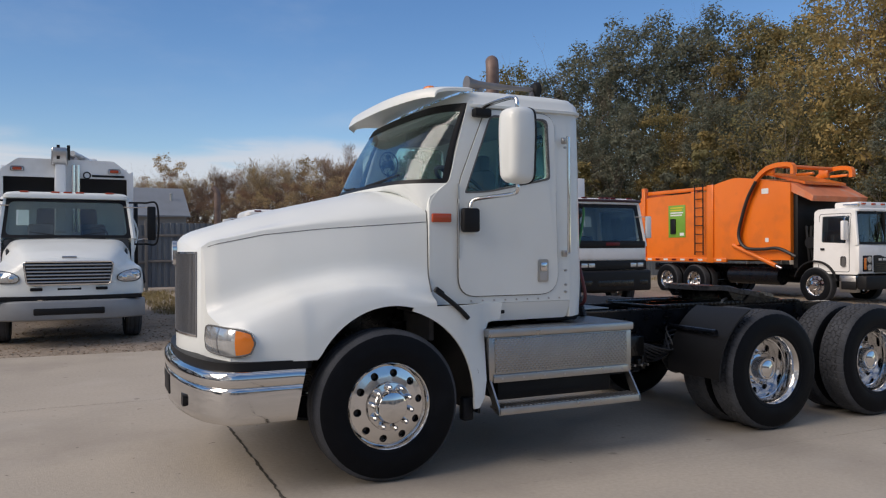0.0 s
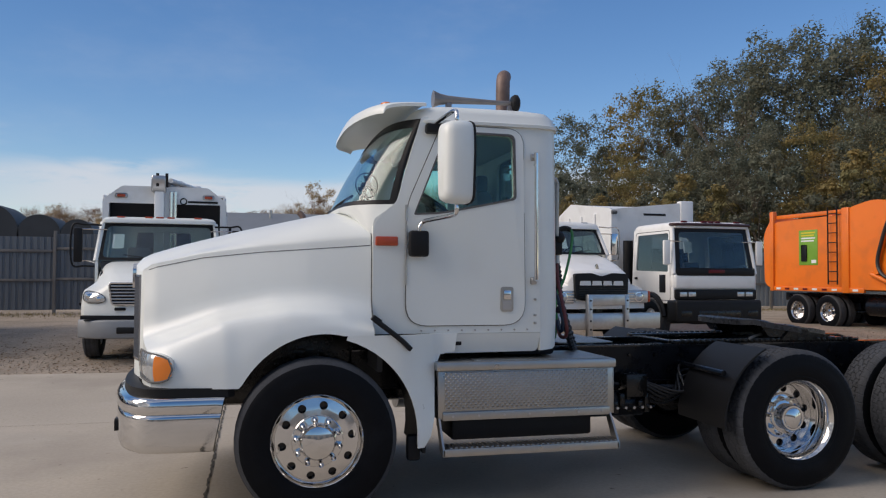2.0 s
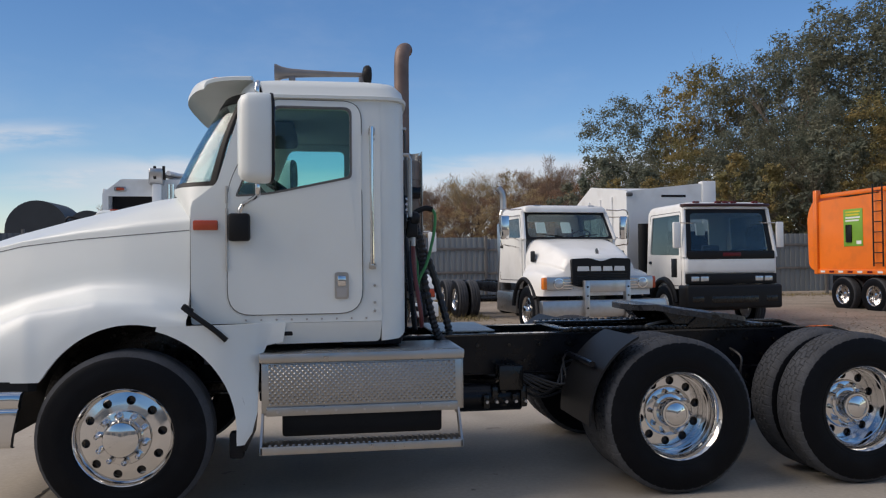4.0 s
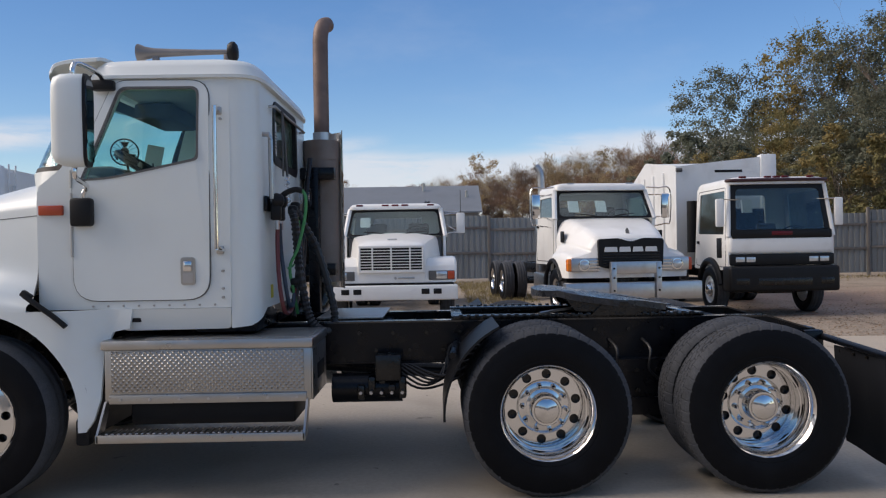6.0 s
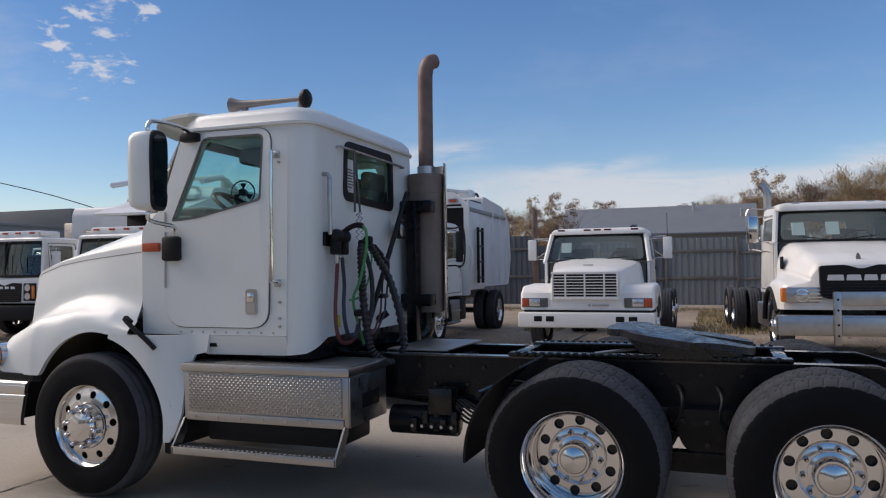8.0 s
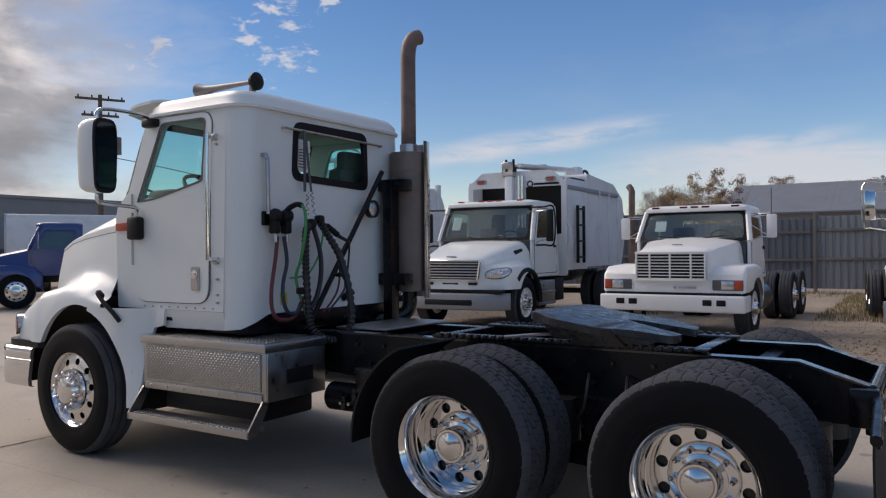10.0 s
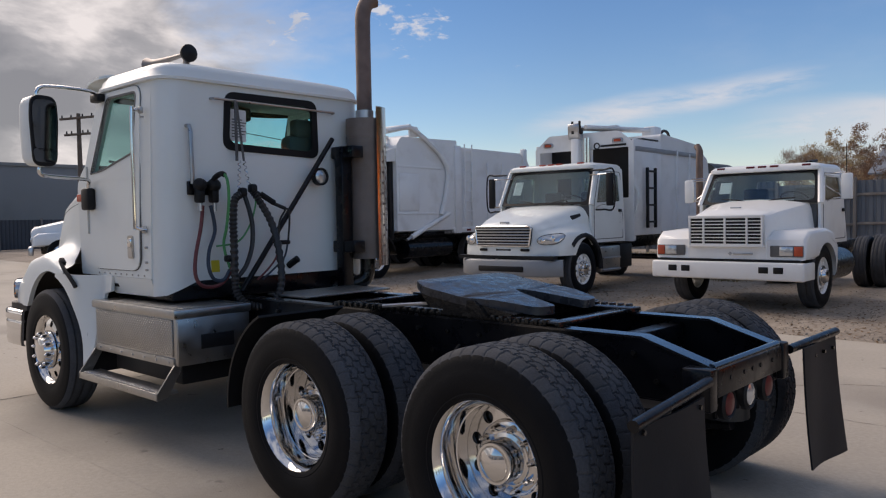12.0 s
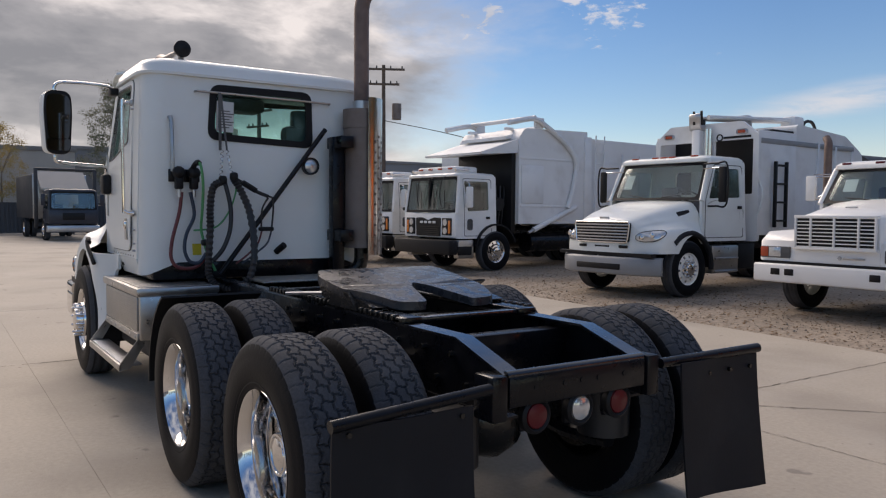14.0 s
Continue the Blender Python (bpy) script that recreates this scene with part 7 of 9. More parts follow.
# -- heavy chassis truck with a broad dark grille and a push frame --
t = thing("heavy_chassis_truck", (6.29, 9.23, 0.045), 96, "white heavy chassis truck with dark grille and push frame", "truck")
soft_hood(t, WHITE_OLD, -1.0, 0.46, (0, 0.04, 0.3, 0.7, 1), ((1.55, 1.62, 1.76, 1.92, 1.99), (1.42, 1.46, 1.52, 1.62, 1.68), (0.68, 0.72, 0.82, 0.93, 0.99), (1.30, 1.33, 1.40, 1.44, 1.40), (0.74, 0.78, 0.88, 0.98, 1.01),
          (1.22, 1.26, 1.32, 1.30, 1.20), (1.08, 1.12, 1.16, 1.17, 1.08), (1.12, 1.17, 1.20, 1.20, 1.12)), 0.84, 0.64, 0.16, "white rounded hood")
for s in (-1, 1):
    h = part("lamp_panel", box(B(), -1.01, -0.94, min(s * 0.60, s * 1.12), max(s * 0.60, s * 1.12), 0.955, 1.21, 0.03), DULL, t, "ribbed silver headlight panel")
    for k in range(4):
        part("rib", box(B(), -1.018, -1.0, min(s * 0.58, s * 0.78), max(s * 0.58, s * 0.78), 0.98 + k * 0.055, 1.0 + k * 0.055), CHROME, h)
    part("headlight", lathe(B(), [(0.095, 0.0), (0.092, -0.02), (0.06, -0.035), (0.0, -0.04)], 18), LAMP, h, "round headlight").matrix_basis = pose(-1.01, s * 0.88, 1.08, 0, 0, -90)
    part("lamp_ring", lathe(B(), [(0.09, 0.0), (0.108, 0.0), (0.108, -0.02), (0.09, -0.022)], 18, closed_profile=True), CHROME, h).matrix_basis = pose(-1.01, s * 0.88, 1.08, 0, 0, -90)
    part("turn_signal", box(B(), -1.0, -0.86, min(s * 1.03, s * 1.185), max(s * 1.03, s * 1.185), 0.965, 1.20, 0.03), AMBER if s > 0 else MARKER, t, "amber corner lamp")
    part("wheel_flare", tube(B(), [(0.66 * math.cos(a), s * 1.19, 0.50 + 0.66 * math.sin(a)) for a in np.linspace(0.15, math.pi - 0.45, 12)], 0.045, 8), FLAP, t, "black rubber fender lip")
    part("hood_vent", box(B(), -0.05, 0.15, s * 0.99 - 0.02, s * 0.99 + 0.015, 1.50, 1.72, 0.02), PLASTIC, t)
gpts = rounded([(-0.60, 1.05, 0.06), (-0.44, 1.01, 0.04), (0.44, 1.01, 0.04), (0.60, 1.05, 0.06), (0.62, 1.55, 0.06), (0.24, 1.565, 0.06), (0.0, 1.49, 0.10), (-0.24, 1.565, 0.06), (-0.62, 1.55, 0.06)], 0.04, 4)
gr = part("grille", prism(B(), gpts, "x", -1.045, -0.95), PLASTIC, t, "broad black grille")
for k in range(6):
    z = 1.05 + k * 0.05
    part("grille_bar", box(B(), -1.056, -1.04, -0.54, 0.54, z, z + 0.018, 0.003), GREASE, gr)
for y, w in ((0.385, 0.25), (0.12, 0.22), (-0.125, 0.20), (-0.375, 0.23)):
    part("badge_block", prism(B(), rounded([(y - w / 2, 1.315), (y + w / 2, 1.315), (y + w / 2 - 0.015, 1.405), (y - w / 2 + 0.015, 1.405)], 0.01), "x", -1.062, -1.04), PAPER, gr, "pale badge block")
part("hood_ornament", prism(B(), rounded([(-0.04, 1.62), (0.03, 1.62), (0.035, 1.70), (0.0, 1.76), (-0.03, 1.70)], 0.012), "x", -0.86, -0.82), CHROME, t, "chrome hood ornament")
part("bumper", box(B(), -1.20, -1.02, -1.28, 1.28, 0.44, 0.765, 0.02), DULL, t, "dull steel bumper")
pf = part("push_frame", box(B(), -1.30, -1.22, -0.40, 0.40, 0.92, 1.14, 0.01), DULL, t, "dented steel push frame")
for s in (-1, 1):
    part("upright", box(B(), -1.31, -1.19, s * 0.42 - 0.05, s * 0.42 + 0.05, 0.30, 1.14, 0.012), DULL, pf)
    for z in (0.45, 0.62, 0.85, 1.02):
        part("bolt", cyl(B(), (-1.325, s * 0.42, z), (-1.31, s * 0.42, z), 0.02, 6), GREASE, pf)
part("cross_plate", box(B(), -1.27, -1.21, -0.36, 0.36, 0.48, 0.74, 0.006), DULL, pf)
greenhouse(t, 0.42, 0.72, 2.05, 1.04, 0.96, 1.05, 1.98, 2.58, WHITE_OLD, roof_h=0.13)
roof_lamps(t, 0.72, 2.69, (-0.62, 0.62), DULL)
mirror_pair(t, 0.62, 1.36, 1.98, 2.48, 0.17, CHROME)
for s in (-1, 1):
    part("mirror_loop", tube(B(), [(0.7, s * 0.98, 2.62), (0.66, s * 1.2, 2.60), (0.64, s * 1.46, 2.56), (0.64, s * 1.46, 1.92), (0.66, s * 1.35, 1.86), (0.7, s * 1.02, 1.80)], 0.014, 6), CHROME, t)
    part("step_box", box(B(), 0.75, 2.0, min(s * 0.62, s * 1.12), max(s * 0.62, s * 1.12), 0.42, 0.86, 0.03), ALU, t)
windscreen_paper(t, 0.525, 0.62, 2.22, 0.22, 0.26, 27)
windscreen_paper(t, 0.50, 0.06, 2.22, 0.22, 0.26, 27)
part("exhaust_guard", box(B(), 2.12, 2.38, 0.72, 0.98, 0.75, 2.40, 0.04), DULL, t, "dull exhaust guard")
part("exhaust_pipe", tube(B(), [(2.25, 0.85, 2.3), (2.25, 0.85, 2.8), (2.25, 0.86, 3.02), (2.26, 0.90, 3.14), (2.28, 0.97, 3.22)], 0.075, 12), DULL, t, "dull grey upright exhaust")
chassis(t, -0.9, 7.6, 1.0, (5.4, 6.75))

# -- low cab-over truck with a black front --
t = thing("cab_over_truck", (9.52, 9.96, 0.045), 90, "white cab-over refuse truck with a black bumper and dark windscreen", "refuse truck")
greenhouse(t, -0.98, -0.78, 1.05, 1.08, 1.0, 0.95, 1.66, 2.74, WHITE_OLD, win=(0.16, 0.12), roof_h=0.13, border=0.075, belt_drop=0.0, glass_m=GLASS_DARK)
part("front_panel", box(B(), -1.03, -0.75, -1.085, 1.085, 1.27, 1.66, 0.09, 4), WHITE_OLD, t, "white front panel")
part("roof_edge", tube(B(), [(-0.70, -1.0, 2.80), (-0.885, -0.93, 2.795), (-0.905, 0.0, 2.80), (-0.885, 0.93, 2.795), (-0.70, 1.0, 2.80)], 0.035, 8), MAROON, t, "dark red roof edge trim")
part("screen_band", box(B(), -1.045, -1.0, -1.02, 1.02, 1.60, 1.78, 0.03), PLASTIC, t, "black band under the windscreen")
part("lamp_strip", box(B(), -1.04, -0.9, -1.06, 1.06, 1.05, 1.28, 0.02), PLASTIC, t, "black lamp strip")
for s in (-1, 1):
    for y in (0.64, 0.86):
        part("headlight", box(B(), -1.05, -1.02, s * y - 0.095, s * y + 0.095, 1.115, 1.225, 0.015), LAMP, t, "rectangular headlight")
    part("cab_low_side", box(B(), -1.0, 1.04, min(s * 0.96, s * 1.075), max(s * 0.96, s * 1.075), 0.98, 1.10, 0.03), WHITE_OLD, t)
    part("wheel_guard", tube(B(), [(0.02 + 0.64 * math.cos(a), s * 1.10, 0.52 + 0.62 * math.sin(a)) for a in np.linspace(0.2, math.pi - 0.2, 12)], 0.07, 8), PLASTIC, t, "black wheel guard")
    part("side_window", box(B(), -0.62, -0.34, s * 1.078 - 0.004, s * 1.078 + 0.006, 1.20, 1.62, 0.01), PLASTIC, t)
part("badge_block", box(B(), -1.055, -1.04, -0.21, 0.21, 1.66, 1.74, 0.006), REDLENS, t, "dark red badge block")
b = part("bumper", box(B(), -1.17, -0.72, -1.12, 1.12, 0.52, 1.04, 0.06, 3), PLASTIC, t, "deep black plastic bumper")
part("bumper_slot", box(B(), -1.18, -1.12, -0.55, 0.55, 0.64, 0.80, 0.02), GREASE, b)
for s in (-1, 1):
    part("fog_lamp", box(B(), -1.178, -1.14, s * 0.86 - 0.14, s * 0.86 + 0.14, 0.66, 0.80, 0.02), GREASE, b)
mirror_pair(t, -0.95, 1.22, 1.85, 2.42, 0.17, WHITE_OLD)
roof_lamps(t, -0.80, 2.865, (-0.7, -0.18, 0.0, 0.18, 0.7))
windscreen_paper(t, -0.885, 0.66, 2.26, 0.22, 0.27, 11)
chassis(t, -0.9, 6.4, 0.95, (3.4, 4.7), W_FAR_WHITE, track=1.0)

# its refuse body: front plate with a lettered band, tall corner post, sides that slope down to the tailgate
part("body_front", prism(B(), rounded([(-1.13, 1.0, 0.03), (1.24, 1.0, 0.03), (1.24, 3.36, 0.04), (0.62, 3.43, 0.3), (-0.70, 3.56, 0.04), (-1.13, 3.60, 0.04)], 0.03), "x", 1.86, 1.98), BODY_WHITE, t, "white steel body front")
part("body_post", box(B(), 1.82, 2.05, -1.18, -0.80, 1.0, 3.63, 0.03), BODY_WHITE, t, "tall white corner post")
part("lettering_bar", box(B(), 1.85, 1.862, -0.36, 0.30, 3.21, 3.27, 0.004), PLASTIC, t, "dark lettering bar")
for sd in (-1, 1):
    part("body_side", prism(B(), rounded([(1.98, 1.05, 0.02), (6.3, 1.05, 0.1), (6.7, 2.0, 0.2), (6.2, 3.2, 0.2), (4.6, 3.72, 0.1), (1.98, 3.40, 0.02)], 0.05), "y", sd * 1.16, sd * 1.22), BODY_WHITE, t, "white sloping body side")
    for x in (2.9, 3.8, 4.7):
        part("body_rib", box(B(), x - 0.05, x + 0.05, min(sd * 1.21, sd * 1.27), max(sd * 1.21, sd * 1.27), 1.1, 3.30, 0.015), BODY_WHITE, t)
part("body_top", prism(B(), [(1.98, 3.32), (4.6, 3.64), (4.6, 3.70), (1.98, 3.38)], "y", -1.16, 1.16), BODY_WHITE, t)
part("body_cap", box(B(), 1.90, 2.20, 0.70, 1.20, 3.24, 3.36, 0.03), BODY_WHITE, t)
part("hinge_pin", cyl(B(), (1.84, 1.10, 3.28), (1.84, 1.24, 3.28), 0.05, 10), SEAM, t)
# dark block put where the gap between cab and body is only shade
part("machinery", box(B(), 1.15, 1.80, -0.85, 0.85, 0.9, 2.30, 0.04), GREASE, t, "dark block in place of the shaded gap behind the cab")
part("air_intake", cyl(B(), (1.35, 1.02, 1.3), (1.35, 1.02, 2.5), 0.13, 14), PLASTIC, t, "black air intake duct")
t.scale = (0.95, 0.95, 0.95)


# -- front-loading refuse trucks: cab, hopper under a canopy, tall body, lift arms --
def front_loader(name, at, turn, label, paint, cab_paint, arm_paint, hs=1.0, poster=False, nuts=False, ch=0.0, split=3.15, fwd=0.0, bare=False):
    t = thing(name, at, turn, label, "refuse truck")
    Z = lambda z: 1.0 + (z - 1.0) * hs
    greenhouse(t, -1.25, -1.14, 0.45 - fwd, 1.10, 1.04, 0.85, 1.50 + ch, 2.42 + ch, cab_paint, win=(0.25, 0.16), roof_h=0.08, name="cab", border=0.035, glass_m=GLASS_DARK)
    part("front_panel", box(B(), -1.30, -1.14, -1.10, 1.10, 0.86, 1.50 + ch, 0.05), cab_paint, t, "white flat cab front")
    gr = part("grille", prism(B(), rounded([(-0.50, 0.90), (0.50, 0.90), (0.52, 1.36), (0.26, 1.37), (0.0, 1.30), (-0.26, 1.37), (-0.52, 1.36)], 0.03), "x", -1.325, -1.28), PLASTIC, t, "broad black cab grille")
    for k in range(5):
        part("grille_bar", box(B(), -1.334, -1.32, -0.46, 0.46, 0.93 + k * 0.05, 0.945 + k * 0.05), GREASE, gr)
    for y in (0.27, 0.09, -0.09, -0.27):
        part("badge_block", box(B(), -1.337, -1.32, y - 0.06, y + 0.06, 1.22, 1.28, 0.004), PAPER, gr)
    part("screen_post", box(B(), -1.30, -1.20, -0.022, 0.022, 1.50 + ch, 2.36 + ch, 0.006), PLASTIC, t, "black windscreen post")
    for y in (-0.62, -0.18, 0.34):
        part("wiper", tube(B(), [(-1.24, y, 2.40 + ch), (-1.33, y + 0.03, 2.30 + ch), (-1.36, y + 0.08, 1.95 + ch), (-1.36, y + 0.02, 1.66 + ch)], 0.011, 6), PLASTIC, t, "black hanging wiper arm")
        part("wiper_blade", box(B(), -1.345, -1.33, y - 0.10, y - 0.085, 1.60 + ch, 2.05 + ch, 0.004), PLASTIC, t)
    for s in (-1, 1):
        h = part("lamp_panel", box(B(), -1.325, -1.26, min(s * 0.58, s * 0.96), max(s * 0.58, s * 0.96), 0.93, 1.36, 0.02), PLASTIC, t, "black headlight panel")
        for z in (1.04, 1.25):
            part("headlight", cyl(B(), (-1.34, s * 0.72, z), (-1.31, s * 0.72, z), 0.085, 14), LAMP, h)
        part("turn_signal", box(B(), -1.338, -1.31, min(s * 0.84, s * 0.93), max(s * 0.84, s * 0.93), 0.98, 1.30, 0.02), AMBER, h, "amber turn signal")
        part("side_plate", box(B(), -0.92, -0.78, s * 1.103 - 0.004, s * 1.103 + 0.008, 1.06, 1.34, 0.05), SEAM, t)
        fe = sheet(B(), lambda u, v: (0.0 + 0.66 * math.cos(radians(168 - 150 * u)), s * (0.72 + 0.46 * v), 0.52 + 0.66 * math.sin(radians(168 - 150 * u))), 14, 2,
                   lambda u, v: (0.0 + 0.70 * math.cos(radians(168 - 150 * u)), s * (0.72 + 0.46 * v), 0.52 + 0.70 * math.sin(radians(168 - 150 * u))))
        part("wheel_guard", fe, PLASTIC, t, "black wheel guard")
        part("step", box(B(), -1.20, -0.70, min(s * 0.9, s * 1.1), max(s * 0.9, s * 1.1), 0.36, 0.82, 0.03), ALU, t)
        part("step_slot", box(B(), -1.22, -0.78, s * 1.10 - 0.01, s * 1.10 + 0.012, 0.44, 0.66, 0.02), PLASTIC, t)
        part("mirror", box(B(), -1.02, -0.92, s * 1.24 - 0.1, s * 1.24 + 0.1, 1.62 + ch, 2.14 + ch, 0.03), cab_paint, t, "white box mirror")
        part("mirror_arm", tube(B(), [(-0.97, s * 1.24, 2.14 + ch), (-0.97, s * 1.2, 2.24 + ch), (-0.97, s * 1.05, 2.28 + ch)], 0.014, 6), CHROME, t)
    part("bumper", box(B(), -1.56, -1.28, -1.18, 1.18, 0.46, 0.82, 0.04), PLASTIC, t, "black steel bumper")
    part("roof_unit", box(B(), -1.08, -0.35, -0.80, 0.80, 2.48 + ch, 2.66 + ch, 0.05), cab_paint, t, "white roof unit")
    for y in (-0.9, 0.9):
        part("air_horn", cyl(B(), (-1.15, y, 2.56 + ch), (-0.7, y, 2.58 + ch), 0.045, 10, 0.02), CHROME, t)
    roof_lamps(t, -1.09, 2.60 + ch, (-0.62, -0.2, 0.2, 0.62), MARKER)
    # hopper canopy, open over the engine bay, and the ribbed body
    b = B()
    roofline = [(-0.75 + 2.1 * fwd, 2.80 + 0.3 * fwd), (1.1 - fwd, 3.30), (1.1 - fwd, 3.05), (-0.70 + 2.1 * fwd, 2.66 + 0.3 * fwd)]
    if not poster:
        roofline = [(-0.56, 2.89), (0.70, 3.25), (0.70, 2.92), (-0.54, 2.84)]
    if not bare:
        skin(b, [[(x, y, Z(z)) for x, z in roofline] for y in (-1.18, 1.18)])
        part("canopy", b, ORANGE_DUSTY if poster else paint, t, "sloping canopy over the hopper")
    if not bare:
        part("hopper_back", box(B(), 0.95 - fwd, 1.1 - fwd, -1.1, 1.1, 1.0, Z(3.2), 0.02), PLASTIC, t)
    part("engine_bay", box(B(), 0.40 - fwd, 0.95 - fwd, -0.75, 0.75, 0.85, 2.1, 0.08), GREASE, t, "dark engine bay clutter")
    for k in range(7):
        part("engine_hose", tube(B(), [(0.45 - fwd + 0.07 * k, 0.78 * (1 if k % 2 else -1), 1.1), (0.55 - fwd + 0.05 * k, 0.86 * (1 if k % 2 else -1), 1.6), (0.5 - fwd + 0.08 * k, 0.8 * (1 if k % 2 else -1), 2.2)], 0.035, 6), HOSE, t)
    part("air_cleaner", cyl(B(), (0.62 - fwd, 0.72, 1.72), (0.62 - fwd, 1.02, 1.72), 0.17, 16), PLASTIC, t)
    part("air_cleaner", cyl(B(), (0.62 - fwd, -1.02, 1.72), (0.62 - fwd, -0.72, 1.72), 0.17, 16), PLASTIC, t)
    front_body = [(1.1 - fwd, 1.20, 0.02), (split, 1.20, 0.02), (split, 3.42, 0.25), (split - 1.0, 3.60, 0.3), (1.1 - fwd, 3.30, 0.05)]
    if not poster:
        front_body = [(2.3 if bare else 1.1 - fwd, 1.20, 0.02), (split, 1.20, 0.02), (split, 3.58, 0.05), (2.4 if bare else 1.3 - fwd, 3.53, 0.1), (2.3 if bare else 1.1 - fwd, 3.30, 0.05)]
    part("hopper", prism(B(), [(x, Z(z)) for x, z in rounded(front_body, 0.05)], "y", -1.22, 1.22), paint, t, "tall hopper section")
    crest = 3.27 if poster else 3.42
    rear_body = [(split, 1.20, 0.02), (6.9, 1.20, 0.02), (6.9, crest - 0.05, 0.25), (split, crest, 0.02)]
    part("body", prism(B(), [(x, Z(z)) for x, z in rounded(rear_body, 0.05)], "y", -1.20, 1.20), paint, t, "long refuse body")
    part("tailgate", prism(B(), [(x, Z(z)) for x, z in rounded([(6.9, 1.15, 0.05), (7.3, 1.3, 0.2), (7.35, 2.9, 0.3), (6.9, 3.4, 0.1)], 0.1)], "y", -1.22, 1.22), paint, t, "curved tailgate")
    for s in (-1, 1):
        part("tailgate_post", box(B(), 6.82, 7.0, min(s * 1.1, s * 1.28), max(s * 1.1, s * 1.28), 1.1, Z(3.55), 0.04), paint, t)
        part("body_post", box(B(), split - 0.13, split + 0.15, min(s * 1.16, s * 1.27), max(s * 1.16, s * 1.27), 1.1, Z(3.45), 0.03), paint, t)
        part("bottom_rail", box(B(), 3.1, 6.9, min(s * 1.15, s * 1.25), max(s * 1.15, s * 1.25), 1.12, 1.26, 0.02), paint, t)
        for k in range(9):
            part("reflector", box(B(), 3.3 + k * 0.4, 3.5 + k * 0.4, s * 1.253 - 0.004, s * 1.253 + 0.004, 1.16, 1.22), REDLENS if k % 2 else PAPER, t)
        part("top_rail", box(B(), 3.3, 6.8, s * 1.12 - 0.04, s * 1.12 + 0.04, Z(3.30), Z(3.42), 0.02), paint, t)
        if not poster and not bare:
            part("hatch", box(B(), 0.78, 1.60, min(s * 1.2, s * 1.245), max(s * 1.2, s * 1.245), 1.75, 2.75, 0.03), paint, t, "side hatch door")
            for z in (1.65, 2.9):
                part("body_rib", box(B(), 0.75, 3.0, min(s * 1.2, s * 1.235), max(s * 1.2, s * 1.235), z, z + 0.06, 0.01), paint, t)
            for k in range(4):
                part("body_rib", box(B(), 4.0 + k * 0.8, 4.08 + k * 0.8, min(s * 1.18, s * 1.235), max(s * 1.18, s * 1.235), 1.3, 3.2, 0.01), paint, t)
        # ladder
        for x in (split + 0.27, split + 0.63):
            part("ladder_rail", cyl(B(), (x, s * 1.30, 1.35), (x, s * 1.30, Z(3.5)), 0.022, 6), PLASTIC if poster else paint, t)
        for k in range(8):
            part("rung", cyl(B(), (split + 0.27, s * 1.30, 1.45 + k * 0.27 * hs), (split + 0.63, s * 1.30, 1.45 + k * 0.27 * hs), 0.016, 6), PLASTIC if poster else paint, t)
        # the lift arm: up from the pivot, bowed over the body, down forward over the cab
        if bare:
            continue
        arm = [(2.9, 1.62), (2.95, 1.95), (2.75, 2.5), (2.55, 2.95), (2.35, 3.35), (1.95, 3.68), (1.5, 3.80), (0.9, 3.76), (0.0, 3.52)]
        if poster:
            arm = [(x + fwd * 2.6 * max(0.0, 1.0 - x), z) for x, z in arm]
        else:
            arm = [(2.87, 1.60), (3.08, 2.1), (3.20, 2.7), (2.98, 3.05), (2.6, 3.32), (1.95, 3.64), (1.6, 3.76), (1.3, 3.74), (1.0, 3.68), (0.65, 3.61)]
        part("lift_arm", tube(B(), [(x - fwd, s * 1.285, Z(z)) for x, z in arm], 0.09 if poster else 0.07, 4 if poster else 8), arm_paint, t, "bowed front-loading lift arm")
        hose = [(0.8, 1.30), (1.4, 1.52), (2.0, 1.50), (2.6, 1.55), (2.86, 1.9), (2.70, 2.5), (2.48, 3.0), (2.2, 3.4)]
        if poster:
            part("arm_hose", tube(B(), [(x - fwd, s * 1.36, Z(z)) for x, z in hose], 0.05, 8), HOSE, t, "hydraulic hose run along the arm")
        part("arm_cylinder", cyl(B(), (1.2, s * 1.27, 1.05), (2.8, s * 1.27, Z(1.62)), 0.07, 12), arm_paint, t)
        part("cylinder_rod", cyl(B(), (1.0, s * 1.27, 0.98), (1.2, s * 1.27, 1.05), 0.04, 8), DULL, t)
        part("side_tank", cyl(B(), (1.3, s * 0.85, 0.72), (3.2, s * 0.85, 0.72), 0.26, 16), BLACK, t)
    if not bare:
        part("arm_tube", cyl(B(), (1.6 - fwd, -1.28, Z(3.80)), (1.6 - fwd, 1.28, Z(3.80)), 0.06, 10), arm_paint, t)
    for s in () if bare else (-1, 1):
        part("fork", box(B(), -0.1 + (1.2 if poster else 1.8) * fwd, 0.9, s * 0.75 - 0.05, s * 0.75 + 0.05, Z(3.50), Z(3.57), 0.02), arm_paint, t)
        part("arm_lug", box(B(), 1.65 - fwd, 2.0 - fwd, s * 1.2 - 0.05, s * 1.2 + 0.05, Z(3.55), Z(3.82), 0.05), arm_paint, t)
    if not bare:
        part("top_door", prism(B(), [(x, Z(z)) for x, z in [(0.5, 3.25), (1.9, 3.62), (1.9, 3.68), (0.5, 3.33)]], "y", -0.9, 0.9), paint, t)
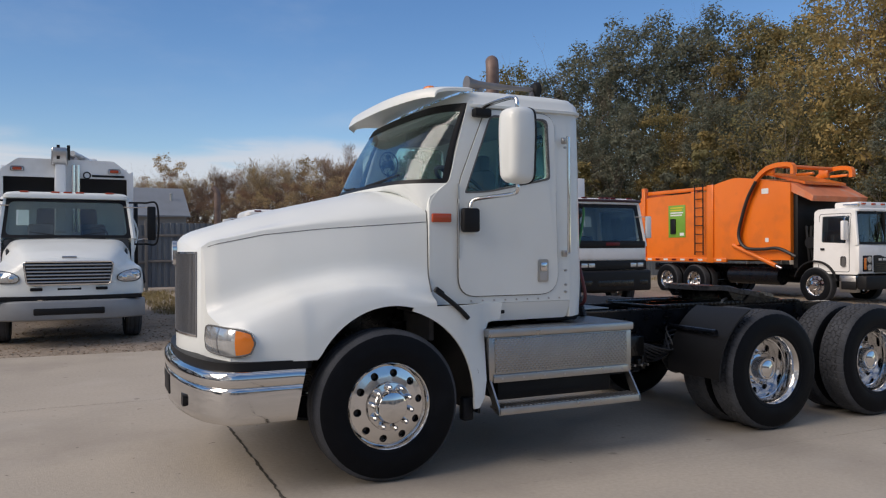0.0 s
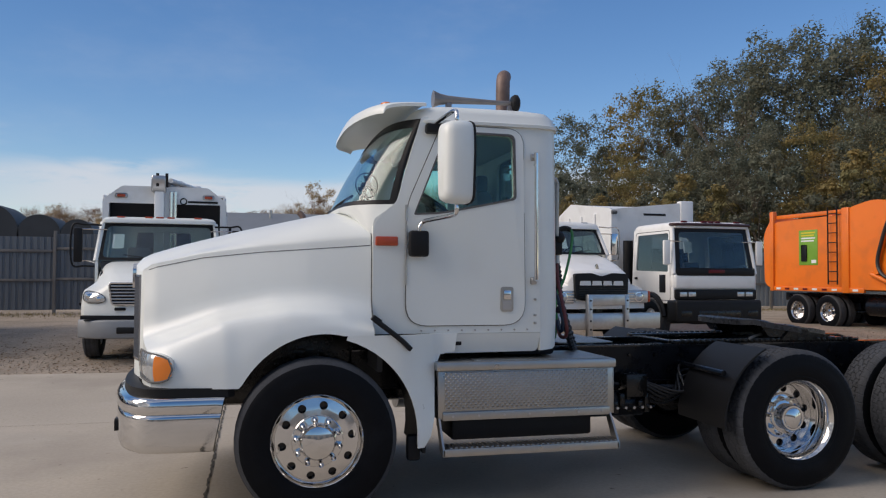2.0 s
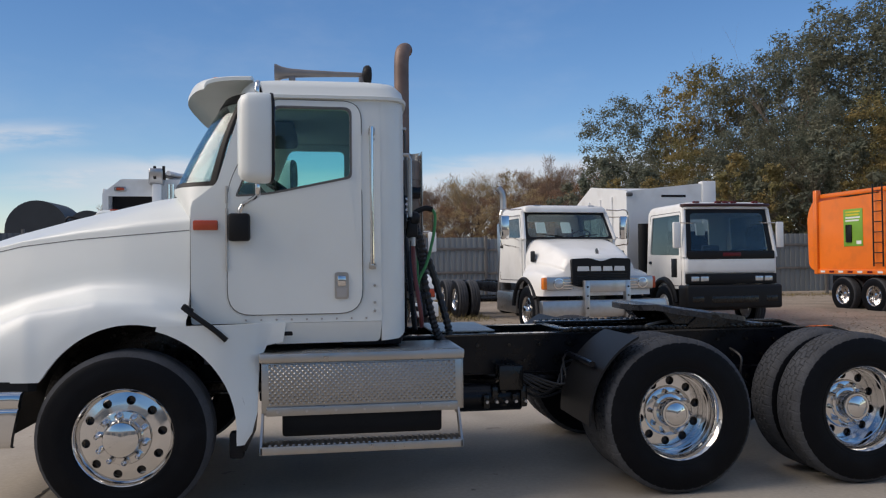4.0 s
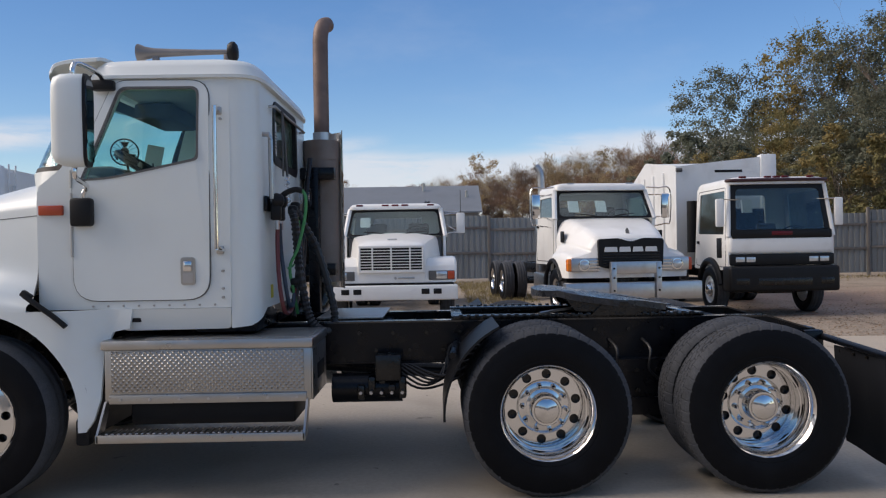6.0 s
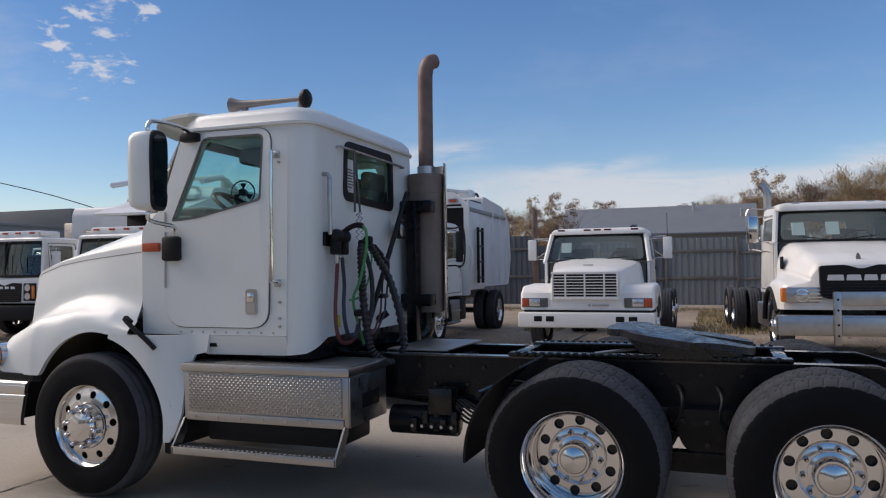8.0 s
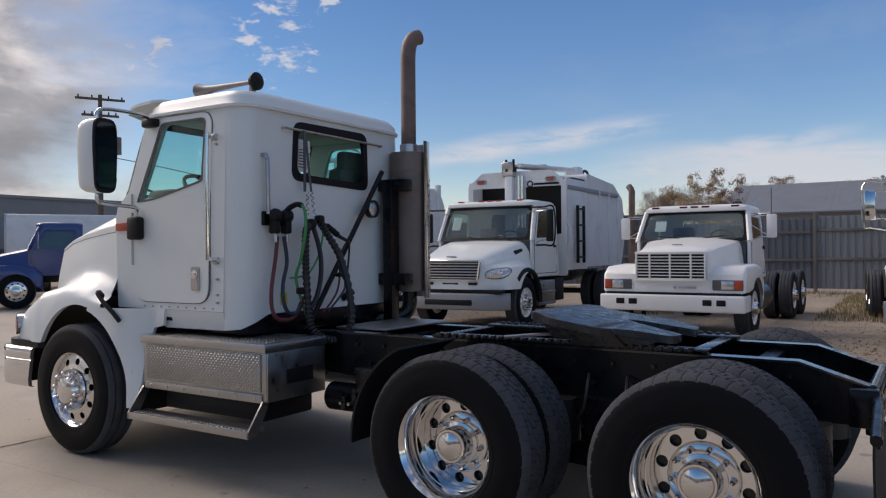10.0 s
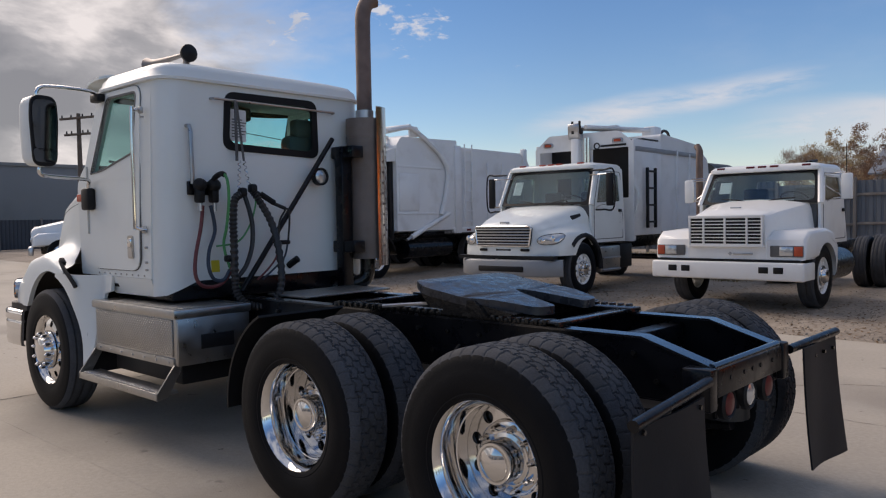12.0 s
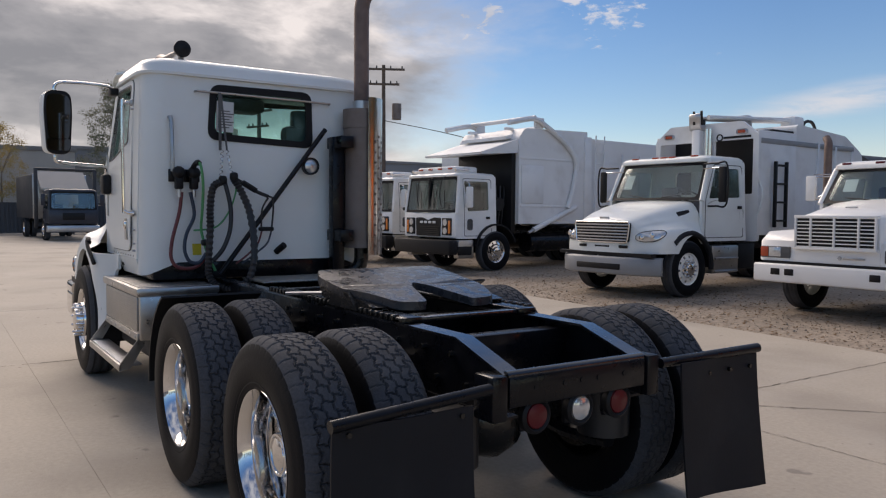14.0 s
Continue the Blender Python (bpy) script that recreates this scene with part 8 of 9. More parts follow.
    if poster:
        p = part("poster", box(B(), 4.90, 5.70, 1.202, 1.212, 1.94, 3.04, 0.005), POSTER, t, "green advertising poster with a bin picture")
        part("bin_picture", box(B(), 5.34, 5.58, 1.212, 1.220, 2.06, 2.58, 0.03), PLASTIC, p, "dark bin picture")
        for k in range(4):
            part("lettering_bar", box(B(), 5.0 + 0.05 * (k % 2), 5.60, 1.212, 1.216, 2.93 - k * 0.085, 2.975 - k * 0.085), YELLOW if k < 2 else PAPER, p)
        part("sticker", box(B(), 4.96, 5.16, 1.212, 1.216, 2.0, 2.10), PAPER, p)
        part("sticker", box(B(), 1.5, 1.75, 1.222, 1.228, Z(3.05), Z(3.2)), PAPER, t)
        part("sticker", box(B(), 1.5, 1.62, 1.222, 1.228, 1.75, 1.87), PAPER, t)
    chassis(t, -1.25, 7.2, 1.05, (4.55, 5.82), nuts=nuts)
    return t


front_loader("front_loader", (17.80, 9.26, -0.03), 92, "orange front-loading refuse truck with a white cab", ORANGE, WHITE_OLD, ORANGE, 1.07, True, ch=0.16, split=3.75, fwd=0.36)
front_loader("front_loader", (-8.75, 9.60, 0.03), 94, "white front-loading refuse truck with raised lift arms", BODY_WHITE, WHITE_OLD, BODY_WHITE, 1.07, split=3.3, fwd=0.4)
front_loader("front_loader", (-12.4, 9.9, 0.04), 94, "white flat-fronted refuse truck parked in the row", BODY_WHITE, WHITE_OLD, BODY_WHITE, 1.0, split=3.3, fwd=0.4, bare=True)


# -- round-nosed truck with a top-loading refuse body --
t = thing("refuse_truck", (-2.17, 8.91, 0.04), 92, "white round-nosed refuse truck with a grey bumper", "refuse truck")
hood_at = soft_hood(t, WHITE, -1.02, 0.42, (0, 0.04, 0.25, 0.6, 1), ((1.36, 1.42, 1.53, 1.66, 1.76), (1.28, 1.33, 1.40, 1.48, 1.55), (0.64, 0.69, 0.80, 0.92, 1.0), (1.20, 1.25, 1.30, 1.36, 1.36), (0.74, 0.80, 0.90, 1.0, 1.04),
          (1.10, 1.16, 1.24, 1.26, 1.20), (1.02, 1.08, 1.14, 1.17, 1.10), (1.08, 1.14, 1.18, 1.19, 1.14)), 0.80, 0.62, 0.30, "white rounded hood with moulded fenders")
nose_tree = BVHTree.FromPolygons([v.co.copy() for v in t.children[0].data.vertices], [tuple(f.vertices) for f in t.children[0].data.polygons])
for s in (-1, 1):
    def lens(r, a, lift, s=s):
        # a swept teardrop that lies on the curved nose
        k = 1.0 + 0.22 * math.cos(a)
        y, z = 0.92 + 0.195 * r * math.copysign(abs(math.cos(a)) ** 0.8, math.cos(a)), 1.105 + 0.025 * r * math.cos(a) + 0.095 * k * r * math.copysign(abs(math.sin(a)) ** 0.8, math.sin(a))
        hit = nose_tree.ray_cast(Vector((-3.0, s * y, z)), Vector((1, 0, 0)))[0]
        x = hit.x if hit else -0.62
        return (min(x, -0.55) - lift, s * y, z)
    hl = part("headlight", sheet(B(), lambda u, v: lens(u, 2 * math.pi * v, 0.022 + 0.02 * (1 - u * u)), 6, 26, lambda u, v: lens(u, 2 * math.pi * v, -0.05)), LAMP, t, "swept clear headlight", angle=70)
    part("lamp_rim", tube(B(), [lens(1.0, 2 * math.pi * k / 28, 0.018) for k in range(29)], 0.007, 6), GREASE, hl, "thin dark rim")
    for r, a, q in ((0.35, 0.2, 0.058), (0.45, 2.9, 0.046)):
        part("reflector", lathe(B(), [(q, 0.0), (q * 0.9, -0.012), (q * 0.5, -0.02), (0.0, -0.022)], 14), CHROME, hl, "round bright reflector").matrix_basis = pose(lens(r, a, 0.036)[0], s * (0.92 + 0.195 * r * math.cos(a)), 1.105 + 0.05 * r * math.cos(a), 0, 0, -90)
    part("wheel_flare", tube(B(), [(0.63 * math.cos(a), s * 1.165, 0.52 + 0.64 * math.sin(a)) for a in np.linspace(-0.05, 2.35, 14)], 0.05, 8), FLAP, t, "black rubber fender lip")
    part("hood_scoop", sheet(B(), lambda u, v: (lambda p: (p[0], p[1] * 1.01, p[2] + 0.012))(hood_at(0.62 + 0.22 * u, s * (0.30 + (0.06 * (1 - 0.6 * u)) * v))), 6, 3, lambda u, v: (lambda p: (p[0], p[1], p[2] - 0.02))(hood_at(0.62 + 0.22 * u, s * (0.30 + (0.06 * (1 - 0.6 * u)) * v)))), PLASTIC, t, "black hood vent")
gr = part("grille", prism(B(), rounded([(-0.60, 0.99), (0.60, 0.99), (0.645, 1.34), (-0.645, 1.34)], 0.04), "x", -1.035, -0.97), PLASTIC, t, "black grille with bright slats")
for k in range(6):
    part("slat", box(B(), -1.05, -1.02, -0.60 - 0.006 * k, 0.60 + 0.006 * k, 1.015 + k * 0.055, 1.04 + k * 0.055, 0.006), DULL, gr)
part("surround", tube(B(), [(-1.04, y, z) for y, z in rounded([(-0.61, 0.985), (0.61, 0.985), (0.655, 1.35), (-0.655, 1.35)], 0.05)] + [(-1.04, -0.60, 0.985)], 0.016, 6, smooth=False), CHROME, gr)
part("badge_block", box(B(), -0.975, -0.95, -0.11, 0.11, 1.41, 1.445, 0.01), DULL, t)
for y, w in ((-0.48, 0.09), (0.0, 0.18), (0.48, 0.09)):
    part("air_slot", box(B(), -1.02, -0.96, y - w, y + w, 0.885, 0.935, 0.012), PLASTIC, t)
bp = curved_bumper(t, GREY_PAINT, -1.13, 1.17, 0.41, 0.73, 0.34, "grey painted bumper")
part("bumper_slot", box(B(), -1.142, -1.09, -0.52, 0.52, 0.50, 0.61, 0.02), PLASTIC, bp)
part("filler", box(B(), -1.0, -0.85, -1.1, 1.1, 0.74, 0.80), PLASTIC, t)
greenhouse(t, 0.40, 0.72, 1.80, 1.10, 1.03, 1.0, 1.76, 2.50, WHITE, roof_h=0.10)
roof_lamps(t, 0.70, 2.585, (-0.7, -0.2, 0.0, 0.2, 0.7), MARKER)
windscreen_paper(t, 0.545, 0.72, 2.12, 0.20, 0.30, 24)
mirror_pair(t, 0.52, 1.42, 1.72, 2.36, 0.15, PLASTIC)
for s in (-1, 1):
    part("mirror_loop", tube(B(), [(0.55, s * 1.02, 2.42), (0.53, s * 1.3, 2.42), (0.53, s * 1.52, 2.38), (0.53, s * 1.52, 1.70), (0.53, s * 1.3, 1.65), (0.6, s * 1.05, 1.65)], 0.018, 6), PLASTIC, t, "black mirror loop")
    part("step_box", box(B(), 0.72, 1.55, min(s * 0.8, s * 1.12), max(s * 0.8, s * 1.12), 0.40, 0.92, 0.03), ALU, t)
    for z in (0.42, 0.66):
        part("step", box(B(), 0.78, 1.50, s * 1.135 - 0.02, s * 1.135 + 0.02, z, z + 0.035, 0.006), DULL, t)
    part("side_box", box(B(), 1.60, 2.15, min(s * 0.7, s * 1.08), max(s * 0.7, s * 1.08), 0.45, 0.95, 0.03), PLASTIC, t)
    part("door_slot", box(B(), 1.58, 1.70, s * 1.062 - 0.01, s * 1.062 + 0.014, 1.30, 1.62, 0.05), PLASTIC, t)
body = part("body", prism(B(), rounded([(3.3, 1.15), (5.9, 1.15), (6.2, 1.9), (6.0, 3.0), (5.3, 3.42), (3.3, 3.55)], 0.12), "y", -1.2, 1.2), BODY_WHITE, t, "white ribbed refuse body")
part("hopper", panel(B(), rounded([(-1.22, 0.98), (1.22, 0.98), (1.22, 3.25), (0.85, 3.55), (-0.85, 3.55), (-1.22, 3.25)], 0.05), [rounded([(-1.10, 1.9), (-0.22, 1.9), (-0.22, 3.15), (-1.10, 3.15)], 0.03), rounded([(0.22, 1.9), (1.10, 1.9), (1.10, 3.15), (0.22, 3.15)], 0.03)], lambda u, v, d: (1.97 + d, u, v), 0.08), BODY_WHITE, t, "white hopper front with two dark mouths")
# black block in place of the dim hopper inside, behind the mouths
part("hopper_dark", box(B(), 2.55, 3.3, -1.15, 1.15, 1.2, 3.4), PLASTIC, t)
for s in (-1, 1):
    part("hopper_side", box(B(), 1.99, 3.3, min(s * 1.16, s * 1.22), max(s * 1.16, s * 1.22), 1.1, 3.35, 0.02), BODY_WHITE, t)
    part("side_stripe", box(B(), 2.05, 5.6, min(s * 1.215, s * 1.228), max(s * 1.215, s * 1.228), 3.02, 3.16, 0.004), GREY_PAINT, t, "grey stripe along the body")
    hlamp = part("hopper_lamp", box(B(), 1.945, 1.975, s * 0.86 - 0.12, s * 0.86 + 0.12, 3.29, 3.39, 0.035), DULL, t, "grey lamp surround")
    part("lens", box(B(), 1.932, 1.95, s * 0.86 - 0.08, s * 0.86 + 0.08, 3.31, 3.37, 0.02), MARKER, hlamp, "orange lamp lens")
part("lettering_bar", box(B(), 1.958, 1.972, -1.05, -0.45, 3.19, 3.25), PLASTIC, t, "dark lettering bar")
part("letter_ring", lathe(B(), [(0.05, 0.0), (0.075, 0.0), (0.075, -0.012), (0.05, -0.012)], 14, closed_profile=True), PLASTIC, t).matrix_basis = pose(1.97, -0.36, 3.23, 0, 0, -90)
part("lift_mast", box(B(), 1.83, 2.02, 0.02, 0.21, 1.9, 3.44, 0.02), BODY_WHITE, t, "white lift mast")
for y in (-0.12, -0.2):
    part("lift_cylinder", cyl(B(), (1.88, y, 1.9), (1.88, y, 3.44), 0.035, 10), CHROME, t)
part("lift_head", box(B(), 1.80, 2.12, -0.02, 0.28, 3.42, 3.56, 0.04), DULL, t)
for k in range(4):
    part("lift_roller", cyl(B(), (1.86 + 0.05 * (k % 2), -0.06 + 0.09 * k, 3.58 + 0.03 * (k % 2)), (1.86 + 0.05 * (k % 2), 0.0 + 0.09 * k, 3.58 + 0.03 * (k % 2)), 0.055, 12), DULL if k % 2 else PLASTIC, t)
for y, r in ((-0.1, 0.05), (0.06, 0.035), (0.2, 0.05)):
    part("lift_arm", cyl(B(), (1.94, y, 3.68), (4.4, y - 0.45, 3.76), r, 10), BODY_WHITE if r > 0.04 else DULL, t)
part("lift_knuckle", box(B(), 4.2, 4.6, -0.65, -0.3, 3.48, 3.84, 0.06), BODY_WHITE, t)
part("lift_knuckle", box(B(), 3.0, 3.2, -0.3, 0.1, 3.48, 3.80, 0.05), DULL, t)
part("top_pipe", tube(B(), [(4.5, -0.6, 3.50), (4.7, -0.6, 3.74), (5.0, -0.6, 3.74), (5.2, -0.6, 3.48)], 0.035, 8), HOSE, t)
for k in range(3):
    part("body_rib", box(B(), 4.1 + 0.7 * k, 4.18 + 0.7 * k, -1.24, 1.24, 1.2, 3.2 - 0.08 * k, 0.02), BODY_WHITE, t)
for x in (2.42, 2.80):
    part("ladder_rail", box(B(), x - 0.03, x + 0.03, -1.34, -1.28, 1.25, 2.55, 0.01), PLASTIC, t, "black ladder rail")
for k in range(4):
    part("rung", box(B(), 2.42, 2.80, -1.335, -1.29, 1.36 + k * 0.36, 1.40 + k * 0.36), PLASTIC, t)
part("grab_hose", tube(B(), [(2.0, -1.2, 2.2), (2.02, -1.3, 1.9), (2.0, -1.22, 1.5)], 0.02, 6), WHITE, t)
chassis(t, -0.9, 6.1, 1.05, (4.9,), W_FAR_WHITE, W_FAR_R, nuts=True)

# the hopper and lift ride low
for o in t.children_recursive:
    if o.matrix_basis != Matrix.Identity(4):
        if o.matrix_basis.translation.z > 3.0:
            o.matrix_basis.translation.z -= 0.20
        continue
    for v in o.data.vertices:
        if v.co.x > 1.815 and v.co.z > 2.5:
            v.co.z -= 0.22 * min(1.0, (v.co.z - 2.5) / 0.8)

# -- trucks across the yard, far off --
def far_truck(name, at, turn, label, paint, box_h=0.0, box_m=None, cabover=False):
    t = thing(name, at, turn, label, "truck")
    if cabover:
        greenhouse(t, -1.2, -1.1, 0.4, 1.1, 1.04, 0.85, 1.5, 2.4, paint)
        part("front_panel", box(B(), -1.25, -1.1, -1.1, 1.1, 0.8, 1.5, 0.04), paint, t)
        part("grille", box(B(), -1.27, -1.2, -0.5, 0.5, 1.0, 1.35, 0.02), PLASTIC, t)
    else:
        hood_loft(t, [(-1.0, 0.68, 0.74, 1.36, 0.75, 0.03), (-0.9, 0.74, 0.82, 1.45, 0.75, 0.04), (0.3, 0.95, 1.05, 1.72, 0.85, 0.05)], paint)
        greenhouse(t, 0.30, 0.62, 1.75, 1.04, 0.95, 0.95, 1.70, 2.42, paint)
        part("grille", box(B(), -1.03, -0.97, -0.55, 0.55, 0.9, 1.32, 0.02), DULL, t)
        for s in (-1, 1):
            fender(t, s, 0.66, 1.18, -0.97, 0.7, 1.28, 0.75, paint, 0.62, bevel=0.1)
    for s in (-1, 1):
        part("headlight", box(B(), -1.04, -0.98, s * 0.9 - 0.13, s * 0.9 + 0.13, 0.95, 1.1, 0.02), LAMP, t)
    part("bumper", box(B(), -1.25 if cabover else -1.12, -0.95, -1.18, 1.18, 0.42, 0.74, 0.04), DULL, t)
    mirror_pair(t, 0.5 if not cabover else -1.15, 1.32, 1.7, 2.25, 0.18, paint)
    if box_h:
        part("box_body", box(B(), 2.1, 7.6, -1.25, 1.25, 1.05, box_h, 0.04), box_m or BODY_WHITE, t, "white box body")
        part("box_corner", box(B(), 2.06, 2.14, -1.27, 1.27, 1.03, box_h + 0.02, 0.02), ALU, t)
    chassis(t, -0.9, 7.6, 1.0, (5.6,))
    return t


far_truck("box_truck", (-17.5, 14.2, 0.062), 84, "white box truck parked across the yard", WHITE_OLD, 3.4)
far_truck("blue_truck", (-17.4, 7.8, 0), 60, "dark blue truck with a chrome bumper", BLUE)
far_truck("yard_truck", (-24.5, 8.4, 0), 70, "white round-nosed truck parked far off", WHITE_OLD)
far_truck("yard_truck", (-34.6, 7.3, 0), 172, "grey round-nosed truck parked by the far fence", GREY_PAINT)
far_truck("box_truck", (-30.5, 12.0, 0.05), 60, "white box truck parked across the yard", WHITE_OLD, 3.3)
dark_truck = far_truck("refuse_truck", (-34.2, 3.4, 0), 183, "dark-fronted refuse truck by the far fence", NAVY, 3.3, DARK_BODY, True)
part("lid", prism(B(), [(0.7, 2.55), (2.05, 3.45), (2.05, 3.35), (0.7, 2.45)], "y", -1.1, 1.1), TAN_WALL, dark_truck, "dusty cream hopper lid")
for s in (-1, 1):
    part("lift_arm", box(B(), 0.5, 0.7, s * 1.35 - 0.08, s * 1.35 + 0.08, 0.6, 3.55, 0.03), DARK_BODY, dark_truck, "dark upright lift arm")
part("arm_bar", cyl(B(), (0.6, -1.35, 3.5), (0.6, 1.35, 3.5), 0.07, 10), DARK_BODY, dark_truck)


# ---- trees ----
def tree_meshes(seed, height, spread, leaf_m, bark_m, leaves=5200, leaf=0.20, clumps=70, base=0.28, trunk_r=0.24, lean=0.08, twigs=False, lobes=0):
    """Meshes of a trunk with limbs, and of a crown of small leaves gathered in uneven clumps with gaps between."""
    rg = random.Random(seed)
    wood = B()
    tips = []

    def limb(p, d, length, r, depth):
        pts, q, dd = [Vector(p)], Vector(p), Vector(d)
        n = 5 if depth < 2 else 3
        for _ in range(n):
            dd = (dd + Vector((rg.gauss(0, 0.13), rg.gauss(0, 0.13), rg.gauss(0.04, 0.08)))).normalized()
            q = q + dd * (length / n)
            pts.append(q.copy())
        loops, u = [], None
        for i, pt in enumerate(pts):
            d2 = (pts[min(i + 1, n)] - pts[max(i - 1, 0)]).normalized()
            u = d2.orthogonal().normalized() if u is None else (u - d2 * u.dot(d2)).normalized()
            loops.append(ring(pt, u, d2.cross(u), r * (1 - 0.72 * i / n), (8, 6, 4, 3)[depth]))
        skin(wood, loops)
        if depth < 3:
            for k in range(rg.randint(3, 4) if depth else 7):
                i = rg.randint(min(2, n - 1), n)
                a = rg.uniform(0, 6.28)
                out = Vector((math.cos(a), math.sin(a), rg.uniform(0.25, 1.1))).normalized()
                d3 = (dd * 0.55 + out * 0.8).normalized()
                limb(pts[i], d3, length * rg.uniform(0.45, 0.68), r * 0.5 * (1 - 0.1 * i), depth + 1)
        if depth >= 2:
            tips.extend(pts[1:])
    limb((0, 0, -0.1), (rg.gauss(0, lean), rg.gauss(0, lean), 1), height * 0.62, trunk_r, 0)
    zmax = max(t.z for t in tips)
    tips = [Vector((t.x * spread, t.y * spread, t.z * (height - 0.4) / zmax)) for t in tips]
    for v in wood.verts:
        f = min(1.0, max(0.0, v.co.z / (height * 0.3)))
        v.co.x, v.co.y, v.co.z = v.co.x * (1 + (spread - 1) * f), v.co.y * (1 + (spread - 1) * f), v.co.z * (height - 0.4) / zmax if v.co.z > 0 else v.co.z
    crown = []
    tips = [t for t in tips if t.z > height * base]
    centres = [rg.choice(tips) for _ in range(clumps)]
    # the crown swells into a few rounded lobes, the clumps lie in their outer shells
    heads = []
    for i in range(lobes):
        f = 0.22 + 0.62 * i / max(1, lobes - 1)
        r = height * (0.132 - 0.05 * f) * rg.uniform(0.85, 1.2)
        out = height * 0.30 * spread * math.sin(math.pi * min(1.0, 0.18 + 0.72 * f)) ** 0.8 * (0.25 if i >= lobes - 1 else rg.uniform(0.55, 1.0))
        a = i * 2.4 + rg.uniform(-0.5, 0.5)
        heads.append((Vector((out * math.cos(a), out * math.sin(a), min(height * (f + 0.06), height - r))), r))
    if heads:
        centres = []
        for k in range(clumps):
            c, r = heads[k % lobes]
            d = Vector((rg.gauss(0, 1), rg.gauss(0, 1), rg.gauss(0.35, 0.8))).normalized()
            centres.append(c + d * r * rg.uniform(0.45, 1.0))
    verts, faces = [], []
    s = height * (0.025 if lobes else 0.034)
    for i in range(leaves):
        c = centres[i % clumps] if lobes or i < leaves * 0.8 else rg.choice(tips)
        inner = i < leaves * 0.17
        q = Vector((rg.gauss(0, 1), rg.gauss(0, 1), rg.gauss(0, 0.75))) * (0.5 if inner else 1.0)
        if q.length > 1.7:
            q *= rg.uniform(1.2, 1.7) / q.length
        p = c + q * s
        # leaves turn outwards from their clump and upwards, so that clumps show as forms
        n = (q * 0.7 + Vector((rg.gauss(0, 0.45), rg.gauss(0, 0.45), 0.55 + rg.gauss(0, 0.45)))).normalized()
        a = n.orthogonal().normalized()
        turn = rg.uniform(0, 6.28)
        a, b = a * math.cos(turn) + n.cross(a) * math.sin(turn), n.cross(a) * math.cos(turn) - a * math.sin(turn)
        size = leaf * (1.6 if inner else 1.0)
        l, w = size * rg.uniform(0.6, 1.4), size * rg.uniform(0.4, 0.8)
        if twigs and i % 5:
            # thin twigs that reach up and out
            a = (q * 0.5 + Vector((rg.gauss(0, 0.4), rg.gauss(0, 0.4), 0.9))).normalized()
            b = a.orthogonal().normalized()
            l, w = rg.uniform(0.12, 0.34), 0.011
        k = len(verts)
        verts += [p - a * l, p + b * w, p + a * l, p - b * w]
        faces.append((k, k + 1, k + 2, k + 3))
    me = bpy.data.meshes.new("crown")
    me.from_pydata([tuple(v) for v in verts], [], faces)
    me.materials.append(leaf_m)
    return finish(wood, "trunk", bark_m), me


def plant(meshes, at, turn, scale, label, category="tree", group=""):
    t = thing("tree", at, turn, label, category, group)
    t.scale = (scale, scale, scale)
    for name, me in zip(("trunk", "crown"), meshes):
        o = new(name, me)
        o.parent = t
    return t


DARK = [tree_meshes(s, 15.0, 0.58, LEAF_DARK, BARK_BELT, 15500, 0.080, 290, 0.10, 0.30, lobes=19) for s in (1, 2, 3)]
OLIVE = [tree_meshes(s, 14.0, 0.58, LEAF_OLIVE, BARK_BELT, 13500, 0.078, 260, 0.10, 0.30, lobes=17) for s in (4, 5)]
GOLD = [tree_meshes(s, 14.0, 0.64, LEAF_GOLD, BARK_BELT, 11000, 0.068, 230, 0.08, 0.30, lobes=16) for s in (6, 7)]
SHRUB = [tree_meshes(s, 6.0, 0.95, m, BARK, 4500, 0.065, 90, 0.03, 0.10, lobes=9) for s, m in ((15, LEAF_DARK), (16, LEAF_OLIVE))]
RUST = [tree_meshes(s, 8.0, 0.85, m, BARK, 5200, 0.05, 110, 0.04, 0.12, lobes=10) for s, m in ((8, LEAF_RUST), (9, LEAF_TAN))]
BARE = [tree_meshes(s, 8.0, 0.8, m, BARK, 4000, 0.03, 180, 0.15, 0.12, twigs=True) for s, m in ((10, LEAF_RUST), (11, LEAF_TAN), (12, LEAF_RUST))]
EAST_UNSEEN = tree_meshes(17, 13.0, 0.8, LEAF_DARK, BARK, 7000, 0.14, 120, 0.08)
PALE = tree_meshes(14, 14.0, 0.6, LEAF_OLIVE, BARK_PALE, 2500, 0.08, 70, 0.35, 0.2)
rg = random.Random(21)


def polar(az, dist, cx=0.3, cy=-6.0):
    return (cx + dist * math.sin(radians(az)), cy + dist * math.cos(radians(az)), -0.1)


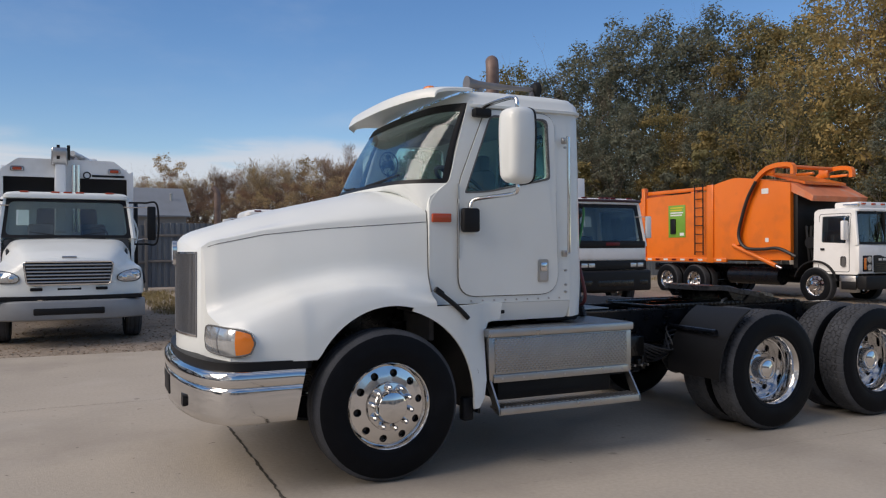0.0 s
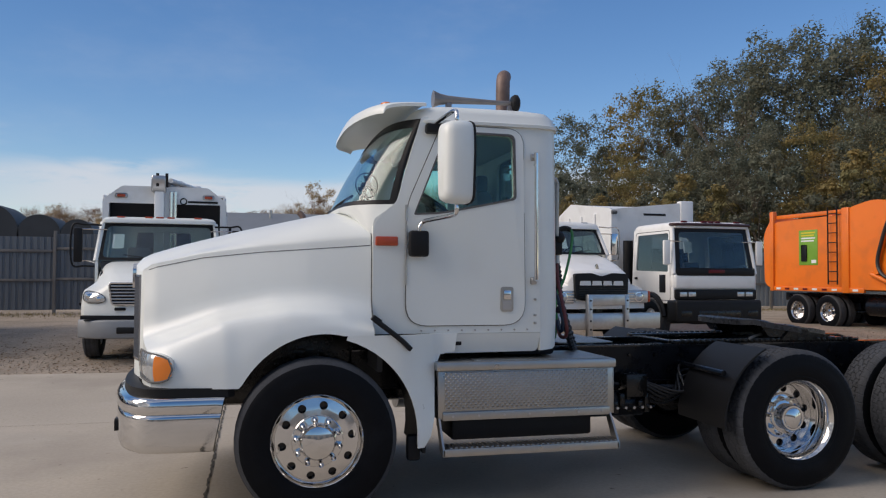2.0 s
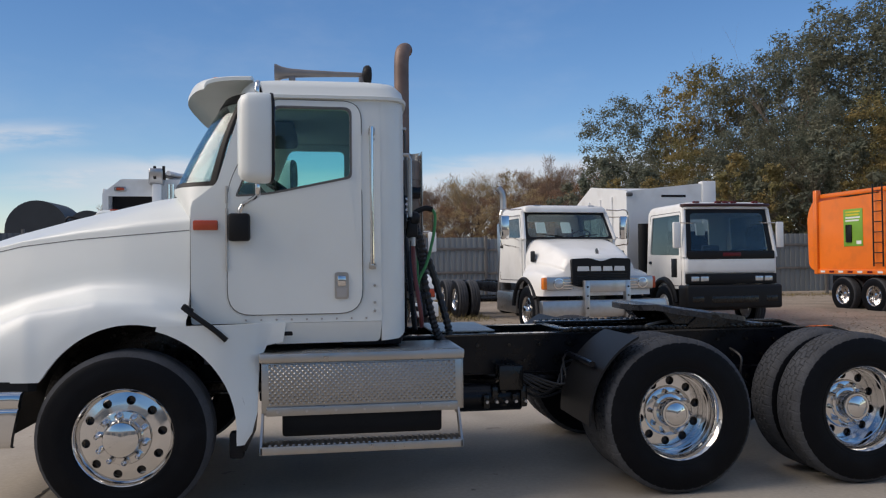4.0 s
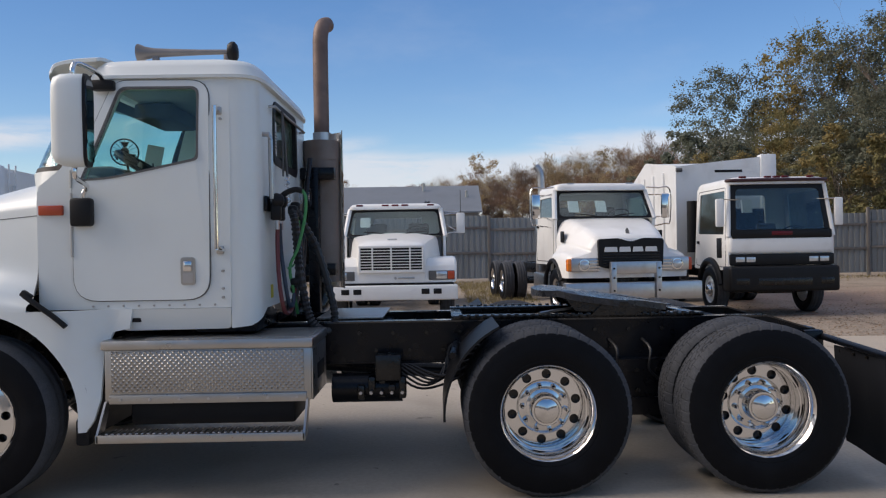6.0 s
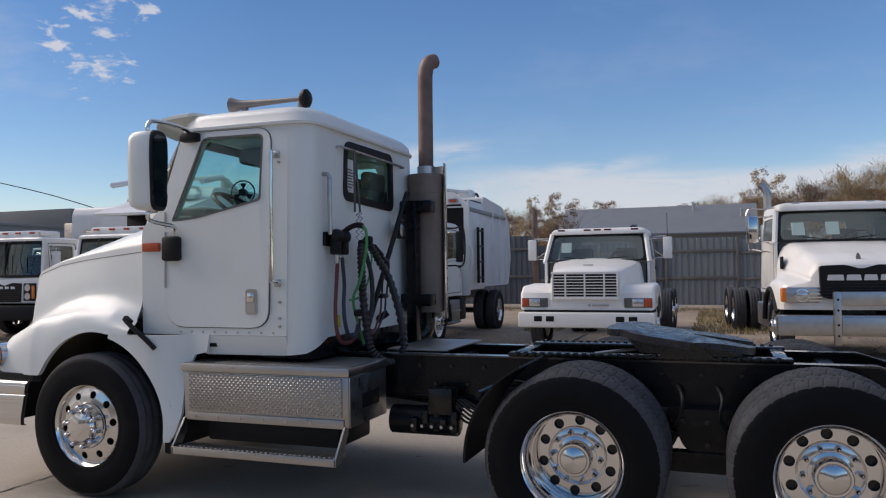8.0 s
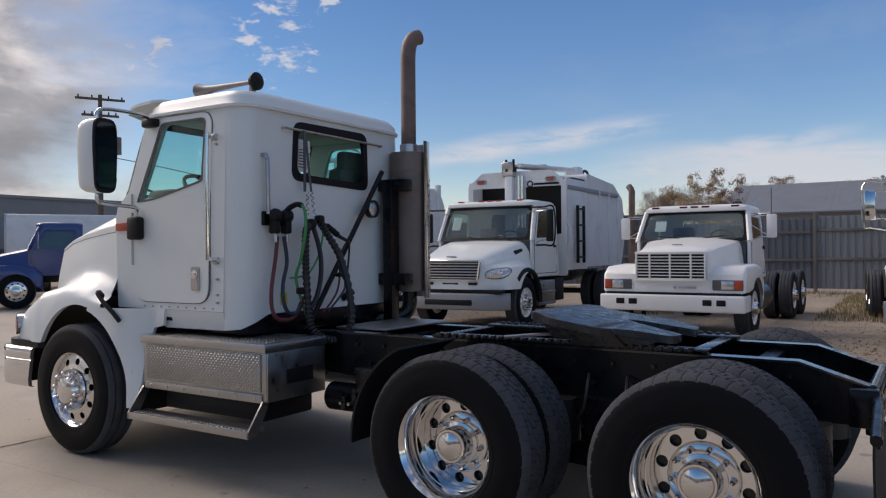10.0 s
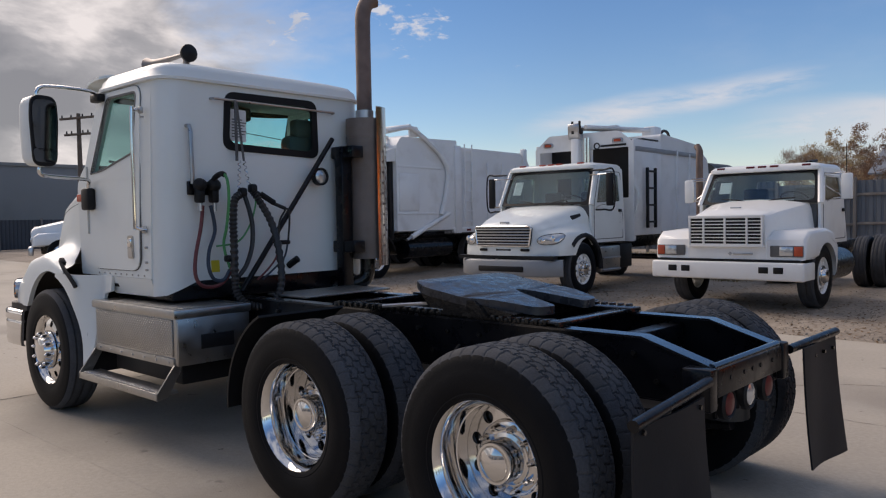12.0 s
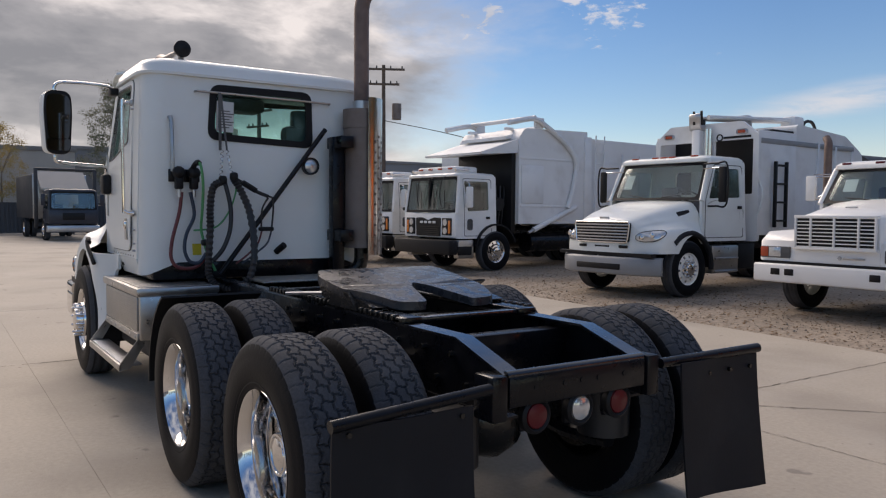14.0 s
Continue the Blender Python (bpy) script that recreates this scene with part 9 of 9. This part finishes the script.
# the tall belt: bearing, distance, height
for az, dist, h, kind in ((22.6, 60, 14.6, 0), (25.4, 62, 12.6, 1), (27.8, 60, 16.6, 1), (30.5, 58, 15.4, 0), (33.2, 60, 17.8, 0), (35.6, 56, 17.6, 0), (38.2, 57, 19.2, 0), (40.4, 55, 17.6, 0),
                          (42.6, 56, 19.0, 0), (44.8, 54, 17.4, 1), (47, 56, 17.6, 0), (48.9, 52, 17.0, 1), (51.6, 44, 19.0, 2), (54.2, 41, 18.6, 2), (56, 44, 18.0, 2), (57, 42, 17.0, 1), (61, 44, 15, 0), (66, 44, 14, 1),
                          (24, 54, 9.0, 0), (27, 52, 9.5, 1), (30, 51, 10.0, 0), (33, 50, 10.5, 0), (36, 49, 11.0, 0), (39, 49, 11.0, 1), (42, 47, 11.0, 0), (45, 46, 11.0, 0), (48, 44, 11.0, 0), (51, 40, 10, 1), (54, 38, 9, 0),
                          (72, 48, 13, 0), (79, 46, 12, 1), (87, 48, 13, 0), (95, 46, 12, 0), (103, 48, 12, 1), (112, 48, 12, 0), (121, 47, 12, 0)):
    src = (DARK, OLIVE, GOLD)[kind]
    # past 62 degrees the belt is unseen, added to darken reflections
    meshes = src[rg.randrange(len(src))] if az < 62 else EAST_UNSEEN
    kind = kind if az < 62 else 0
    lab = ("tall dark green tree in the belt behind the yard", "tall olive-brown autumn tree behind the yard", "tall golden autumn tree behind the yard")[kind]
    plant(meshes, polar(az, dist), rg.uniform(0, 360), h / (15.0, 14.0, 14.0)[kind], lab, group="tall tree belt")
plant(PALE, polar(45.6, 43), 30, 0.90, "half-bare tree with pale limbs before the belt")
plant(PALE, polar(47.4, 42), 200, 0.84, "half-bare tree with pale limbs before the belt")
for k in range(34):
    az = 21 + k * 1.1
    plant(SHRUB[k % 2], polar(az, rg.uniform(42, 49) - max(0, az - 46) * 0.35), rg.uniform(0, 360), rg.uniform(0.9, 1.5), "low olive undergrowth before the tree belt", "bush", "undergrowth")
# low scrub: rust-brown and bare trees along the horizon
for k in range(64):
    az = -16 + k * 0.58 + rg.uniform(-0.3, 0.3)
    dist = rg.uniform(104, 128)
    el = lerp_in(az, (-16, -4, 1, 5, 9, 13, 17, 21), (4.7, 4.7, 5.1, 5.7, 6.3, 6.9, 7.5, 8.2))
    h = (1.6 + dist * math.tan(radians(el))) * rg.uniform(0.84, 1.06)
    bare = rg.random() < 0.75
    plant((BARE if bare else RUST)[rg.randrange(3 if bare else 2)], polar(az, dist, 2.0), rg.uniform(0, 360), h / 8.0,
          "bare brown tree on the skyline" if bare else "rust-brown autumn tree on the skyline", group="skyline scrub")
for k in range(34):
    az = 4.5 + k * 0.5 if k < 28 else -15 + (k - 28) * 1.4
    el = lerp_in(az, (-16, 4, 9, 21), (2.6, 3.2, 4.6, 5.8))
    dist = rg.uniform(92, 104)
    plant(RUST[k % 2], polar(az, dist, 2.0), rg.uniform(0, 360), (1.6 + dist * math.tan(radians(el))) * rg.uniform(0.85, 1.1) / 8.0, "low rust-brown bush on the skyline", "bush", "skyline scrub")
plant(RUST[1], (12.6, 162, 0), 40, 2.75, "round rust-brown oak on the skyline")
plant(RUST[0], (-9.6, 64, 0), 0, 1.08, "tan-brown bushy tree beside the shed")
plant(RUST[1], (-12.4, 67, 0), 50, 1.10, "tan-brown bushy tree beside the shed")
# by the far storehouse
plant(DARK[1], (-46.4, 8.6, 0), 80, 0.70, "dark green tree by the pale storehouse")
plant(GOLD[1], (-46.2, 1.2, 0), 10, 0.54, "golden tree by the pale storehouse")
